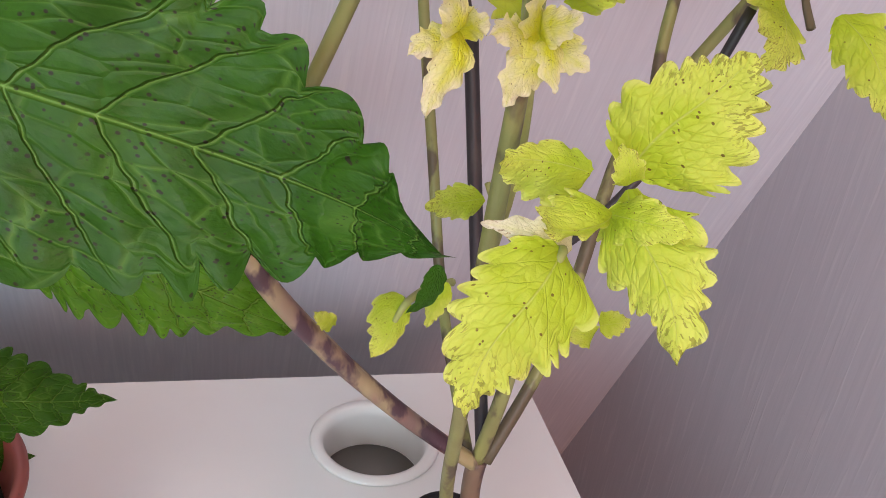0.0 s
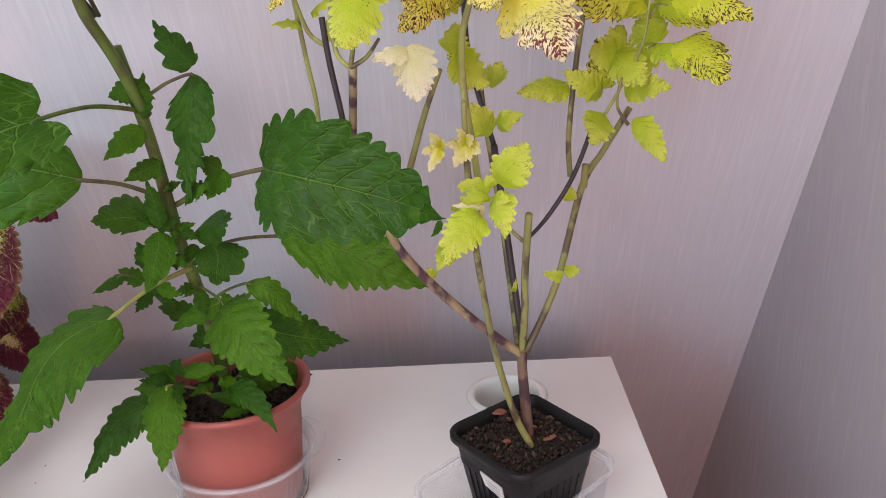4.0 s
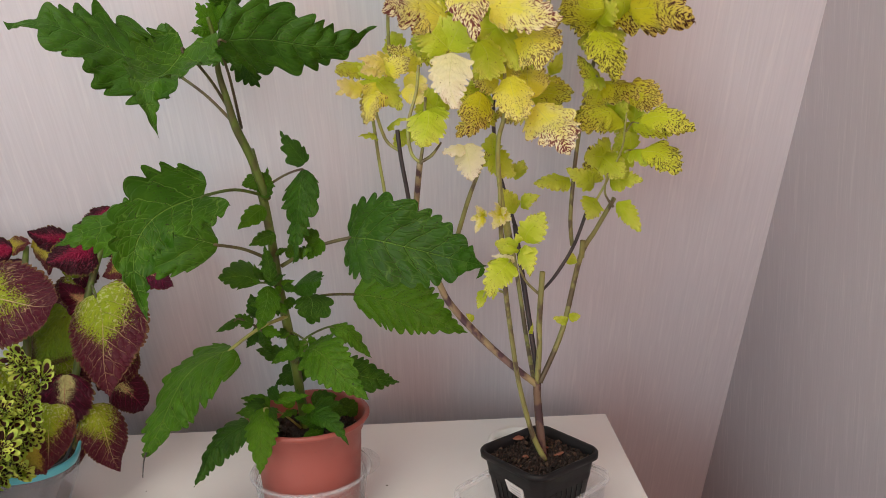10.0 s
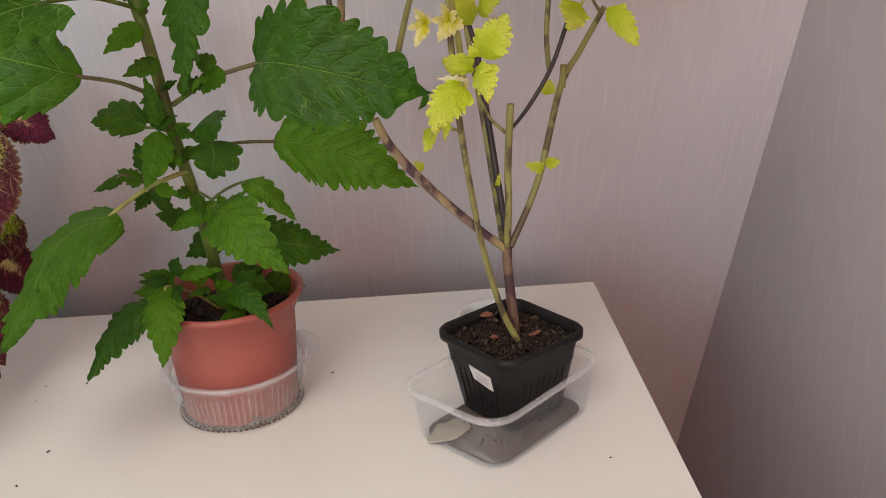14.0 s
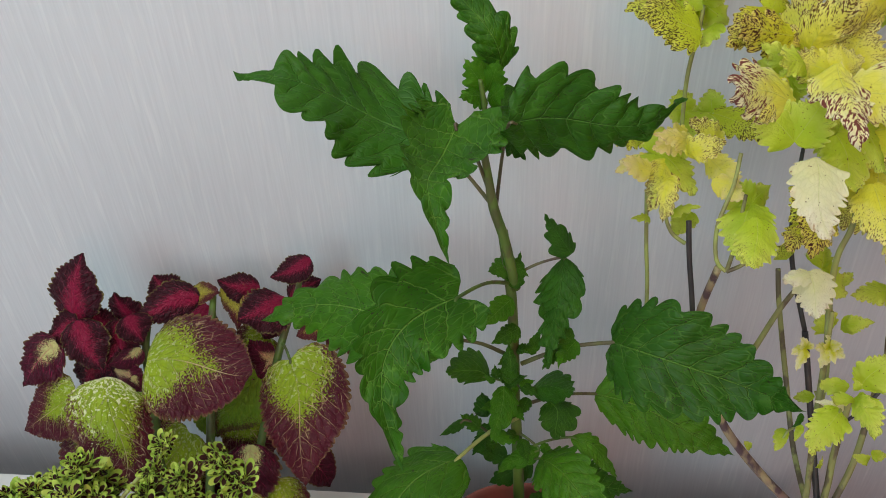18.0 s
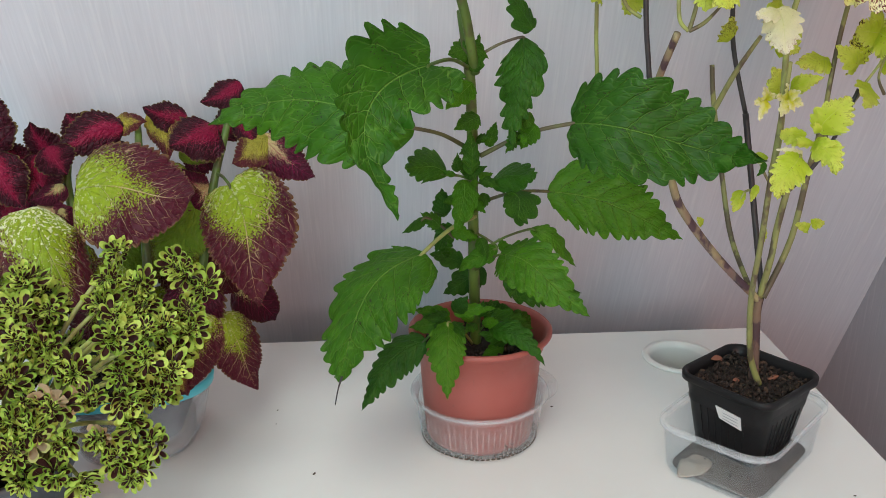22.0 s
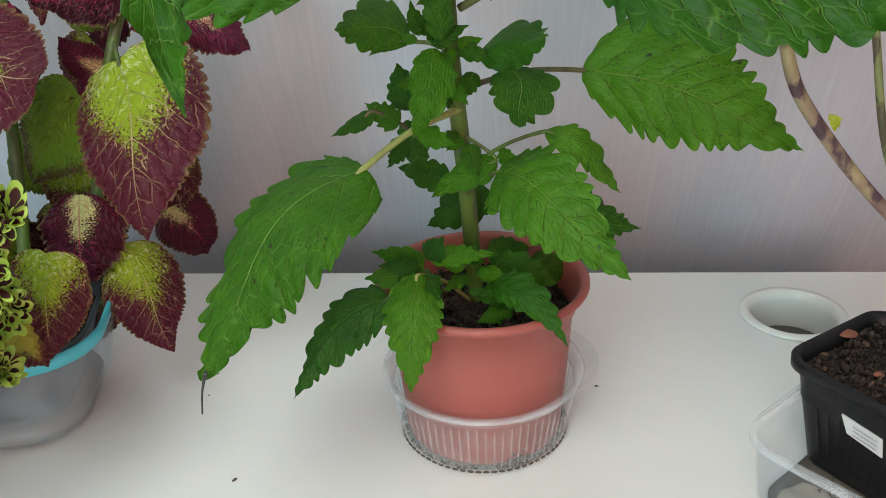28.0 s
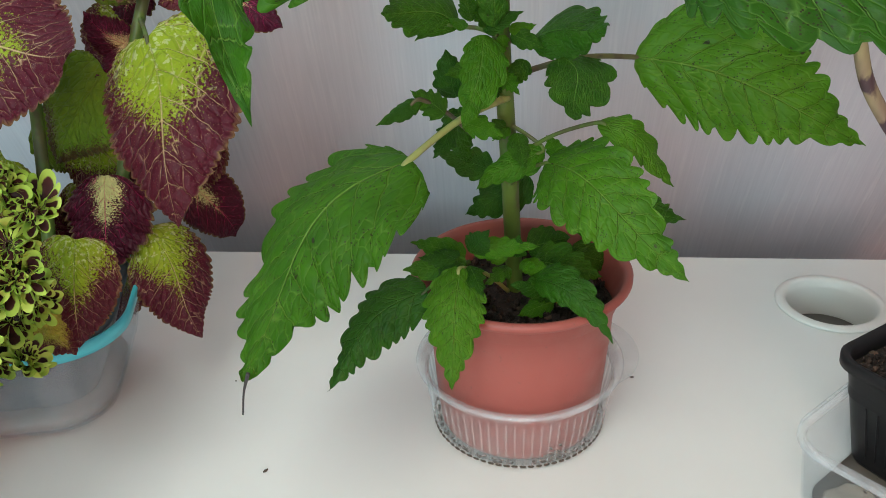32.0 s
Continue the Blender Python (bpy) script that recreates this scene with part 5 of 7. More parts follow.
stem(yellow_plant, [(-0.0511, -0.2820, 1.0809), (-0.0595, -0.2850, 1.0951), (-0.0581, -0.2900, 1.1140)], [0.0014, 0.0010, 0.0008], "olive", "branch")
stem(yellow_plant, [(-0.0677, -0.2750, 1.0833), (-0.0561, -0.2800, 1.1064), (-0.0453, -0.2900, 1.1356), (-0.0445, -0.3000, 1.1589), (-0.0434, -0.3000, 1.1696)], [0.0012, 0.0010, 0.0010, 0.0009, 0.0007], "lime", "branch")
leaf(yellow_plant, (-0.2470, -0.2600, 1.3148), (-0.2565, -0.2800, 1.3709), 0.0504, 0, 0.08, 0.45, "olive", "yellow")
leaf(yellow_plant, (-0.2471, -0.2560, 1.3148), (-0.2686, -0.2313, 1.2973), 0.0371, 0, 0.08, 0.45, "lime", "yellow")
leaf(yellow_plant, (-0.2471, -0.2560, 1.3148), (-0.2240, -0.2406, 1.2987), 0.0370, 0, 0.08, 0.45, "lime", "yellow")
leaf(yellow_plant, (-0.2581, -0.2600, 1.3091), (-0.3034, -0.2700, 1.3098), 0.0406, 0, 0.08, 0.45, "olive", "yellow")
leaf(yellow_plant, (-0.2484, -0.2700, 1.3137), (-0.2349, -0.2900, 1.3292), 0.0218, 0, 0.08, 0.45, "lime", "yellow")
leaf(yellow_plant, (-0.2084, -0.3000, 1.3105), (-0.2423, -0.3300, 1.2873), 0.0358, 0, 0.08, 0.45, "brown", "yellow")
leaf(yellow_plant, (-0.2083, -0.2960, 1.3106), (-0.1912, -0.2726, 1.2913), 0.0264, 0, 0.08, 0.45, "olive", "yellow")
leaf(yellow_plant, (-0.2083, -0.2960, 1.3106), (-0.2005, -0.2892, 1.3283), 0.0260, 0, 0.08, 0.45, "olive", "yellow")
leaf(yellow_plant, (-0.2106, -0.3260, 1.2770), (-0.2026, -0.3185, 1.2589), 0.0402, 0, 0.08, 0.45, "gold", "yellow")
leaf(yellow_plant, (-0.2106, -0.3260, 1.2770), (-0.2003, -0.3286, 1.3022), 0.0397, 0, 0.08, 0.45, "gold", "yellow")
leaf(yellow_plant, (-0.2042, -0.3400, 1.2687), (-0.2294, -0.3800, 1.2453), 0.0411, 0, 0.08, 0.45, "gold", "yellow")
leaf(yellow_plant, (-0.2041, -0.3360, 1.2685), (-0.1818, -0.3316, 1.2740), 0.0301, 0, 0.08, 0.45, "lime", "yellow")
leaf(yellow_plant, (-0.2041, -0.3360, 1.2685), (-0.2150, -0.3325, 1.2815), 0.0300, 0, 0.08, 0.45, "lime", "yellow")
leaf(yellow_plant, (-0.1919, -0.3000, 1.2785), (-0.1770, -0.2900, 1.3296), 0.0430, 0, 0.08, 0.45, "gold", "yellow")
leaf(yellow_plant, (-0.1917, -0.2960, 1.2784), (-0.2120, -0.2951, 1.2629), 0.0307, 0, 0.08, 0.45, "lime", "yellow")
leaf(yellow_plant, (-0.1917, -0.2960, 1.2784), (-0.1711, -0.2782, 1.2646), 0.0311, 0, 0.08, 0.45, "lime", "yellow")
leaf(yellow_plant, (-0.1309, -0.2700, 1.3348), (-0.1763, -0.3100, 1.2951), 0.0509, 0, 0.08, 0.45, "gold", "yellow")
leaf(yellow_plant, (-0.1304, -0.2660, 1.3350), (-0.1015, -0.2617, 1.3369), 0.0371, 0, 0.08, 0.45, "lime", "yellow")
leaf(yellow_plant, (-0.1304, -0.2660, 1.3350), (-0.1271, -0.2505, 1.3627), 0.0372, 0, 0.08, 0.45, "lime", "yellow")
leaf(yellow_plant, (-0.1110, -0.2600, 1.3747), (-0.1659, -0.2800, 1.3630), 0.0426, 0, 0.08, 0.45, "gold", "yellow")
leaf(yellow_plant, (-0.1892, -0.2600, 1.3728), (-0.2095, -0.2900, 1.3199), 0.0295, 0, 0.08, 0.45, "brown", "yellow")
leaf(yellow_plant, (-0.1621, -0.2500, 1.3625), (-0.1951, -0.2700, 1.3865), 0.0326, 0, 0.08, 0.45, "olive", "yellow")
leaf(yellow_plant, (-0.1634, -0.2600, 1.3758), (-0.1526, -0.2800, 1.4086), 0.0385, 0, 0.08, 0.45, "olive", "yellow")
leaf(yellow_plant, (-0.2004, -0.3300, 1.2701), (-0.2258, -0.3500, 1.2915), 0.0252, 0, 0.08, 0.45, "lime", "yellow")
leaf(yellow_plant, (-0.1802, -0.3460, 1.2744), (-0.1591, -0.3403, 1.2820), 0.0297, 0, 0.08, 0.45, "gold", "yellow")
leaf(yellow_plant, (-0.1802, -0.3460, 1.2744), (-0.2080, -0.3419, 1.2816), 0.0296, 0, 0.08, 0.45, "gold", "yellow")
leaf(yellow_plant, (-0.1628, -0.3160, 1.2679), (-0.1462, -0.3029, 1.3045), 0.0461, 0, 0.08, 0.45, "gold", "yellow")
leaf(yellow_plant, (-0.1628, -0.3160, 1.2679), (-0.1779, -0.3081, 1.2360), 0.0463, 0, 0.08, 0.45, "gold", "yellow")
leaf(yellow_plant, (-0.1095, -0.2660, 1.3462), (-0.0856, -0.2486, 1.3543), 0.0373, 0, 0.08, 0.45, "gold", "yellow")
leaf(yellow_plant, (-0.1095, -0.2660, 1.3462), (-0.1322, -0.2635, 1.3384), 0.0370, 0, 0.08, 0.45, "gold", "yellow")
leaf(yellow_plant, (-0.0747, -0.2600, 1.3320), (-0.0264, -0.2900, 1.2910), 0.0521, 0, 0.08, 0.45, "olive", "yellow")
leaf(yellow_plant, (-0.0739, -0.2560, 1.3321), (-0.0796, -0.2313, 1.3612), 0.0380, 0, 0.08, 0.45, "lime", "yellow")
leaf(yellow_plant, (-0.0739, -0.2560, 1.3321), (-0.0999, -0.2438, 1.3200), 0.0379, 0, 0.08, 0.45, "lime", "yellow")
leaf(yellow_plant, (-0.1068, -0.2400, 1.3693), (-0.0752, -0.2600, 1.3820), 0.0304, 0, 0.08, 0.45, "brown", "yellow")
leaf(yellow_plant, (-0.1211, -0.2500, 1.3750), (-0.1029, -0.2700, 1.4054), 0.0390, 0, 0.08, 0.45, "gold", "yellow")
leaf(yellow_plant, (-0.0613, -0.2600, 1.2541), (-0.0589, -0.2800, 1.2969), 0.0356, 0, 0.08, 0.45, "lime", "yellow")
leaf(yellow_plant, (-0.0633, -0.2600, 1.2594), (-0.1033, -0.2800, 1.2517), 0.0503, 0, 0.08, 0.45, "olive", "yellow")
leaf(yellow_plant, (-0.0625, -0.2560, 1.2592), (-0.0485, -0.2483, 1.2474), 0.0364, 0, 0.08, 0.45, "lime", "yellow")
leaf(yellow_plant, (-0.0625, -0.2560, 1.2592), (-0.0496, -0.2406, 1.2720), 0.0365, 0, 0.08, 0.45, "lime", "yellow")
leaf(yellow_plant, (-0.0496, -0.2500, 1.2611), (0.0169, -0.3000, 1.2470), 0.0554, 0, 0.08, 0.45, "brown", "yellow")
leaf(yellow_plant, (-0.0487, -0.2460, 1.2609), (-0.0438, -0.2343, 1.2989), 0.0407, 0, 0.08, 0.45, "olive", "yellow")
leaf(yellow_plant, (-0.0487, -0.2460, 1.2609), (-0.0737, -0.2312, 1.2397), 0.0409, 0, 0.08, 0.45, "olive", "yellow")
leaf(yellow_plant, (-0.0638, -0.2800, 1.2490), (-0.0535, -0.3000, 1.2663), 0.0258, 0, 0.08, 0.45, "lime", "yellow")
leaf(yellow_plant, (-0.0616, -0.2600, 1.2342), (-0.0542, -0.3000, 1.1968), 0.0474, 0, 0.08, 0.45, "olive", "yellow")
leaf(yellow_plant, (-0.0608, -0.2560, 1.2338), (-0.0344, -0.2562, 1.2405), 0.0345, 0, 0.08, 0.45, "lime", "yellow")
leaf(yellow_plant, (-0.0608, -0.2560, 1.2338), (-0.0790, -0.2552, 1.2307), 0.0345, 0, 0.08, 0.45, "lime", "yellow")
leaf(yellow_plant, (-0.0601, -0.2600, 1.1958), (-0.0133, -0.3000, 1.1798), 0.0385, 0, 0.08, 0.45, "brown", "yellow", (-0.0647, -0.2700, 1.2020), "lime", 0.0009)
leaf(yellow_plant, (-0.0509, -0.2600, 1.1631), (-0.0970, -0.2800, 1.1636), 0.0364, 0, 0.08, 0.45, "olive", "yellow")
leaf(yellow_plant, (-0.0331, -0.2800, 1.1589), (0.0130, -0.3150, 1.1530), 0.0301, 0, 0.08, 0.45, "olive", "yellow", (-0.0413, -0.2900, 1.1518), "lime", 0.0009)
leaf(yellow_plant, (-0.0321, -0.2760, 1.1582), (-0.0256, -0.2581, 1.1850), 0.0220, 0, 0.08, 0.45, "lime", "yellow")
leaf(yellow_plant, (-0.0321, -0.2760, 1.1582), (-0.0473, -0.2548, 1.1261), 0.0222, 0, 0.08, 0.45, "lime", "yellow")
leaf(yellow_plant, (-0.0344, -0.2800, 1.1333), (0.0006, -0.3150, 1.1150), 0.0382, 0, 0.08, 0.45, "lime", "yellow", (-0.0426, -0.2900, 1.1327), "lime", 0.0009)
leaf(yellow_plant, (-0.0334, -0.2760, 1.1325), (-0.0379, -0.2692, 1.1576), 0.0277, 0, 0.08, 0.45, "lime", "yellow")
leaf(yellow_plant, (-0.0334, -0.2760, 1.1325), (-0.0487, -0.2572, 1.1052), 0.0280, 0, 0.08, 0.45, "lime", "yellow")
leaf(yellow_plant, (-0.0599, -0.2700, 1.1284), (-0.0443, -0.3000, 1.1110), 0.0320, 0, 0.08, 0.45, "lime", "yellow")
leaf(yellow_plant, (-0.1349, -0.3260, 1.1880), (-0.1322, -0.3078, 1.2246), 0.0428, 0, 0.08, 0.45, "gold", "yellow")
leaf(yellow_plant, (-0.1349, -0.3260, 1.1880), (-0.1612, -0.3123, 1.1721), 0.0429, 0, 0.08, 0.45, "gold", "yellow")
leaf(yellow_plant, (-0.1608, -0.3360, 1.2052), (-0.1446, -0.3125, 1.2240), 0.0318, 0, 0.08, 0.45, "gold", "yellow")
leaf(yellow_plant, (-0.1608, -0.3360, 1.2052), (-0.1847, -0.3382, 1.2090), 0.0313, 0, 0.08, 0.45, "gold", "yellow")
leaf(yellow_plant, (-0.1481, -0.3200, 1.2470), (-0.1094, -0.3500, 1.2302), 0.0550, 0, 0.08, 0.45, "gold", "yellow")
leaf(yellow_plant, (-0.1477, -0.3160, 1.2467), (-0.1599, -0.3057, 1.2701), 0.0400, 0, 0.08, 0.45, "lime", "yellow")
leaf(yellow_plant, (-0.1477, -0.3160, 1.2467), (-0.1578, -0.3086, 1.2199), 0.0402, 0, 0.08, 0.45, "lime", "yellow")
leaf(yellow_plant, (-0.1617, -0.3400, 1.2479), (-0.1437, -0.3600, 1.2118), 0.0396, 0, 0.08, 0.45, "lime", "yellow")
leaf(yellow_plant, (-0.1614, -0.3360, 1.2476), (-0.1498, -0.3110, 1.2681), 0.0289, 0, 0.08, 0.45, "lime", "yellow")
leaf(yellow_plant, (-0.1614, -0.3360, 1.2476), (-0.1807, -0.3318, 1.2464), 0.0286, 0, 0.08, 0.45, "lime", "yellow")
leaf(yellow_plant, (-0.2035, -0.3660, 1.2321), (-0.1876, -0.3641, 1.2591), 0.0349, 0, 0.08, 0.35, "lime", "yellow")
leaf(yellow_plant, (-0.2035, -0.3660, 1.2321), (-0.2308, -0.3634, 1.2552), 0.0349, 0, 0.08, 0.35, "lime", "yellow")
leaf(yellow_plant, (-0.2168, -0.3300, 1.1836), (-0.2284, -0.3600, 1.1522), 0.0403, 0, 0.08, 0.45, "lime", "yellow")
leaf(yellow_plant, (-0.2167, -0.3260, 1.1830), (-0.1988, -0.3040, 1.1922), 0.0295, 0, 0.08, 0.45, "lime", "yellow")
leaf(yellow_plant, (-0.2167, -0.3260, 1.1830), (-0.2310, -0.3226, 1.1931), 0.0293, 0, 0.08, 0.45, "lime", "yellow")
leaf(yellow_plant, (-0.1735, -0.3200, 1.1960), (-0.1968, -0.3500, 1.1772), 0.0346, 0, 0.08, 0.45, "olive", "yellow")
leaf(yellow_plant, (-0.1732, -0.3160, 1.1955), (-0.1626, -0.2974, 1.1824), 0.0254, 0, 0.08, 0.45, "lime", "yellow")
leaf(yellow_plant, (-0.1732, -0.3160, 1.1955), (-0.1814, -0.3124, 1.2104), 0.0251, 0, 0.08, 0.45, "lime", "yellow")
leaf(yellow_plant, (-0.1760, -0.3300, 1.1747), (-0.1990, -0.3600, 1.1591), 0.0281, 0, 0.08, 0.45, "brown", "yellow")
leaf(yellow_plant, (-0.1679, -0.3360, 1.1415), (-0.1481, -0.3324, 1.1203), 0.0311, 0, 0.08, 0.45, "lime", "yellow")
leaf(yellow_plant, (-0.1679, -0.3360, 1.1415), (-0.1664, -0.3302, 1.1600), 0.0310, 0, 0.08, 0.45, "lime", "yellow")
leaf(yellow_plant, (-0.2765, -0.2600, 1.2038), (-0.3038, -0.2800, 1.1935), 0.0239, 0, 0.08, 0.45, "orange", "yellow")
leaf(yellow_plant, (-0.2645, -0.2700, 1.2044), (-0.2796, -0.2900, 1.1670), 0.0263, 0, 0.08, 0.45, "gold", "yellow")
leaf(yellow_plant, (-0.2742, -0.2600, 1.2069), (-0.2447, -0.2800, 1.1786), 0.0333, 0, 0.08, 0.45, "lime", "yellow")
leaf(yellow_plant, (-0.2285, -0.2700, 1.2143), (-0.2560, -0.2900, 1.2358), 0.0236, 0, 0.08, 0.45, "gold", "yellow")
leaf(yellow_plant, (-0.2455, -0.2800, 1.2171), (-0.2812, -0.3000, 1.2264), 0.0219, 0, 0.08, 0.45, "orange", "yellow")
leaf(yellow_plant, (-0.2402, -0.2900, 1.2087), (-0.2199, -0.3100, 1.1852), 0.0256, 0, 0.08, 0.45, "orange", "yellow")
leaf(yellow_plant, (-0.2532, -0.2700, 1.2217), (-0.2805, -0.2900, 1.2134), 0.0249, 0, 0.08, 0.45, "orange", "yellow")
leaf(yellow_plant, (-0.1642, -0.3400, 1.2299), (-0.1826, -0.3600, 1.2062), 0.0301, 0, 0.08, 0.45, "lime", "yellow")
leaf(yellow_plant, (-0.1639, -0.3360, 1.2295), (-0.1489, -0.3256, 1.2263), 0.0218, 0, 0.08, 0.45, "lime", "yellow")
leaf(yellow_plant, (-0.1639, -0.3360, 1.2295), (-0.1668, -0.3374, 1.2438), 0.0217, 0, 0.08, 0.45, "lime", "yellow")
leaf(yellow_plant, (-0.1776, -0.3300, 1.2384), (-0.1725, -0.3500, 1.2131), 0.0268, 0, 0.08, 0.45, "lime", "yellow")
leaf(yellow_plant, (-0.1611, -0.3300, 1.2545), (-0.1324, -0.3500, 1.2119), 0.0304, 0, 0.08, 0.45, "lime", "yellow")
leaf(yellow_plant, (-0.1607, -0.3260, 1.2542), (-0.1359, -0.3260, 1.2663), 0.0218, 0, 0.08, 0.45, "lime", "yellow")
leaf(yellow_plant, (-0.1607, -0.3260, 1.2542), (-0.1826, -0.3125, 1.2634), 0.0219, 0, 0.08, 0.45, "lime", "yellow")
leaf(yellow_plant, (-0.1953, -0.3200, 1.2892), (-0.2103, -0.3400, 1.2691), 0.0243, 0, 0.08, 0.45, "lime", "yellow")
leaf(yellow_plant, (-0.1348, -0.2300, 1.2802), (-0.1692, -0.2500, 1.2908), 0.0339, 0, 0.08, 0.45, "olive", "yellow")
leaf(yellow_plant, (-0.1918, -0.2652, 1.3786), (-0.2311, -0.2877, 1.3530), 0.0268, -17.7, 0.117, 0.25, "olive", "yellow", bow=-0.111, halves=(0.0137, 0.0131), folds=(0.58, 0.61), turn_back=0.12, wave=(-0.005, -0.006))
leaf(yellow_plant, (-0.2379, -0.2886, 1.3167), (-0.2566, -0.3197, 1.3645), 0.0442, -2.6, 0.056, 0.25, "olive", "yellow", bow=-0.009, halves=(0.0221, 0.0221), folds=(0.53, 0.66), turn_back=-0.00, wave=(-0.016, 0.010))
leaf(yellow_plant, (-0.2531, -0.2945, 1.2968), (-0.2979, -0.3094, 1.3087), 0.0450, 4.9, 0.051, 0.25, "olive", "yellow", bow=-0.016, halves=(0.0227, 0.0223), folds=(0.25, 0.08), turn_back=0.46, wave=(-0.015, 0.008))
leaf(yellow_plant, (-0.2008, -0.3304, 1.2952), (-0.2427, -0.3619, 1.3029), 0.0349, -16.3, -0.018, 0.25, "brown", "yellow", bow=0.002, halves=(0.0170, 0.0179), folds=(0.34, 0.58), turn_back=0.29, wave=(0.002, 0.005))
leaf(yellow_plant, (-0.2033, -0.3602, 1.2549), (-0.2528, -0.4121, 1.2673), 0.0473, -9.9, -0.053, 0.25, "pink", "yellow", bow=-0.073, halves=(0.0254, 0.0219), folds=(0.37, 0.44), turn_back=0.11, wave=(-0.006, -0.023))
leaf(yellow_plant, (-0.1854, -0.3705, 1.2804), (-0.1842, -0.4264, 1.2362), 0.0388, 0.3, 0.159, 0.25, "pink", "yellow", bow=-0.048, halves=(0.0205, 0.0183), folds=(0.39, 0.39), turn_back=0.08, wave=(-0.059, 0.005))
leaf(yellow_plant, (-0.1870, -0.3219, 1.2788), (-0.1748, -0.3610, 1.3203), 0.0356, -7.1, 0.031, 0.25, "gold", "yellow", bow=0.068, halves=(0.0154, 0.0202), folds=(0.45, 0.41), turn_back=0.29, wave=(0.021, 0.034))
leaf(yellow_plant, (-0.1991, -0.3608, 1.2721), (-0.2216, -0.3875, 1.2858), 0.0245, 11.5, 0.040, 0.25, "lime", "yellow", bow=-0.094, halves=(0.0127, 0.0118), folds=(0.33, 0.46), turn_back=-0.01, wave=(0.051, -0.050))
leaf(yellow_plant, (-0.1681, -0.3627, 1.2621), (-0.1120, -0.3812, 1.2542), 0.0426, 4.5, 0.046, 0.25, "pink", "yellow", bow=-0.011, halves=(0.0208, 0.0218), folds=(0.13, 0.16), turn_back=0.63, wave=(-0.042, 0.053))
leaf(yellow_plant, (-0.1561, -0.3404, 1.2336), (-0.1234, -0.3947, 1.2200), 0.0533, -18.6, 0.112, 0.25, "gold", "yellow", bow=0.104, halves=(0.0260, 0.0273), folds=(0.82, 0.26), turn_back=0.31, wave=(0.021, 0.087))
leaf(yellow_plant, (-0.1123, -0.2872, 1.3596), (-0.1638, -0.3125, 1.3726), 0.0447, 1.3, 0.120, 0.25, "gold", "yellow", bow=-0.041, halves=(0.0232, 0.0215), folds=(0.26, 0.27), turn_back=0.40, wave=(0.034, 0.007))
leaf(yellow_plant, (-0.1018, -0.2615, 1.3620), (-0.0754, -0.3001, 1.3902), 0.0276, 7.7, 0.181, 0.25, "brown", "yellow", bow=0.013, halves=(0.0136, 0.0140), folds=(0.09, -0.02), turn_back=0.24, wave=(-0.041, 0.034))
leaf(yellow_plant, (-0.1873, -0.3012, 1.3708), (-0.2099, -0.3274, 1.3255), 0.0229, 0.3, 0.040, 0.25, "brown", "yellow", bow=-0.041, halves=(0.0109, 0.0120), folds=(0.26, 0.11), turn_back=0.42, wave=(0.011, 0.013))
leaf(yellow_plant, (-0.1195, -0.3040, 1.3300), (-0.1749, -0.3497, 1.3048), 0.0492, -9.2, -0.107, 0.25, "gold", "yellow", bow=-0.037, halves=(0.0257, 0.0235), folds=(0.38, 0.94), turn_back=0.28, wave=(-0.004, -0.026))
leaf(yellow_plant, (-0.1024, -0.3033, 1.3440), (-0.0894, -0.3423, 1.3068), 0.0357, 6.2, 0.077, 0.25, "pink", "yellow", bow=-0.014, halves=(0.0180, 0.0177), folds=(-0.00, 0.08), turn_back=0.42, wave=(0.026, 0.022))
leaf(yellow_plant, (-0.0772, -0.3108, 1.3307), (-0.0351, -0.3199, 1.2946), 0.0630, -13.5, 0.011, 0.25, "gold", "yellow", bow=0.081, halves=(0.0322, 0.0308), folds=(0.24, 0.25), turn_back=-0.10, wave=(-0.045, -0.009))
leaf(yellow_plant, (-0.0635, -0.2965, 1.2614), (-0.1044, -0.3188, 1.2693), 0.0490, -16.7, -0.075, 0.25, "olive", "yellow", bow=0.037, halves=(0.0251, 0.0239), folds=(0.28, 0.92), turn_back=0.26, wave=(-0.041, 0.027))
leaf(yellow_plant, (-0.0373, -0.2877, 1.2597), (0.0085, -0.3270, 1.2482), 0.0441, 25.6, 0.092, 0.25, "brown", "yellow", bow=0.061, halves=(0.0219, 0.0222), folds=(0.46, 0.09), turn_back=0.38, wave=(-0.053, 0.005))
leaf(yellow_plant, (-0.0464, -0.2827, 1.2518), (-0.0599, -0.3185, 1.2907), 0.0250, 1.3, -0.057, 0.25, "lime", "yellow", bow=-0.087, halves=(0.0145, 0.0105), folds=(0.24, 0.48), turn_back=0.28, wave=(0.083, -0.040))
leaf(yellow_plant, (-0.0675, -0.2900, 1.2411), (-0.0580, -0.3308, 1.2007), 0.0409, -7.0, 0.078, 0.25, "olive", "yellow", bow=-0.017, halves=(0.0189, 0.0220), folds=(0.19, 0.24), turn_back=0.29, wave=(0.015, 0.001))
leaf(yellow_plant, (-0.0424, -0.2873, 1.1843), (-0.0150, -0.3153, 1.1852), 0.0368, -1.0, -0.024, 0.25, "brown", "yellow", bow=0.028, halves=(0.0184, 0.0184), folds=(0.62, 0.23), turn_back=0.27, wave=(0.036, 0.068))
leaf(yellow_plant, (-0.0351, -0.3208, 1.1629), (0.0038, -0.3529, 1.1575), 0.0291, -7.6, 0.111, 0.25, "olive", "yellow", bow=0.082, halves=(0.0147, 0.0144), folds=(0.35, 0.15), turn_back=0.22, wave=(0.017, 0.024))
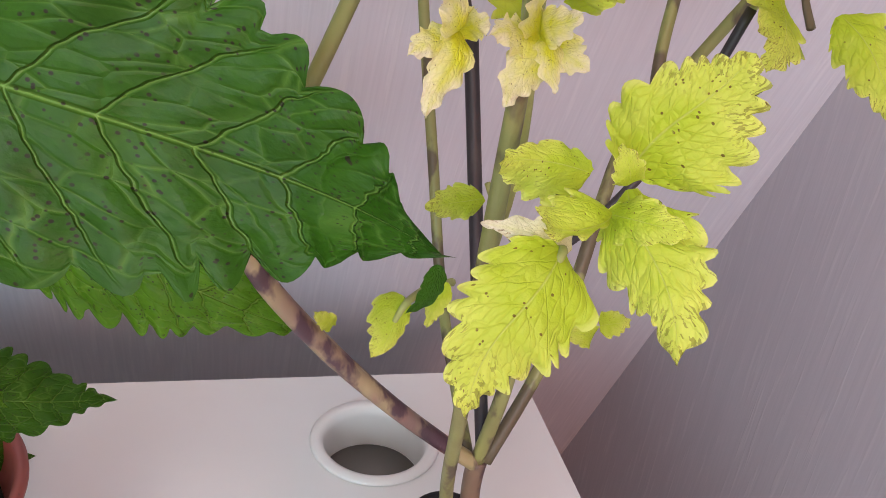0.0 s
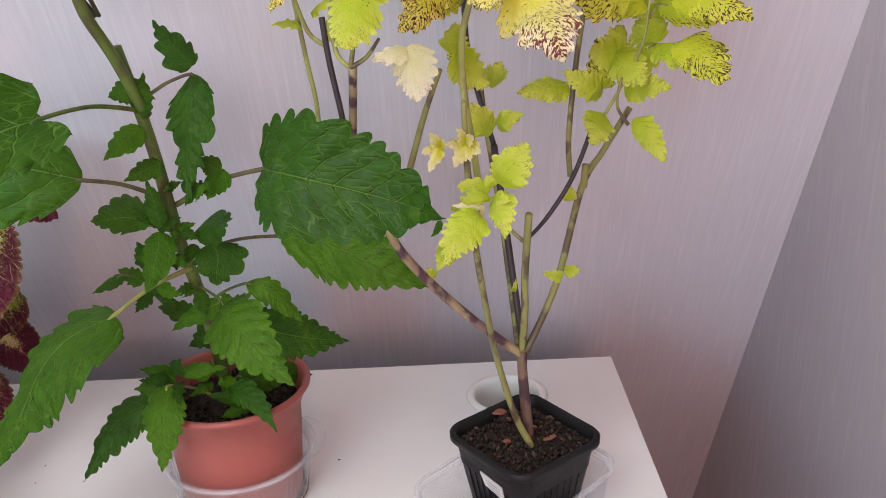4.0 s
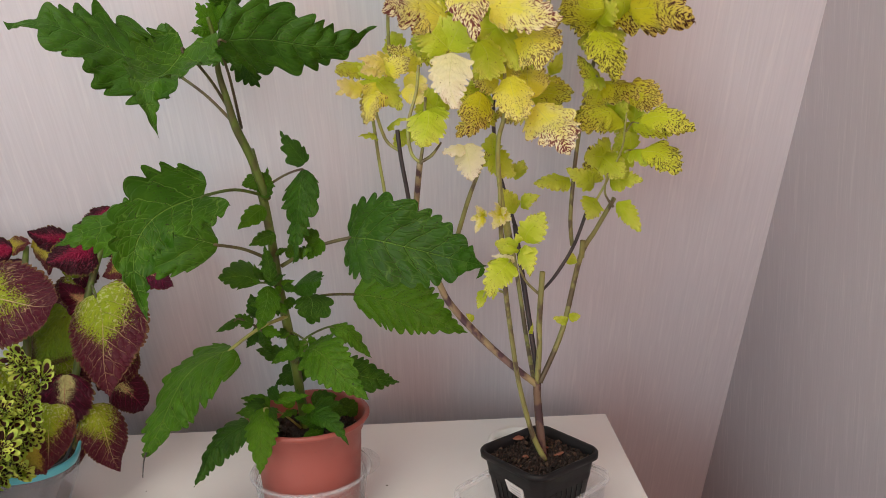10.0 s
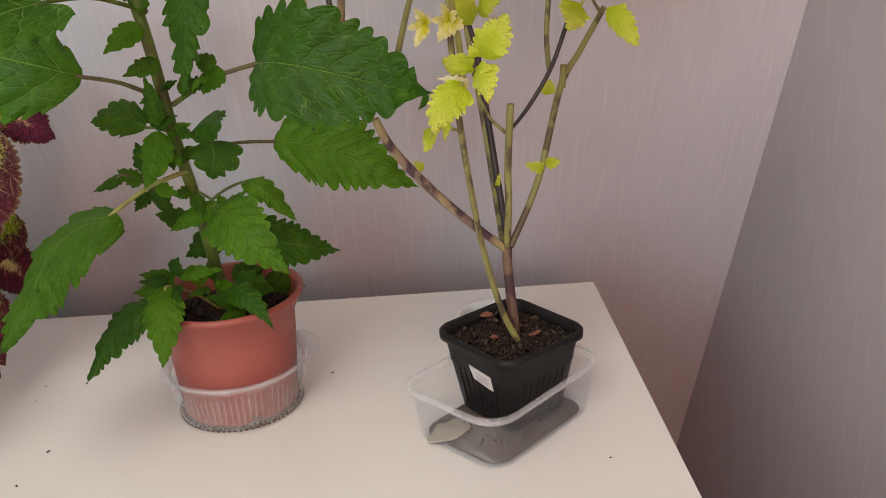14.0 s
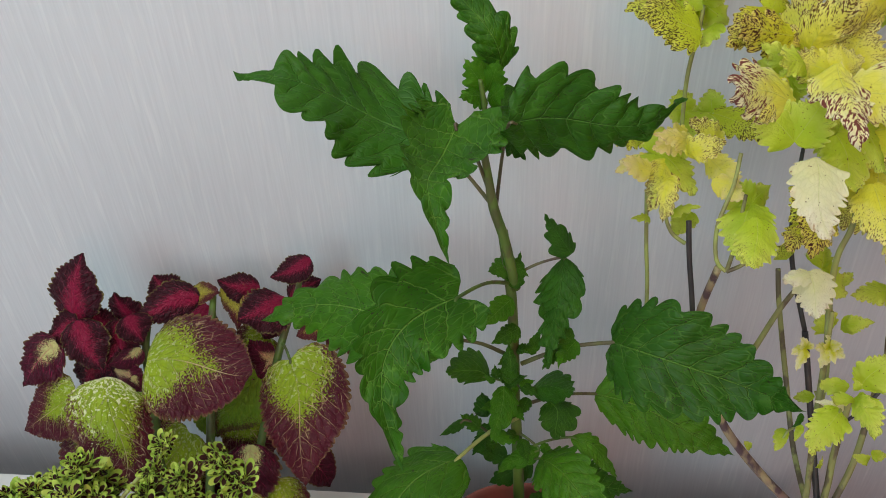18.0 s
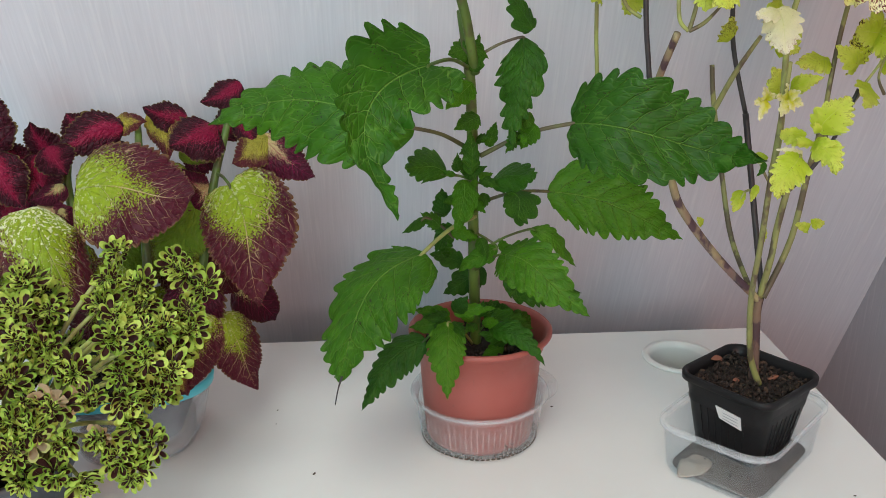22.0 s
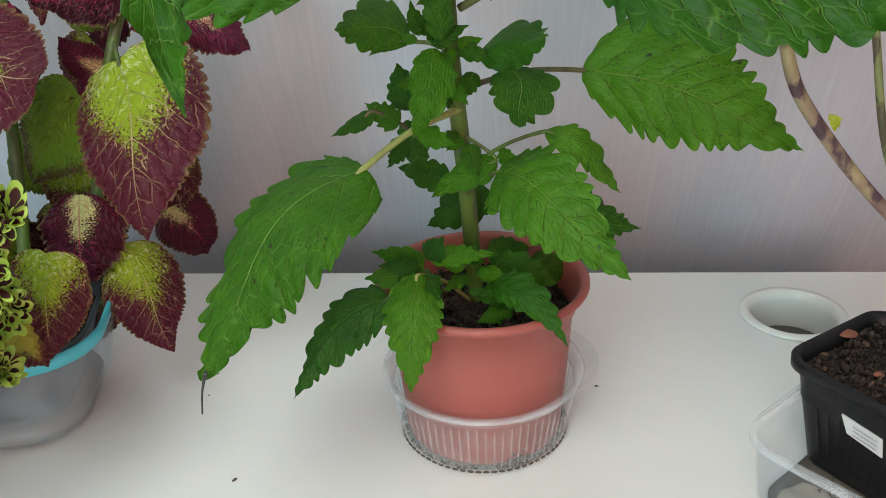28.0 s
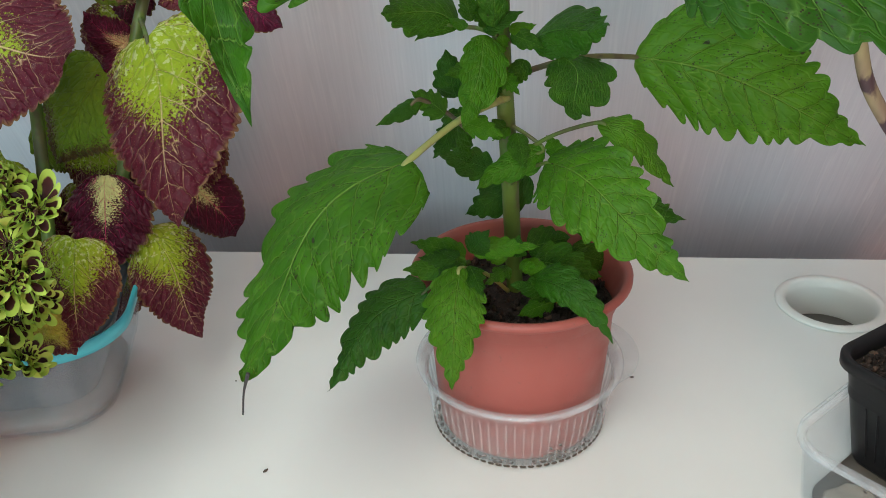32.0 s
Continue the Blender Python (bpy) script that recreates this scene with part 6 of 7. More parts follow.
leaf(yellow_plant, (-0.0330, -0.3141, 1.1355), (-0.0078, -0.3518, 1.1225), 0.0328, 0.6, 0.001, 0.25, "olive", "yellow", bow=0.104, halves=(0.0150, 0.0178), folds=(0.28, 0.26), turn_back=0.26, wave=(-0.004, 0.057))
leaf(yellow_plant, (-0.0434, -0.2948, 1.1590), (-0.0958, -0.3248, 1.1699), 0.0452, 7.4, 0.050, 0.25, "olive", "yellow", bow=-0.085, halves=(0.0243, 0.0209), folds=(0.72, 0.52), turn_back=0.19, wave=(0.042, -0.062))
leaf(yellow_plant, (-0.2026, -0.4069, 1.2296), (-0.1993, -0.4422, 1.1882), 0.0358, -3.3, 0.108, 0.25, "pale", "yellow", bow=-0.086, halves=(0.0176, 0.0182), folds=(0.18, 0.10), turn_back=0.12, wave=(0.013, 0.028))
leaf(yellow_plant, (-0.1341, -0.3656, 1.1835), (-0.1113, -0.4047, 1.1468), 0.0495, -4.7, 0.055, 0.25, "pink", "yellow", bow=0.041, halves=(0.0249, 0.0246), folds=(0.25, 0.14), turn_back=0.09, wave=(-0.078, 0.019))
leaf(yellow_plant, (-0.1550, -0.3717, 1.2076), (-0.1506, -0.4020, 1.1748), 0.0383, 1.8, 0.019, 0.25, "gold", "yellow", bow=0.002, halves=(0.0184, 0.0199), folds=(0.40, 0.38), turn_back=0.32, wave=(0.029, -0.009))
leaf(yellow_plant, (-0.1237, -0.2692, 1.1839), (-0.0931, -0.3013, 1.1885), 0.0348, 0.7, -0.044, 0.25, "olive", "yellow", bow=0.060, halves=(0.0159, 0.0189), folds=(0.31, 0.44), turn_back=0.44, wave=(0.019, 0.046))
leaf(yellow_plant, (-0.1775, -0.3621, 1.2367), (-0.1707, -0.3901, 1.2067), 0.0331, 6.5, -0.071, 0.25, "lime", "yellow", bow=0.037, halves=(0.0154, 0.0177), folds=(0.33, 0.50), turn_back=0.34, wave=(-0.011, 0.035))
leaf(yellow_plant, (-0.2220, -0.3668, 1.1834), (-0.2268, -0.3919, 1.1558), 0.0343, -0.1, -0.010, 0.25, "lime", "yellow", bow=0.018, halves=(0.0168, 0.0175), folds=(0.57, 0.38), turn_back=0.15, wave=(-0.016, 0.027))
leaf(yellow_plant, (-0.1770, -0.3515, 1.1951), (-0.1903, -0.3807, 1.1608), 0.0328, -0.7, 0.096, 0.25, "brown", "yellow", bow=0.029, halves=(0.0167, 0.0161), folds=(0.33, 0.50), turn_back=0.11, wave=(-0.028, 0.004))
leaf(yellow_plant, (-0.1936, -0.3940, 1.1570), (-0.1899, -0.4040, 1.1290), 0.0290, 13.8, 0.045, 0.25, "pale", "yellow", bow=0.029, halves=(0.0145, 0.0145), folds=(0.41, 0.28), turn_back=0.26, wave=(0.016, 0.002))
leaf(yellow_plant, (-0.1936, -0.3940, 1.1559), (-0.2126, -0.4060, 1.1529), 0.0150, 13.8, 0.045, 0.25, "pale", "yellow", folds=(0.5, 0.4), wave=(0.03, 0.02))
leaf(yellow_plant, (-0.2797, -0.2914, 1.1988), (-0.3011, -0.2990, 1.2072), 0.0216, 7.5, 0.031, 0.25, "orange", "yellow", bow=0.032, halves=(0.0104, 0.0112), folds=(0.29, 0.26), turn_back=0.38, wave=(-0.018, 0.001))
leaf(yellow_plant, (-0.2676, -0.3011, 1.1957), (-0.2750, -0.3300, 1.1698), 0.0191, 25.3, 0.086, 0.25, "gold", "yellow", bow=0.004, halves=(0.0091, 0.0100), folds=(0.33, 0.17), turn_back=0.17, wave=(0.066, -0.004))
leaf(yellow_plant, (-0.2437, -0.3261, 1.1973), (-0.2235, -0.3396, 1.1899), 0.0212, 6.5, 0.023, 0.25, "orange", "yellow", bow=0.072, halves=(0.0113, 0.0099), folds=(0.42, 0.48), turn_back=0.15, wave=(-0.008, 0.044))
leaf(yellow_plant, (-0.2552, -0.2977, 1.2099), (-0.2368, -0.3205, 1.2257), 0.0230, 2.2, 0.076, 0.25, "gold", "yellow", bow=0.017, halves=(0.0119, 0.0111), folds=(0.40, -0.00), turn_back=0.19, wave=(0.091, 0.028))
leaf(yellow_plant, (-0.1756, -0.2825, 1.3719), (-0.1955, -0.3020, 1.4025), 0.0282, 5.3, 0.072, 0.25, "olive", "yellow", bow=-0.074, halves=(0.0154, 0.0128), folds=(0.33, 0.37), turn_back=0.27, wave=(-0.018, -0.033))
leaf(yellow_plant, (-0.1491, -0.2964, 1.3830), (-0.1524, -0.3094, 1.4018), 0.0232, -4.2, 0.171, 0.25, "olive", "yellow", bow=0.009, halves=(0.0122, 0.0110), folds=(0.28, 0.50), turn_back=0.19, wave=(-0.005, -0.037))
leaf(yellow_plant, (-0.1027, -0.2642, 1.3869), (-0.1351, -0.2930, 1.3941), 0.0190, -21.6, 0.014, 0.25, "brown", "yellow", bow=-0.078, halves=(0.0087, 0.0103), folds=(0.18, 0.72), turn_back=0.29, wave=(0.117, -0.052))
leaf(yellow_plant, (-0.2583, -0.2660, 1.3092), (-0.2635, -0.2533, 1.2823), 0.0309, 0, 0.08, 0.45, "lime", "yellow")
leaf(yellow_plant, (-0.2583, -0.2660, 1.3092), (-0.2515, -0.2521, 1.3361), 0.0308, 0, 0.08, 0.45, "lime", "yellow")
leaf(yellow_plant, (-0.1105, -0.2660, 1.3751), (-0.0856, -0.2426, 1.3671), 0.0328, 0, 0.08, 0.45, "lime", "yellow")
leaf(yellow_plant, (-0.1105, -0.2660, 1.3751), (-0.1068, -0.2631, 1.4045), 0.0323, 0, 0.08, 0.45, "lime", "yellow")
leaf(yellow_plant, (-0.1890, -0.2660, 1.3732), (-0.1648, -0.2608, 1.3735), 0.0225, 0, 0.08, 0.45, "olive", "yellow")
leaf(yellow_plant, (-0.1890, -0.2660, 1.3732), (-0.2100, -0.2506, 1.4014), 0.0226, 0, 0.08, 0.45, "olive", "yellow")
leaf(yellow_plant, (-0.2008, -0.2500, 1.3751), (-0.2347, -0.2700, 1.3500), 0.0236, 0, 0.08, 0.45, "olive", "yellow")
leaf(yellow_plant, (-0.1618, -0.2560, 1.3628), (-0.1584, -0.2526, 1.3415), 0.0249, 0, 0.08, 0.45, "lime", "yellow")
leaf(yellow_plant, (-0.1618, -0.2560, 1.3628), (-0.1398, -0.2433, 1.3685), 0.0250, 0, 0.08, 0.45, "lime", "yellow")
leaf(yellow_plant, (-0.1631, -0.2660, 1.3761), (-0.1847, -0.2679, 1.3728), 0.0293, 0, 0.08, 0.45, "lime", "yellow")
leaf(yellow_plant, (-0.1631, -0.2660, 1.3761), (-0.1449, -0.2532, 1.3674), 0.0296, 0, 0.08, 0.45, "lime", "yellow")
leaf(yellow_plant, (-0.2003, -0.3360, 1.2699), (-0.1973, -0.3184, 1.2483), 0.0195, 0, 0.08, 0.45, "lime", "yellow")
leaf(yellow_plant, (-0.2003, -0.3360, 1.2699), (-0.1807, -0.3400, 1.2700), 0.0192, 0, 0.08, 0.45, "lime", "yellow")
leaf(yellow_plant, (-0.1062, -0.2460, 1.3696), (-0.1112, -0.2230, 1.3899), 0.0233, 0, 0.08, 0.45, "olive", "yellow")
leaf(yellow_plant, (-0.1062, -0.2460, 1.3696), (-0.1077, -0.2435, 1.3535), 0.0232, 0, 0.08, 0.45, "olive", "yellow")
leaf(yellow_plant, (-0.1206, -0.2560, 1.3754), (-0.1371, -0.2353, 1.3891), 0.0300, 0, 0.08, 0.45, "lime", "yellow")
leaf(yellow_plant, (-0.1206, -0.2560, 1.3754), (-0.1118, -0.2527, 1.3593), 0.0298, 0, 0.08, 0.45, "lime", "yellow")
leaf(yellow_plant, (-0.1028, -0.2300, 1.3083), (-0.0628, -0.2500, 1.2922), 0.0304, 0, 0.08, 0.45, "lime", "yellow")
leaf(yellow_plant, (-0.1022, -0.2260, 1.3084), (-0.1151, -0.2246, 1.3289), 0.0218, 0, 0.08, 0.45, "lime", "yellow")
leaf(yellow_plant, (-0.1022, -0.2260, 1.3084), (-0.1182, -0.2111, 1.3015), 0.0220, 0, 0.08, 0.45, "lime", "yellow")
leaf(yellow_plant, (-0.0605, -0.2660, 1.2539), (-0.0790, -0.2405, 1.2545), 0.0275, 0, 0.08, 0.45, "lime", "yellow")
leaf(yellow_plant, (-0.0605, -0.2660, 1.2539), (-0.0504, -0.2585, 1.2364), 0.0273, 0, 0.08, 0.45, "lime", "yellow")
leaf(yellow_plant, (-0.0593, -0.2660, 1.1953), (-0.0802, -0.2598, 1.2212), 0.0295, 0, 0.08, 0.45, "olive", "yellow")
leaf(yellow_plant, (-0.0593, -0.2660, 1.1953), (-0.0721, -0.2604, 1.1596), 0.0296, 0, 0.08, 0.45, "olive", "yellow")
leaf(yellow_plant, (-0.0589, -0.2700, 1.2001), (-0.0796, -0.2900, 1.1879), 0.0240, 0, 0.08, 0.45, "lime", "yellow")
leaf(yellow_plant, (-0.0500, -0.2660, 1.1624), (-0.0299, -0.2511, 1.1516), 0.0279, 0, 0.08, 0.45, "lime", "yellow")
leaf(yellow_plant, (-0.0500, -0.2660, 1.1624), (-0.0296, -0.2439, 1.1805), 0.0279, 0, 0.08, 0.45, "lime", "yellow")
leaf(yellow_plant, (-0.0475, -0.2600, 1.1724), (-0.0421, -0.2800, 1.1915), 0.0214, 0, 0.08, 0.45, "lime", "yellow")
leaf(yellow_plant, (-0.0498, -0.2800, 1.1645), (-0.0424, -0.3000, 1.1789), 0.0196, 0, 0.08, 0.45, "lime", "yellow")
leaf(yellow_plant, (-0.0591, -0.2760, 1.1275), (-0.0506, -0.2556, 1.1432), 0.0247, 0, 0.08, 0.45, "lime", "yellow")
leaf(yellow_plant, (-0.0591, -0.2760, 1.1275), (-0.0765, -0.2710, 1.1289), 0.0245, 0, 0.08, 0.45, "lime", "yellow")
leaf(yellow_plant, (-0.0631, -0.2500, 1.0990), (-0.0712, -0.2700, 1.1383), 0.0219, 0, 0.08, 0.45, "olive", "yellow")
leaf(yellow_plant, (-0.0881, -0.2600, 1.1047), (-0.1263, -0.2800, 1.1049), 0.0246, 0, 0.08, 0.45, "lime", "yellow")
leaf(yellow_plant, (-0.0651, -0.2600, 1.0979), (-0.0951, -0.2800, 1.1186), 0.0232, 0, 0.08, 0.45, "lime", "yellow")
leaf(yellow_plant, (-0.0704, -0.2900, 1.0916), (-0.0805, -0.3100, 1.0748), 0.0259, 0, 0.08, 0.45, "lime", "yellow")
leaf(yellow_plant, (-0.0517, -0.2700, 1.1028), (-0.0249, -0.2900, 1.1059), 0.0230, 0, 0.08, 0.45, "lime", "yellow")
leaf(yellow_plant, (-0.0486, -0.2900, 1.0871), (-0.0316, -0.3100, 1.0616), 0.0216, 0, 0.08, 0.45, "lime", "yellow")
leaf(yellow_plant, (-0.1196, -0.2500, 1.1898), (-0.0851, -0.2700, 1.1882), 0.0332, 0, 0.08, 0.45, "olive", "yellow")
leaf(yellow_plant, (-0.1191, -0.2460, 1.1893), (-0.1243, -0.2352, 1.2096), 0.0240, 0, 0.08, 0.45, "lime", "yellow")
leaf(yellow_plant, (-0.1191, -0.2460, 1.1893), (-0.1290, -0.2464, 1.1767), 0.0239, 0, 0.08, 0.45, "lime", "yellow")
leaf(yellow_plant, (-0.1025, -0.2400, 1.2027), (-0.0947, -0.2600, 1.2243), 0.0174, 0, 0.08, 0.45, "lime", "yellow")
leaf(yellow_plant, (-0.1757, -0.3360, 1.1740), (-0.1606, -0.3285, 1.1742), 0.0216, 0, 0.08, 0.45, "olive", "yellow")
leaf(yellow_plant, (-0.1757, -0.3360, 1.1740), (-0.1809, -0.3234, 1.1904), 0.0216, 0, 0.08, 0.45, "olive", "yellow")
leaf(yellow_plant, (-0.2744, -0.2660, 1.2065), (-0.2703, -0.2585, 1.2253), 0.0252, 0, 0.08, 0.45, "lime", "yellow")
leaf(yellow_plant, (-0.2744, -0.2660, 1.2065), (-0.2984, -0.2573, 1.1947), 0.0253, 0, 0.08, 0.45, "lime", "yellow")
leaf(yellow_plant, (-0.2820, -0.2300, 1.2183), (-0.3066, -0.2500, 1.2123), 0.0292, 0, 0.08, 0.45, "olive", "yellow")
leaf(yellow_plant, (-0.2251, -0.2200, 1.2315), (-0.1906, -0.2400, 1.2131), 0.0325, 0, 0.08, 0.45, "olive", "yellow")
leaf(yellow_plant, (-0.2251, -0.2160, 1.2312), (-0.2270, -0.2110, 1.2496), 0.0234, 0, 0.08, 0.45, "lime", "yellow")
leaf(yellow_plant, (-0.2251, -0.2160, 1.2312), (-0.2470, -0.1928, 1.2276), 0.0236, 0, 0.08, 0.45, "lime", "yellow")
leaf(yellow_plant, (-0.2482, -0.2300, 1.2333), (-0.2246, -0.2500, 1.2156), 0.0321, 0, 0.08, 0.45, "lime", "yellow")
leaf(yellow_plant, (-0.2483, -0.2260, 1.2330), (-0.2524, -0.2159, 1.2486), 0.0232, 0, 0.08, 0.45, "lime", "yellow")
leaf(yellow_plant, (-0.2483, -0.2260, 1.2330), (-0.2622, -0.2292, 1.2326), 0.0230, 0, 0.08, 0.45, "lime", "yellow")
leaf(yellow_plant, (-0.2702, -0.2350, 1.1482), (-0.2874, -0.2550, 1.1537), 0.0103, 0, 0.08, 0.45, "lime", "yellow")
leaf(yellow_plant, (-0.2600, -0.2600, 1.1607), (-0.2402, -0.2800, 1.1702), 0.0142, 0, 0.08, 0.45, "lime", "yellow")
leaf(yellow_plant, (-0.2383, -0.2300, 1.1548), (-0.2543, -0.2500, 1.1402), 0.0222, 0, 0.08, 0.45, "lime", "yellow")
leaf(yellow_plant, (-0.1773, -0.3360, 1.2380), (-0.1688, -0.3118, 1.2514), 0.0206, 0, 0.08, 0.45, "lime", "yellow")
leaf(yellow_plant, (-0.1773, -0.3360, 1.2380), (-0.1902, -0.3292, 1.2381), 0.0204, 0, 0.08, 0.45, "lime", "yellow")
leaf(yellow_plant, (-0.2379, -0.2700, 1.3006), (-0.2510, -0.2900, 1.2843), 0.0179, 0, 0.08, 0.45, "lime", "yellow")
leaf(yellow_plant, (-0.1481, -0.2400, 1.2888), (-0.1206, -0.2600, 1.2790), 0.0286, 0, 0.08, 0.45, "olive", "yellow")
leaf(yellow_plant, (-0.1344, -0.2360, 1.2801), (-0.1352, -0.2367, 1.2606), 0.0258, 0, 0.08, 0.45, "lime", "yellow")
leaf(yellow_plant, (-0.1344, -0.2360, 1.2801), (-0.1209, -0.2387, 1.2915), 0.0257, 0, 0.08, 0.45, "lime", "yellow")
leaf(yellow_plant, (-0.1439, -0.2900, 1.1119), (-0.1374, -0.3100, 1.1325), 0.0223, 0, 0.08, 0.45, "lime", "yellow")
leaf(yellow_plant, (-0.1408, -0.3100, 1.0901), (-0.1254, -0.3300, 1.1026), 0.0168, 0, 0.08, 0.45, "lime", "yellow")
leaf(yellow_plant, (-0.1453, -0.3000, 1.0823), (-0.1601, -0.3200, 1.1092), 0.0241, 0, 0.08, 0.45, "lime", "yellow")
leaf(yellow_plant, (-0.1588, -0.2200, 1.1147), (-0.1635, -0.2400, 1.1379), 0.0226, 0, 0.08, 0.45, "olive", "yellow")
leaf(yellow_plant, (-0.1577, -0.3752, 1.0564), (-0.1770, -0.3896, 1.0285), 0.0273, -1.5, 0.133, 0.25, "lime", "yellow", (-0.1618, -0.3550, 1.0343), "lime", 0.0010, bow=-0.101, halves=(0.0131, 0.0142), folds=(0.39, 0.09), turn_back=0.27, wave=(0.027, 0.023))
leaf(yellow_plant, (-0.1455, -0.3718, 1.0677), (-0.1447, -0.4032, 1.0487), 0.0236, 7.7, 0.142, 0.25, "lime", "yellow", bow=-0.027, halves=(0.0114, 0.0122), folds=(0.92, -0.11), turn_back=-0.04, wave=(-0.028, -0.022))
leaf(yellow_plant, (-0.1448, -0.3697, 1.0710), (-0.1289, -0.3759, 1.0971), 0.0288, -22.2, 0.068, 0.25, "lime", "yellow", bow=0.012, halves=(0.0172, 0.0116), folds=(-0.01, 0.04), turn_back=0.05, wave=(0.034, 0.020))
leaf(yellow_plant, (-0.1495, -0.3628, 1.0673), (-0.1700, -0.3650, 1.0696), 0.0161, -5.6, -0.041, 0.25, "lime", "yellow", bow=-0.068, halves=(0.0053, 0.0108), folds=(0.44, 0.47), turn_back=0.20, wave=(0.029, 0.004))
leaf(yellow_plant, (-0.1502, -0.3775, 1.0652), (-0.1693, -0.3912, 1.0701), 0.0143, -37.2, 0.058, 0.25, "lime", "yellow", bow=0.053, halves=(0.0102, 0.0041), folds=(1.33, 0.39), turn_back=0.10, wave=(0.031, -0.036))
leaf(yellow_plant, (-0.1500, -0.3800, 1.0723), (-0.1530, -0.3800, 1.0805), 0.0071, 0, 0.08, 0.35, "lime", "yellow")
leaf(yellow_plant, (-0.1495, -0.3750, 1.0640), (-0.1399, -0.3900, 1.0672), 0.0115, 0, 0.08, 0.35, "lime", "yellow")
leaf(yellow_plant, (-0.1574, -0.3227, 1.0424), (-0.1737, -0.3302, 1.0427), 0.0106, -3.1, -0.025, 0.25, "lime", "yellow", bow=-0.010, halves=(0.0055, 0.0051), folds=(0.44, 0.33), turn_back=0.21, wave=(0.014, 0.007))
leaf(yellow_plant, (-0.1535, -0.3700, 1.0539), (-0.1734, -0.3700, 1.0593), 0.0078, 0, 0.08, 0.35, "pale", "yellow")
leaf(yellow_plant, (-0.1759, -0.3314, 1.0176), (-0.1843, -0.3337, 1.0025), 0.0123, 8.4, 0.016, 0.25, "lime", "yellow", (-0.1586, -0.3100, 1.0105), "lime", 0.0010, bow=0.040, halves=(0.0083, 0.0040), folds=(0.42, 0.47), turn_back=0.34, wave=(0.009, -0.033))
leaf(yellow_plant, (-0.1663, -0.3300, 1.0224), (-0.1698, -0.3300, 1.0090), 0.0066, 0, 0.08, 0.35, "lime", "yellow")
leaf(yellow_plant, (-0.1625, -0.3550, 1.0924), (-0.1751, -0.3640, 1.0941), 0.0100, 12, 0.02, 0.3, "blossom", "yellow", folds=(0.15, 0.35), wave=(-0.03, 0.02))
leaf(yellow_plant, (-0.1625, -0.3550, 1.0924), (-0.1709, -0.3660, 1.0813), 0.0112, -12, 0.1, 0.3, "blossom", "yellow", folds=(0.25, 0.25), wave=(0.04, 0.02))
leaf(yellow_plant, (-0.1625, -0.3550, 1.0924), (-0.1546, -0.3640, 1.0886), 0.0097, 12, 0.02, 0.3, "blossom", "yellow", folds=(0.35, 0.15), wave=(-0.03, 0.02))
leaf(yellow_plant, (-0.1625, -0.3550, 1.0924), (-0.1591, -0.3660, 1.0995), 0.0089, -12, 0.1, 0.3, "blossom", "yellow", folds=(0.15, 0.35), wave=(0.04, 0.02))
leaf(yellow_plant, (-0.1625, -0.3550, 1.0924), (-0.1687, -0.3640, 1.1043), 0.0083, 12, 0.02, 0.3, "blossom", "yellow", folds=(0.25, 0.25), wave=(-0.03, 0.02))
leaf(yellow_plant, (-0.1625, -0.3550, 1.0924), (-0.1613, -0.3660, 1.0846), 0.0075, -12, 0.1, 0.3, "blossom", "yellow", folds=(0.35, 0.15), wave=(0.04, 0.02))
leaf(yellow_plant, (-0.1785, -0.3550, 1.0921), (-0.1897, -0.3640, 1.0895), 0.0088, 12, 0.02, 0.3, "blossom", "yellow", folds=(0.15, 0.35), wave=(-0.03, 0.02))
leaf(yellow_plant, (-0.1785, -0.3550, 1.0921), (-0.1857, -0.3660, 1.0785), 0.0089, -12, 0.1, 0.3, "blossom", "yellow", folds=(0.25, 0.25), wave=(0.04, 0.02))
leaf(yellow_plant, (-0.1785, -0.3550, 1.0921), (-0.1756, -0.3640, 1.0973), 0.0077, 12, 0.02, 0.3, "blossom", "yellow", folds=(0.35, 0.15), wave=(-0.03, 0.02))
leaf(yellow_plant, (-0.1785, -0.3550, 1.0921), (-0.1853, -0.3660, 1.1025), 0.0081, -12, 0.1, 0.3, "blossom", "yellow", folds=(0.15, 0.35), wave=(0.04, 0.02))
leaf(yellow_plant, (-0.0934, -0.2750, 0.9683), (-0.1084, -0.2800, 0.9742), 0.0096, 0, 0.06, 0.25, "lime", "yellow")
leaf(yellow_plant, (-0.0920, -0.2750, 0.9719), (-0.0806, -0.2750, 0.9739), 0.0105, 0, 0.06, 0.25, "lime", "yellow")
leaf(yellow_plant, (-0.0885, -0.2650, 1.0225), (-0.0878, -0.2700, 1.0351), 0.0120, 0, 0.06, 0.25, "lime", "yellow")
leaf(yellow_plant, (-0.1851, -0.2750, 0.9737), (-0.1921, -0.2800, 0.9822), 0.0069, 0, 0.06, 0.25, "lime", "yellow")
leaf(yellow_plant, (-0.1293, -0.2650, 0.9537), (-0.1266, -0.2680, 0.9660), 0.0044, 0, 0.06, 0.25, "lime", "yellow")


# ---- red coleus ----
RX, RY = -0.680, -0.208


def red_pot():
    p = thing("potted_red_coleus", (RX, RY, 0.752), "burgundy and lime coleus with broad leaves in a dark inner pot", "potted plant")
    prof = ((0.030, 0.7700, 0.02), (0.040, 0.7705, 0.025), (0.060, 0.824, 0.034), (0.062, 0.826, 0.034), (0.060, 0.828, 0.034), (0.057, 0.815, 0.03))
    part("pot", loft([rounded(RX, RY, z, h, h, r, 12, 10) for h, z, r in prof], (True, False)), GREYPOT, p)
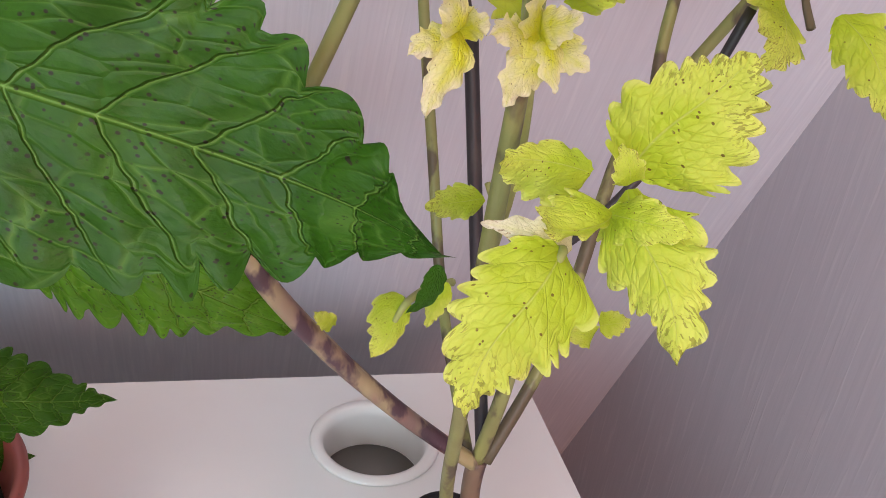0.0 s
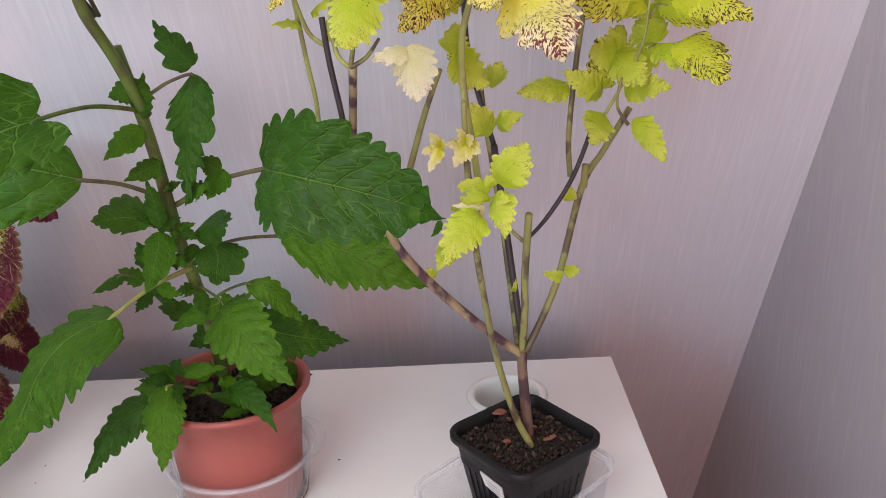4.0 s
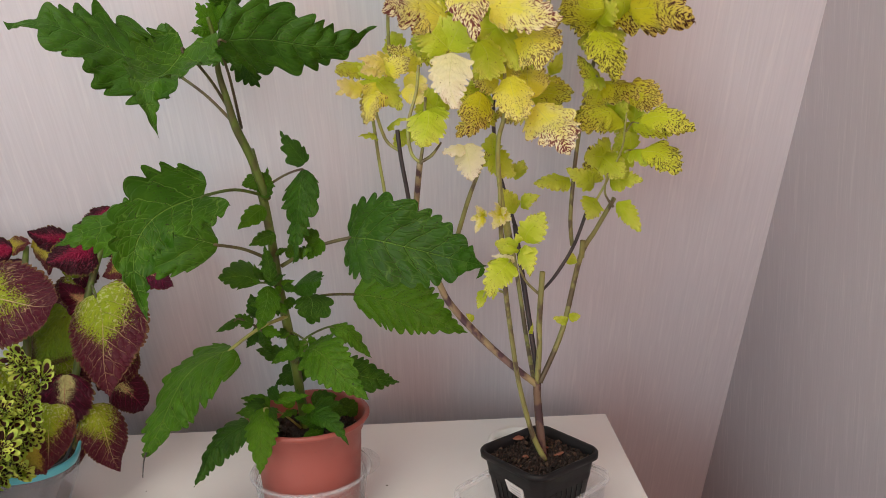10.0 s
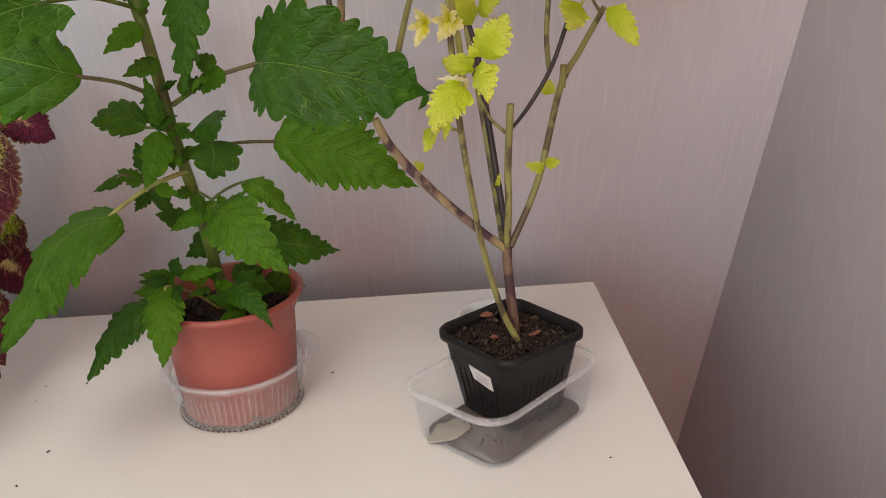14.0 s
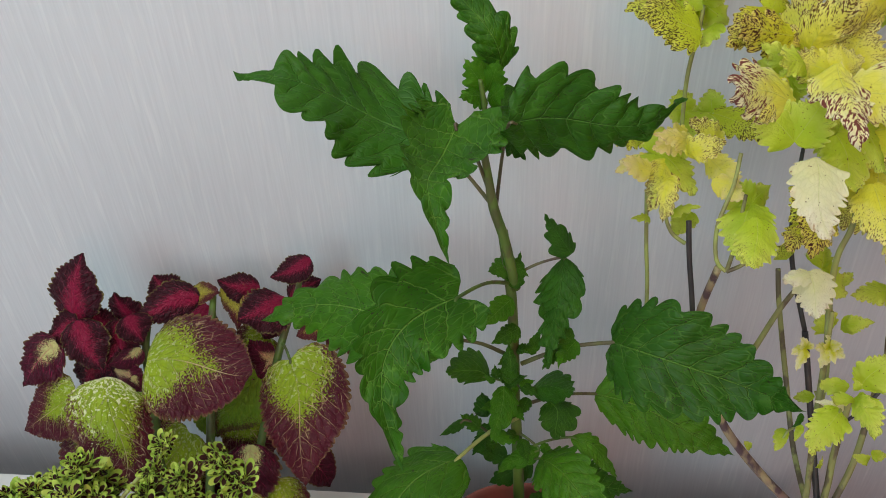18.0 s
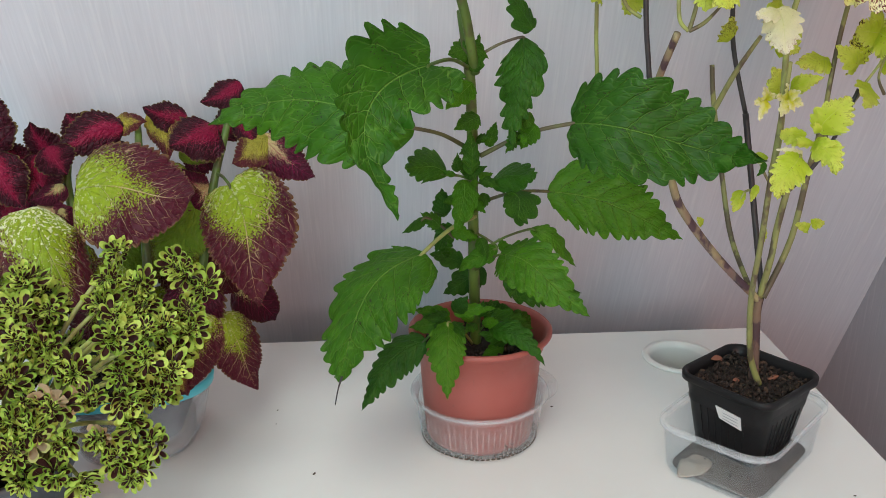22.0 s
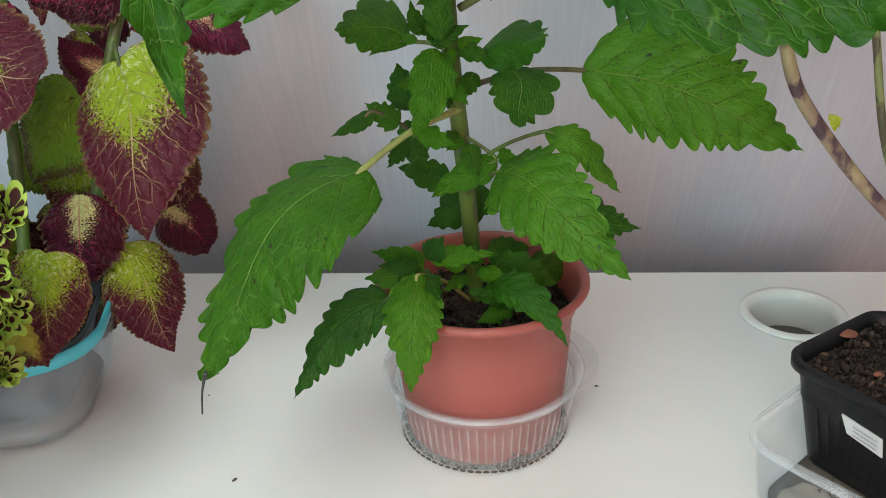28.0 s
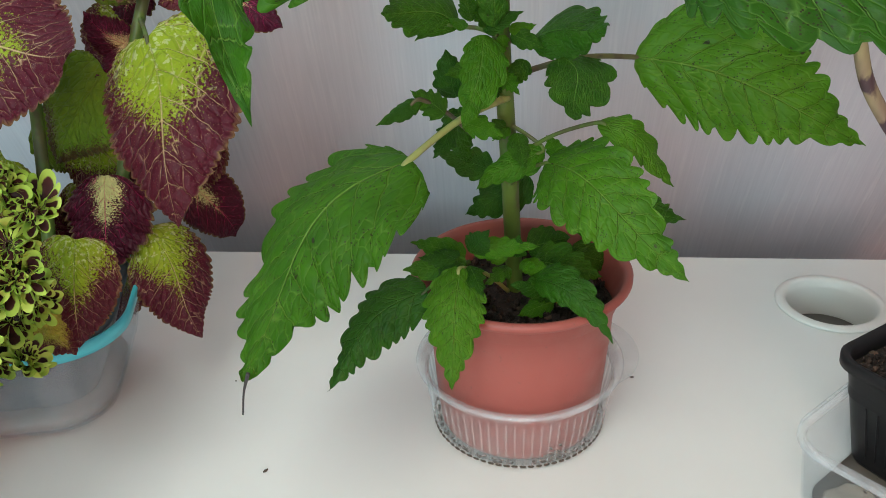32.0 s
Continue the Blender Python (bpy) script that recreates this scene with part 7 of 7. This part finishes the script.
    part("soil", soil_bed(RX, RY, 0.815, 0.057, 33, 0.03, 12), SOIL, p)
    tagged(part("loose_soil", crumbs(RX, RY, 0.818, 0.05, 0.05, 200, 0.006, 35), SOIL, p, smooth=False), kind="stuff")
    return p


red_plant = red_pot()


def blue_rim_tub():
    t = thing("blue_rimmed_tub", (RX, RY, 0.75), "clear plastic tub with a blue rim round the red coleus pot", "plastic tub")
    prof = ((0.034, 0.7505, 0.026), (0.043, 0.7512, 0.030), (0.050, 0.757, 0.035), (0.0610, 0.785, 0.040), (0.0690, 0.822, 0.044))
    out = [rounded(RX, RY, z, h, h, r, 12, 12) for h, z, r in prof]
    inn = [rounded(RX, RY, z + 0.0008, h - 0.0009, h - 0.0009, r, 12, 12) for h, z, r in prof[::-1]]
    part("tub_wall", loft(out + inn, (True, True)), TINTED, t)
    lip = ((0.0700, 0.8215), (0.0712, 0.8218), (0.0722, 0.8290), (0.0712, 0.8305), (0.0694, 0.8300), (0.0690, 0.8225))
    part("rim", loft([rounded(RX, RY, z, h, h, 0.045, 12, 12) for h, z in lip] + [rounded(RX, RY, 0.8215, 0.0700, 0.0700, 0.045, 12, 12)]), BLUE, t, "turquoise blue rim")
    part("silt", loft([rounded(RX, RY, z, h, h, 0.034, 12, 12) for h, z in ((0.040, 0.7525), (0.0470, 0.757), (0.0520, 0.768), (0.042, 0.769))], (True, True)), material("silty_water", (0.24, 0.21, 0.18), 0.35), t)
    return t


blue_rim_tub()
stem(red_plant, [(-0.6303, -0.2000, 0.8256), (-0.6212, -0.1600, 0.8872), (-0.6080, -0.1300, 0.9712), (-0.5947, -0.1000, 1.0262), (-0.5920, -0.0900, 1.0432)], [0.0045, 0.0042, 0.0040, 0.0035, 0.0020], "green", "stem")
stem(red_plant, [(-0.6923, -0.2100, 0.8335), (-0.7186, -0.1700, 0.9058), (-0.7373, -0.1400, 0.9724), (-0.7376, -0.1300, 0.9990)], [0.0045, 0.0042, 0.0040, 0.0030], "green", "stem")
stem(red_plant, [(-0.6578, -0.2100, 0.8319), (-0.6661, -0.1700, 0.9039), (-0.6704, -0.1400, 0.9918), (-0.6756, -0.1100, 1.0301)], [0.0045, 0.0042, 0.0040, 0.0030], "green", "stem")
leaf(red_plant, (-0.7111, -0.1964, 0.9926), (-0.6068, -0.2182, 0.9924), 0.1118, -4.2, -0.067, 0.25, "burgundy", "red", bow=0.024, halves=(0.0557, 0.0561), folds=(0.01, 0.46), turn_back=0.37, wave=(0.058, 0.025))
leaf(red_plant, (-0.5871, -0.1594, 0.9843), (-0.5567, -0.2371, 0.8954), 0.0923, 2.7, 0.097, 0.25, "burgundy", "red", (-0.6033, -0.1250, 0.9861), "green", 0.0014, bow=0.052, halves=(0.0432, 0.0491), folds=(0.23, 0.26), turn_back=0.74, wave=(-0.010, 0.015))
leaf(red_plant, (-0.7385, -0.2161, 0.9843), (-0.7006, -0.2913, 0.9211), 0.0801, -21.1, -0.101, 0.25, "cream", "red", bow=0.015, halves=(0.0384, 0.0417), folds=(0.14, 0.50), turn_back=0.17, wave=(0.109, -0.042))
leaf(red_plant, (-0.6221, -0.1500, 0.9600), (-0.6677, -0.1500, 0.8975), 0.0662, 0, 0.06, 0.20, "moss", "red")
leaf(red_plant, (-0.6859, -0.1232, 1.0300), (-0.7382, -0.1568, 1.0171), 0.0469, 0, 0.04, 0.25, "magenta", "small", bow=-0.06, folds=(0.15, 0.45), wave=(0.03, -0.02))
leaf(red_plant, (-0.6312, -0.0985, 1.0354), (-0.6653, -0.1265, 1.0508), 0.0356, 0, 0.04, 0.25, "magenta", "small", bow=0.08, folds=(0.35, 0.1), wave=(0.02, 0.0))
leaf(red_plant, (-0.6033, -0.1076, 1.0287), (-0.6387, -0.1524, 1.0196), 0.0574, 0, 0.04, 0.25, "magenta", "small", bow=0.05, folds=(0.25, 0.35), wave=(0.03, 0.02))
leaf(red_plant, (-0.6653, -0.1088, 1.0435), (-0.6464, -0.1312, 1.0009), 0.0340, 0, 0.04, 0.25, "speckle", "small", bow=0.10, folds=(0.5, 0.2), wave=(0.02, 0.0))
leaf(red_plant, (-0.7015, -0.1144, 1.0299), (-0.6630, -0.1256, 1.0374), 0.0269, 0, 0.04, 0.25, "speckle", "small", bow=0.05, folds=(0.2, 0.5), wave=(0.02, 0.0))
leaf(red_plant, (-0.6410, -0.1047, 1.0037), (-0.6057, -0.1103, 0.9945), 0.0238, 0, 0.04, 0.25, "moss", "red", bow=0.05, folds=(0.3, 0.3), wave=(0.02, 0.0))
leaf(red_plant, (-0.5638, -0.0982, 1.0182), (-0.5108, -0.1318, 0.9821), 0.0496, 0, 0.04, 0.25, "hot", "small", bow=-0.06, folds=(0.25, 0.4), wave=(0.03, 0.0))
leaf(red_plant, (-0.5574, -0.1035, 1.0170), (-0.5877, -0.1315, 0.9965), 0.0412, 0, 0.04, 0.25, "speckle", "small", bow=0.06, folds=(0.35, 0.3), wave=(0.02, 0.0))
leaf(red_plant, (-0.5875, -0.0885, 1.0336), (-0.5670, -0.1165, 1.0067), 0.0298, 0, 0.04, 0.25, "magenta", "small", bow=0.06, folds=(0.35, 0.5), wave=(0.02, 0.0))
leaf(red_plant, (-0.5786, -0.0988, 1.0666), (-0.6142, -0.1212, 1.0530), 0.0329, 0, 0.04, 0.25, "magenta", "small", bow=0.06, folds=(0.3, 0.2), wave=(0.02, 0.0))
leaf(red_plant, (-0.7467, -0.1285, 1.0061), (-0.7567, -0.1565, 1.0440), 0.0354, 0, 0.04, 0.25, "magenta", "small", bow=0.08, folds=(0.2, 0.45), wave=(0.02, 0.0))
leaf(red_plant, (-0.7474, -0.1279, 1.0115), (-0.7650, -0.1671, 0.9747), 0.0469, 0, 0.04, 0.25, "magenta", "small", bow=-0.06, folds=(0.25, 0.4), wave=(0.03, 0.0))
leaf(red_plant, (-0.7552, -0.1244, 1.0180), (-0.7340, -0.1356, 0.9976), 0.0228, 0, 0.04, 0.25, "magenta", "small", bow=0.06, folds=(0.5, 0.5), wave=(0.02, 0.0))
leaf(red_plant, (-0.7389, -0.1488, 0.9856), (-0.7614, -0.1712, 0.9767), 0.0279, 0, 0.04, 0.25, "heart", "red", bow=0.1, folds=(0.5, 0.4), wave=(0.03, 0.0))
leaf(red_plant, (-0.7612, -0.1591, 0.9670), (-0.7246, -0.1759, 0.9514), 0.0267, 0, 0.04, 0.25, "hot", "small", bow=0.08, folds=(0.4, 0.3), wave=(0.02, 0.0))
leaf(red_plant, (-0.6109, -0.1188, 0.9670), (-0.6318, -0.1412, 0.9954), 0.0312, 0, 0.04, 0.25, "hot", "small", bow=0.1, folds=(0.5, 0.3), wave=(0.03, 0.0))
leaf(red_plant, (-0.6142, -0.1182, 0.9739), (-0.6278, -0.1518, 0.9575), 0.0312, 0, 0.04, 0.25, "hot", "small", bow=0.1, folds=(0.4, 0.4), wave=(0.03, 0.0))
leaf(red_plant, (-0.7549, -0.1500, 1.0131), (-0.7550, -0.1500, 0.9669), 0.0441, 0, 0.06, 0.20, "magenta", "small")
leaf(red_plant, (-0.7798, -0.1400, 0.9947), (-0.7890, -0.1400, 1.0247), 0.0401, 0, 0.06, 0.20, "magenta", "small")
leaf(red_plant, (-0.7300, -0.1900, 0.9736), (-0.7203, -0.1900, 0.9580), 0.0225, 0, 0.06, 0.20, "heart", "small")
leaf(red_plant, (-0.5973, -0.1060, 0.8660), (-0.5546, -0.1459, 0.8430), 0.0484, -11.4, -0.037, 0.25, "heart", "red", bow=0.039, halves=(0.0254, 0.0230), folds=(0.36, 0.05), turn_back=0.19, wave=(0.072, -0.010))
leaf(red_plant, (-0.6042, -0.1746, 0.8623), (-0.5683, -0.2021, 0.7964), 0.0830, -31.6, 0.017, 0.25, "burgundy", "red", bow=0.028, halves=(0.0310, 0.0300), folds=(0.35, 0.35), turn_back=-0.12, wave=(-0.008, 0.031))
leaf(red_plant, (-0.6385, -0.1400, 0.8268), (-0.6635, -0.1400, 0.7575), 0.0499, 0, 0.06, 0.20, "burgundy", "red")
leaf(red_plant, (-0.6266, -0.1700, 0.8980), (-0.6297, -0.1900, 0.8364), 0.0647, 0, 0.06, 0.20, "heart", "small")
leaf(red_plant, (-0.6065, -0.2600, 0.8998), (-0.6136, -0.2700, 0.8348), 0.0519, 0, 0.06, 0.20, "burgundy", "red")
leaf(red_plant, (-0.6326, -0.2700, 0.8584), (-0.6167, -0.2700, 0.8293), 0.0373, 0, 0.06, 0.20, "speckle", "small")
leaf(red_plant, (-0.6826, -0.1800, 0.9137), (-0.7459, -0.1800, 0.8326), 0.0709, 0, 0.06, 0.20, "burgundy", "red")
leaf(red_plant, (-0.7691, -0.1800, 0.9114), (-0.7979, -0.1800, 0.8235), 0.0883, 0, 0.06, 0.20, "burgundy", "red")
leaf(red_plant, (-0.6482, -0.1400, 0.9146), (-0.6158, -0.1400, 0.8675), 0.0680, 0, 0.06, 0.20, "burgundy", "red")
leaf(red_plant, (-0.7158, -0.1500, 0.8523), (-0.6793, -0.1500, 0.8032), 0.0747, 0, 0.06, 0.20, "burgundy", "red")
leaf(red_plant, (-0.8019, -0.1500, 1.0111), (-0.7872, -0.1500, 1.0805), 0.0605, 0, 0.06, 0.20, "magenta", "small")
leaf(red_plant, (-0.7889, -0.1700, 1.0192), (-0.7672, -0.1700, 0.9684), 0.0500, 0, 0.06, 0.20, "magenta", "small")
leaf(red_plant, (-0.7428, -0.1600, 1.0224), (-0.7291, -0.1600, 0.9964), 0.0402, 0, 0.06, 0.20, "magenta", "small")
leaf(red_plant, (-0.8118, -0.1700, 0.9961), (-0.8497, -0.1700, 0.9490), 0.0563, 0, 0.06, 0.20, "heart", "small")
leaf(red_plant, (-0.7928, -0.1800, 0.9486), (-0.8493, -0.1800, 0.9062), 0.0689, 0, 0.06, 0.20, "burgundy", "red")
leaf(red_plant, (-0.7931, -0.1600, 1.0101), (-0.8261, -0.1600, 0.9962), 0.0432, 0, 0.06, 0.20, "magenta", "small")
leaf(red_plant, (-0.6946, -0.1100, 0.9149), (-0.6479, -0.1100, 0.8796), 0.0610, 0, 0.06, 0.20, "moss", "red")
leaf(red_plant, (-0.6395, -0.0700, 0.9731), (-0.6609, -0.0700, 0.9268), 0.0585, 0, 0.06, 0.20, "burgundy", "red")
leaf(red_plant, (-0.7244, -0.0600, 0.9728), (-0.7620, -0.0600, 0.9388), 0.0520, 0, 0.06, 0.20, "burgundy", "red")
leaf(red_plant, (-0.7017, -0.0600, 1.0009), (-0.7431, -0.0600, 0.9488), 0.0595, 0, 0.06, 0.20, "magenta", "small")
leaf(red_plant, (-0.6258, -0.0700, 1.0013), (-0.6401, -0.0700, 0.9673), 0.0386, 0, 0.06, 0.20, "heart", "small")
leaf(red_plant, (-0.5892, -0.1100, 0.9138), (-0.6162, -0.1100, 0.8553), 0.0705, 0, 0.06, 0.20, "burgundy", "red")
leaf(red_plant, (-0.6518, -0.1400, 0.8805), (-0.6418, -0.1400, 0.8209), 0.0689, 0, 0.06, 0.20, "burgundy", "red")
leaf(red_plant, (-0.7359, -0.1500, 0.9321), (-0.7744, -0.1500, 0.8777), 0.0722, 0, 0.06, 0.20, "burgundy", "red")
leaf(red_plant, (-0.7852, -0.1200, 0.9736), (-0.8179, -0.1200, 0.9172), 0.0631, 0, 0.06, 0.20, "magenta", "small")
leaf(red_plant, (-0.5600, -0.0700, 0.9997), (-0.5268, -0.0700, 1.0216), 0.0369, 0, 0.06, 0.20, "magenta", "small")
leaf(red_plant, (-0.7331, -0.0700, 1.0095), (-0.7540, -0.0700, 1.0354), 0.0433, 0, 0.06, 0.20, "magenta", "small")
leaf(red_plant, (-0.6084, -0.0700, 1.0121), (-0.5750, -0.0700, 1.0370), 0.0402, 0, 0.06, 0.20, "magenta", "small")


# ---- frilly coleus ----
FX, FY = -0.735, -0.362


def frilly_material():
    m = material("frilly_leaf", (0.2, 0.36, 0.05), 0.45, Specular_IOR_Level=0.2)
    n = Nodes(m)
    s = n.split(n.coords("UV"))
    v = n.coords("Object")
    r = n.random()
    wob = n.math("MULTIPLY", n.math("SUBTRACT", n.noise(v, 420.0, 2.0), 0.5), 0.12)
    rim = n.mix(n.ramp(n.noise(v, 45.0, 2.0), (0.35, 0.0), (0.65, 1.0)), (0.32, 0.50, 0.07), (0.66, 0.78, 0.18))
    out = n.ramp(n.math("ADD", s[0], n.math("ADD", wob, n.math("MULTIPLY", n.math("SUBTRACT", n.noise(v, 55.0, 2.0), 0.5), 0.4))), (0.76, 0.0), (0.81, 1.0))
    gap = n.math("MULTIPLY", n.ramp(n.math("ADD", s[1], wob), (0.26, 1.0), (0.40, 0.0)), n.ramp(s[0], (0.22, 0.2), (0.5, 1.0)))
    c = n.mix(n.math("MAXIMUM", out, gap), n.mix(n.ramp(n.noise(v, 160.0, 2.0), (0.4, 0.0), (0.6, 1.0)), (0.030, 0.010, 0.012), (0.060, 0.020, 0.020)), rim)
    c = n.mix(n.ramp(r, (0.985, 0.0), (0.99, 1.0)), c, (0.62, 0.46, 0.30))
    n.set("Base Color", c)
    with_glow(m, n, c, 0.3)
    return m


FRILLY = frilly_material()


def frilly_leaf_mesh(seed):
    """A small fan of round lobes with curled rims; it grows along +x."""
    rng = random.Random(seed)
    bm = bmesh.new()
    uvl = bm.loops.layers.uv.new("UVMap")
    lobes, per, steps = rng.choice((6, 7)), 8, (0.0, 0.3, 0.55, 0.75, 0.9, 1.0)
    size = [rng.uniform(0.85, 1.12) for _ in range(lobes)]
    rows = []
    for i in range(lobes * per + 1):
        f = i / per
        k = min(lobes - 1, int(f))
        g = f - k
        a = radians(-125 + 250 * f / lobes)
        full = 0.0092 * size[k] * (1.0 - 0.22 * abs(a) / 2.2)
        reach = full * (0.30 + 0.70 * max(0.0, math.sin(math.pi * g)) ** 0.5)
        row = []
        for t in steps:
            x, y = reach * t * math.cos(a), reach * t * math.sin(a)
            z = 0.0016 * math.sin(math.pi * g) * t * t - 0.0012 * t + 0.0060 * max(0.0, t - 0.6) ** 1.3 + 0.0030 * max(0.0, t - 0.7) * math.sin(5 * a + seed) + 0.0008 * math.sin(9 * a + 2 * seed) * t
            row.append((bm.verts.new((0.002 + x, y, z)), t, math.sin(math.pi * g)))
        rows.append(row)
    for p, q in zip(rows, rows[1:]):
        for i in range(len(steps) - 1):
            f = bm.faces.new((p[i][0], p[i + 1][0], q[i + 1][0], q[i][0]))
            for lp, src in zip(f.loops, (p[i], p[i + 1], q[i + 1], q[i])):
                lp[uvl].uv = (src[1], abs(src[2]))
    bmesh.ops.remove_doubles(bm, verts=bm.verts[:], dist=0.00001)
    return link("leaf", bm, FRILLY, True)


def frilly_plant():
    p = thing("potted_frilly_coleus", (FX, FY, 0.752), "small frilly coleus with lime-edged dark leaves in a grey pot", "potted plant")
    prof = ((0.036, 0.7635), (0.040, 0.7635), (0.046, 0.822), (0.050, 0.824), (0.050, 0.834), (0.047, 0.835), (0.044, 0.825))
    part("pot", loft([ring(FX, FY, z, r, 56) for r, z in prof], (True, False)), GREYPOT, p, "dark grey round plastic pot")
    part("soil", soil_bed(FX, FY, 0.823, 0.0445, 53), SOIL, p)
    meshes = [frilly_leaf_mesh(k) for k in range(5)]
    rng = random.Random(77)
    base = Vector((FX, FY, 0.824))
    # shoots that stand out, then the rest of the clump behind and beside them
    heads = [(Vector(h), Vector((0.25 * (h[0] + 0.67) / 0.1, -0.85, 0.55)).normalized()) for h in ((-0.704, -0.350, 0.970), (-0.687, -0.360, 0.949), (-0.699, -0.380, 0.932), (-0.640, -0.340, 0.985), (-0.647, -0.350, 0.968), (-0.626, -0.345, 0.961), (-0.623, -0.350, 0.947), (-0.595, -0.335, 0.967), (-0.583, -0.335, 0.955), (-0.593, -0.340, 0.939), (-0.592, -0.345, 0.924), (-0.605, -0.360, 0.914), (-0.627, -0.385, 0.909), (-0.665, -0.390, 0.913), (-0.654, -0.400, 0.901), (-0.653, -0.350, 0.950), (-0.636, -0.355, 0.935), (-0.612, -0.390, 0.894), (-0.626, -0.400, 0.879), (-0.614, -0.400, 0.863), (-0.675, -0.410, 0.899), (-0.691, -0.410, 0.904), (-0.687, -0.420, 0.887), (-0.666, -0.420, 0.876), (-0.648, -0.410, 0.873), (-0.636, -0.410, 0.858), (-0.700, -0.420, 0.894), (-0.697, -0.430, 0.878), (-0.685, -0.380, 0.931), (-0.678, -0.385, 0.919), (-0.704, -0.400, 0.916), (-0.601, -0.330, 0.972))]
    tries = 0
    while len(heads) < 120 and tries < 9000:
        tries += 1
        az, el = rng.uniform(-math.pi, math.pi), rng.uniform(-0.6, 1.4)
        d = Vector((math.cos(az) * math.cos(el), math.sin(az) * math.cos(el), math.sin(el)))
        h = Vector((-0.690 + 0.115 * d.x, -0.355 + 0.070 * d.y, 0.875 + 0.085 * d.z))
        if h.z < 0.835 or h.x > -0.63 + 0.5 * (h.z - 0.83) or (abs(h.x + 0.665) < 0.030 and h.z > 0.885):
            continue
        if all((h - o).length > 0.0190 for o, _ in heads):
            heads.append((h, (d + Vector((0, -0.9, 0.5))).normalized()))
    shapes = []
    for me in meshes:
        co, uv = np.empty(len(me.vertices) * 3), np.empty(len(me.loops) * 2)
        me.vertices.foreach_get("co", co)
        me.uv_layers[0].data.foreach_get("uv", uv)
        shapes.append((np.column_stack((co.reshape(-1, 3), np.ones(len(me.vertices)))), [tuple(f.vertices) for f in me.polygons], uv))
    verts, faces, uvs, count = [], [], [], 0
    for number, (h, d) in enumerate(heads):
        d = (d + 0.35 * Vector((rng.uniform(-1, 1), rng.uniform(-1, 1), rng.uniform(-1, 1)))).normalized()
        mid = base + (h - base) * 0.5 + Vector((0, 0, 0.015 if h.z > 0.86 else 0.03))
        if number % 3 == 0:
            stem(p, [base + 0.2 * Vector((h.x - base.x, h.y - base.y, 0)), mid, h - d * 0.004], [0.0022, 0.0019, 0.0014], "lime")
        turn = d.to_track_quat("Z", "Y").to_matrix().to_4x4()
        for ringno, (cnt, tilt, size, lift) in enumerate(((4, 12, 1.50, -0.005), (4, 48, 0.95, 0.001))):
            for i in range(cnt):
                az = 2 * math.pi * (i + rng.uniform(-0.2, 0.2)) / cnt + ringno * 0.6
                m = Matrix.Translation(h) @ turn @ Matrix.Translation((0, 0, lift)) @ Matrix.Rotation(az, 4, "Z") @ Matrix.Rotation(-radians(tilt + rng.uniform(-32, 32)), 4, "Y") @ Matrix.Diagonal((*(size * rng.uniform(0.6, 1.3),) * 3, 1))
                k = rng.randrange(5)
                if number < 34:
                    part("leaf", meshes[k], FRILLY, p).matrix_basis = m
                else:
                    co, fs, uv = shapes[k]
                    verts.append((co @ np.array(m).T)[:, :3])
                    faces += [tuple(v + count for v in f) for f in fs]
                    uvs.append(uv)
                    count += len(co)
    mass = bpy.data.meshes.new("leaf_mass")
    mass.from_pydata(np.concatenate(verts).tolist(), [], faces)
    mass.uv_layers.new(name="UVMap").data.foreach_set("uv", np.concatenate(uvs))
    mass.materials.append(FRILLY)
    mass.polygons.foreach_set("use_smooth", [True] * len(mass.polygons))
    tagged(part("leaf_mass", mass, FRILLY, p), kind="stuff")
    return p


frilly_plant()


def saucer():
    s = thing("pot_saucer", (FX, FY, 0.75), "white plastic saucer under the grey pot", "saucer")
    prof = ((0.048, 0.7502), (0.056, 0.7510), (0.060, 0.7640), (0.0612, 0.7645), (0.0606, 0.7655), (0.0585, 0.7645), (0.055, 0.7630))
    part("dish", loft([ring(FX, FY, z, r, 56) for r, z in prof], (True, True)), CREAM, s)
    return s


saucer()


# ---- crumbs on the table ----
def table_crumbs():
    for i, (x, y, k) in enumerate(((-0.283, -0.172, 0.0012), (-0.514, -0.275, 0.0016), (-0.522, -0.322, 0.0014), (-0.054, -0.341, 0.0011), (-0.5576, -0.1594, 0.0009), (-0.5564, -0.1863, 0.0008))):
        bm = bmesh.new()
        bmesh.ops.create_icosphere(bm, subdivisions=1, radius=k, matrix=Matrix.Translation((x, y, 0.7504)) @ Matrix.Rotation(i, 4, "Z") @ Matrix.Diagonal((1.4, 0.7, 0.45, 1)))
        tagged(part("soil_crumb", bm, SPECK, smooth=False), "tiny dark crumb of soil on the white desk", "crumb", "crumbs on the desk")


table_crumbs()
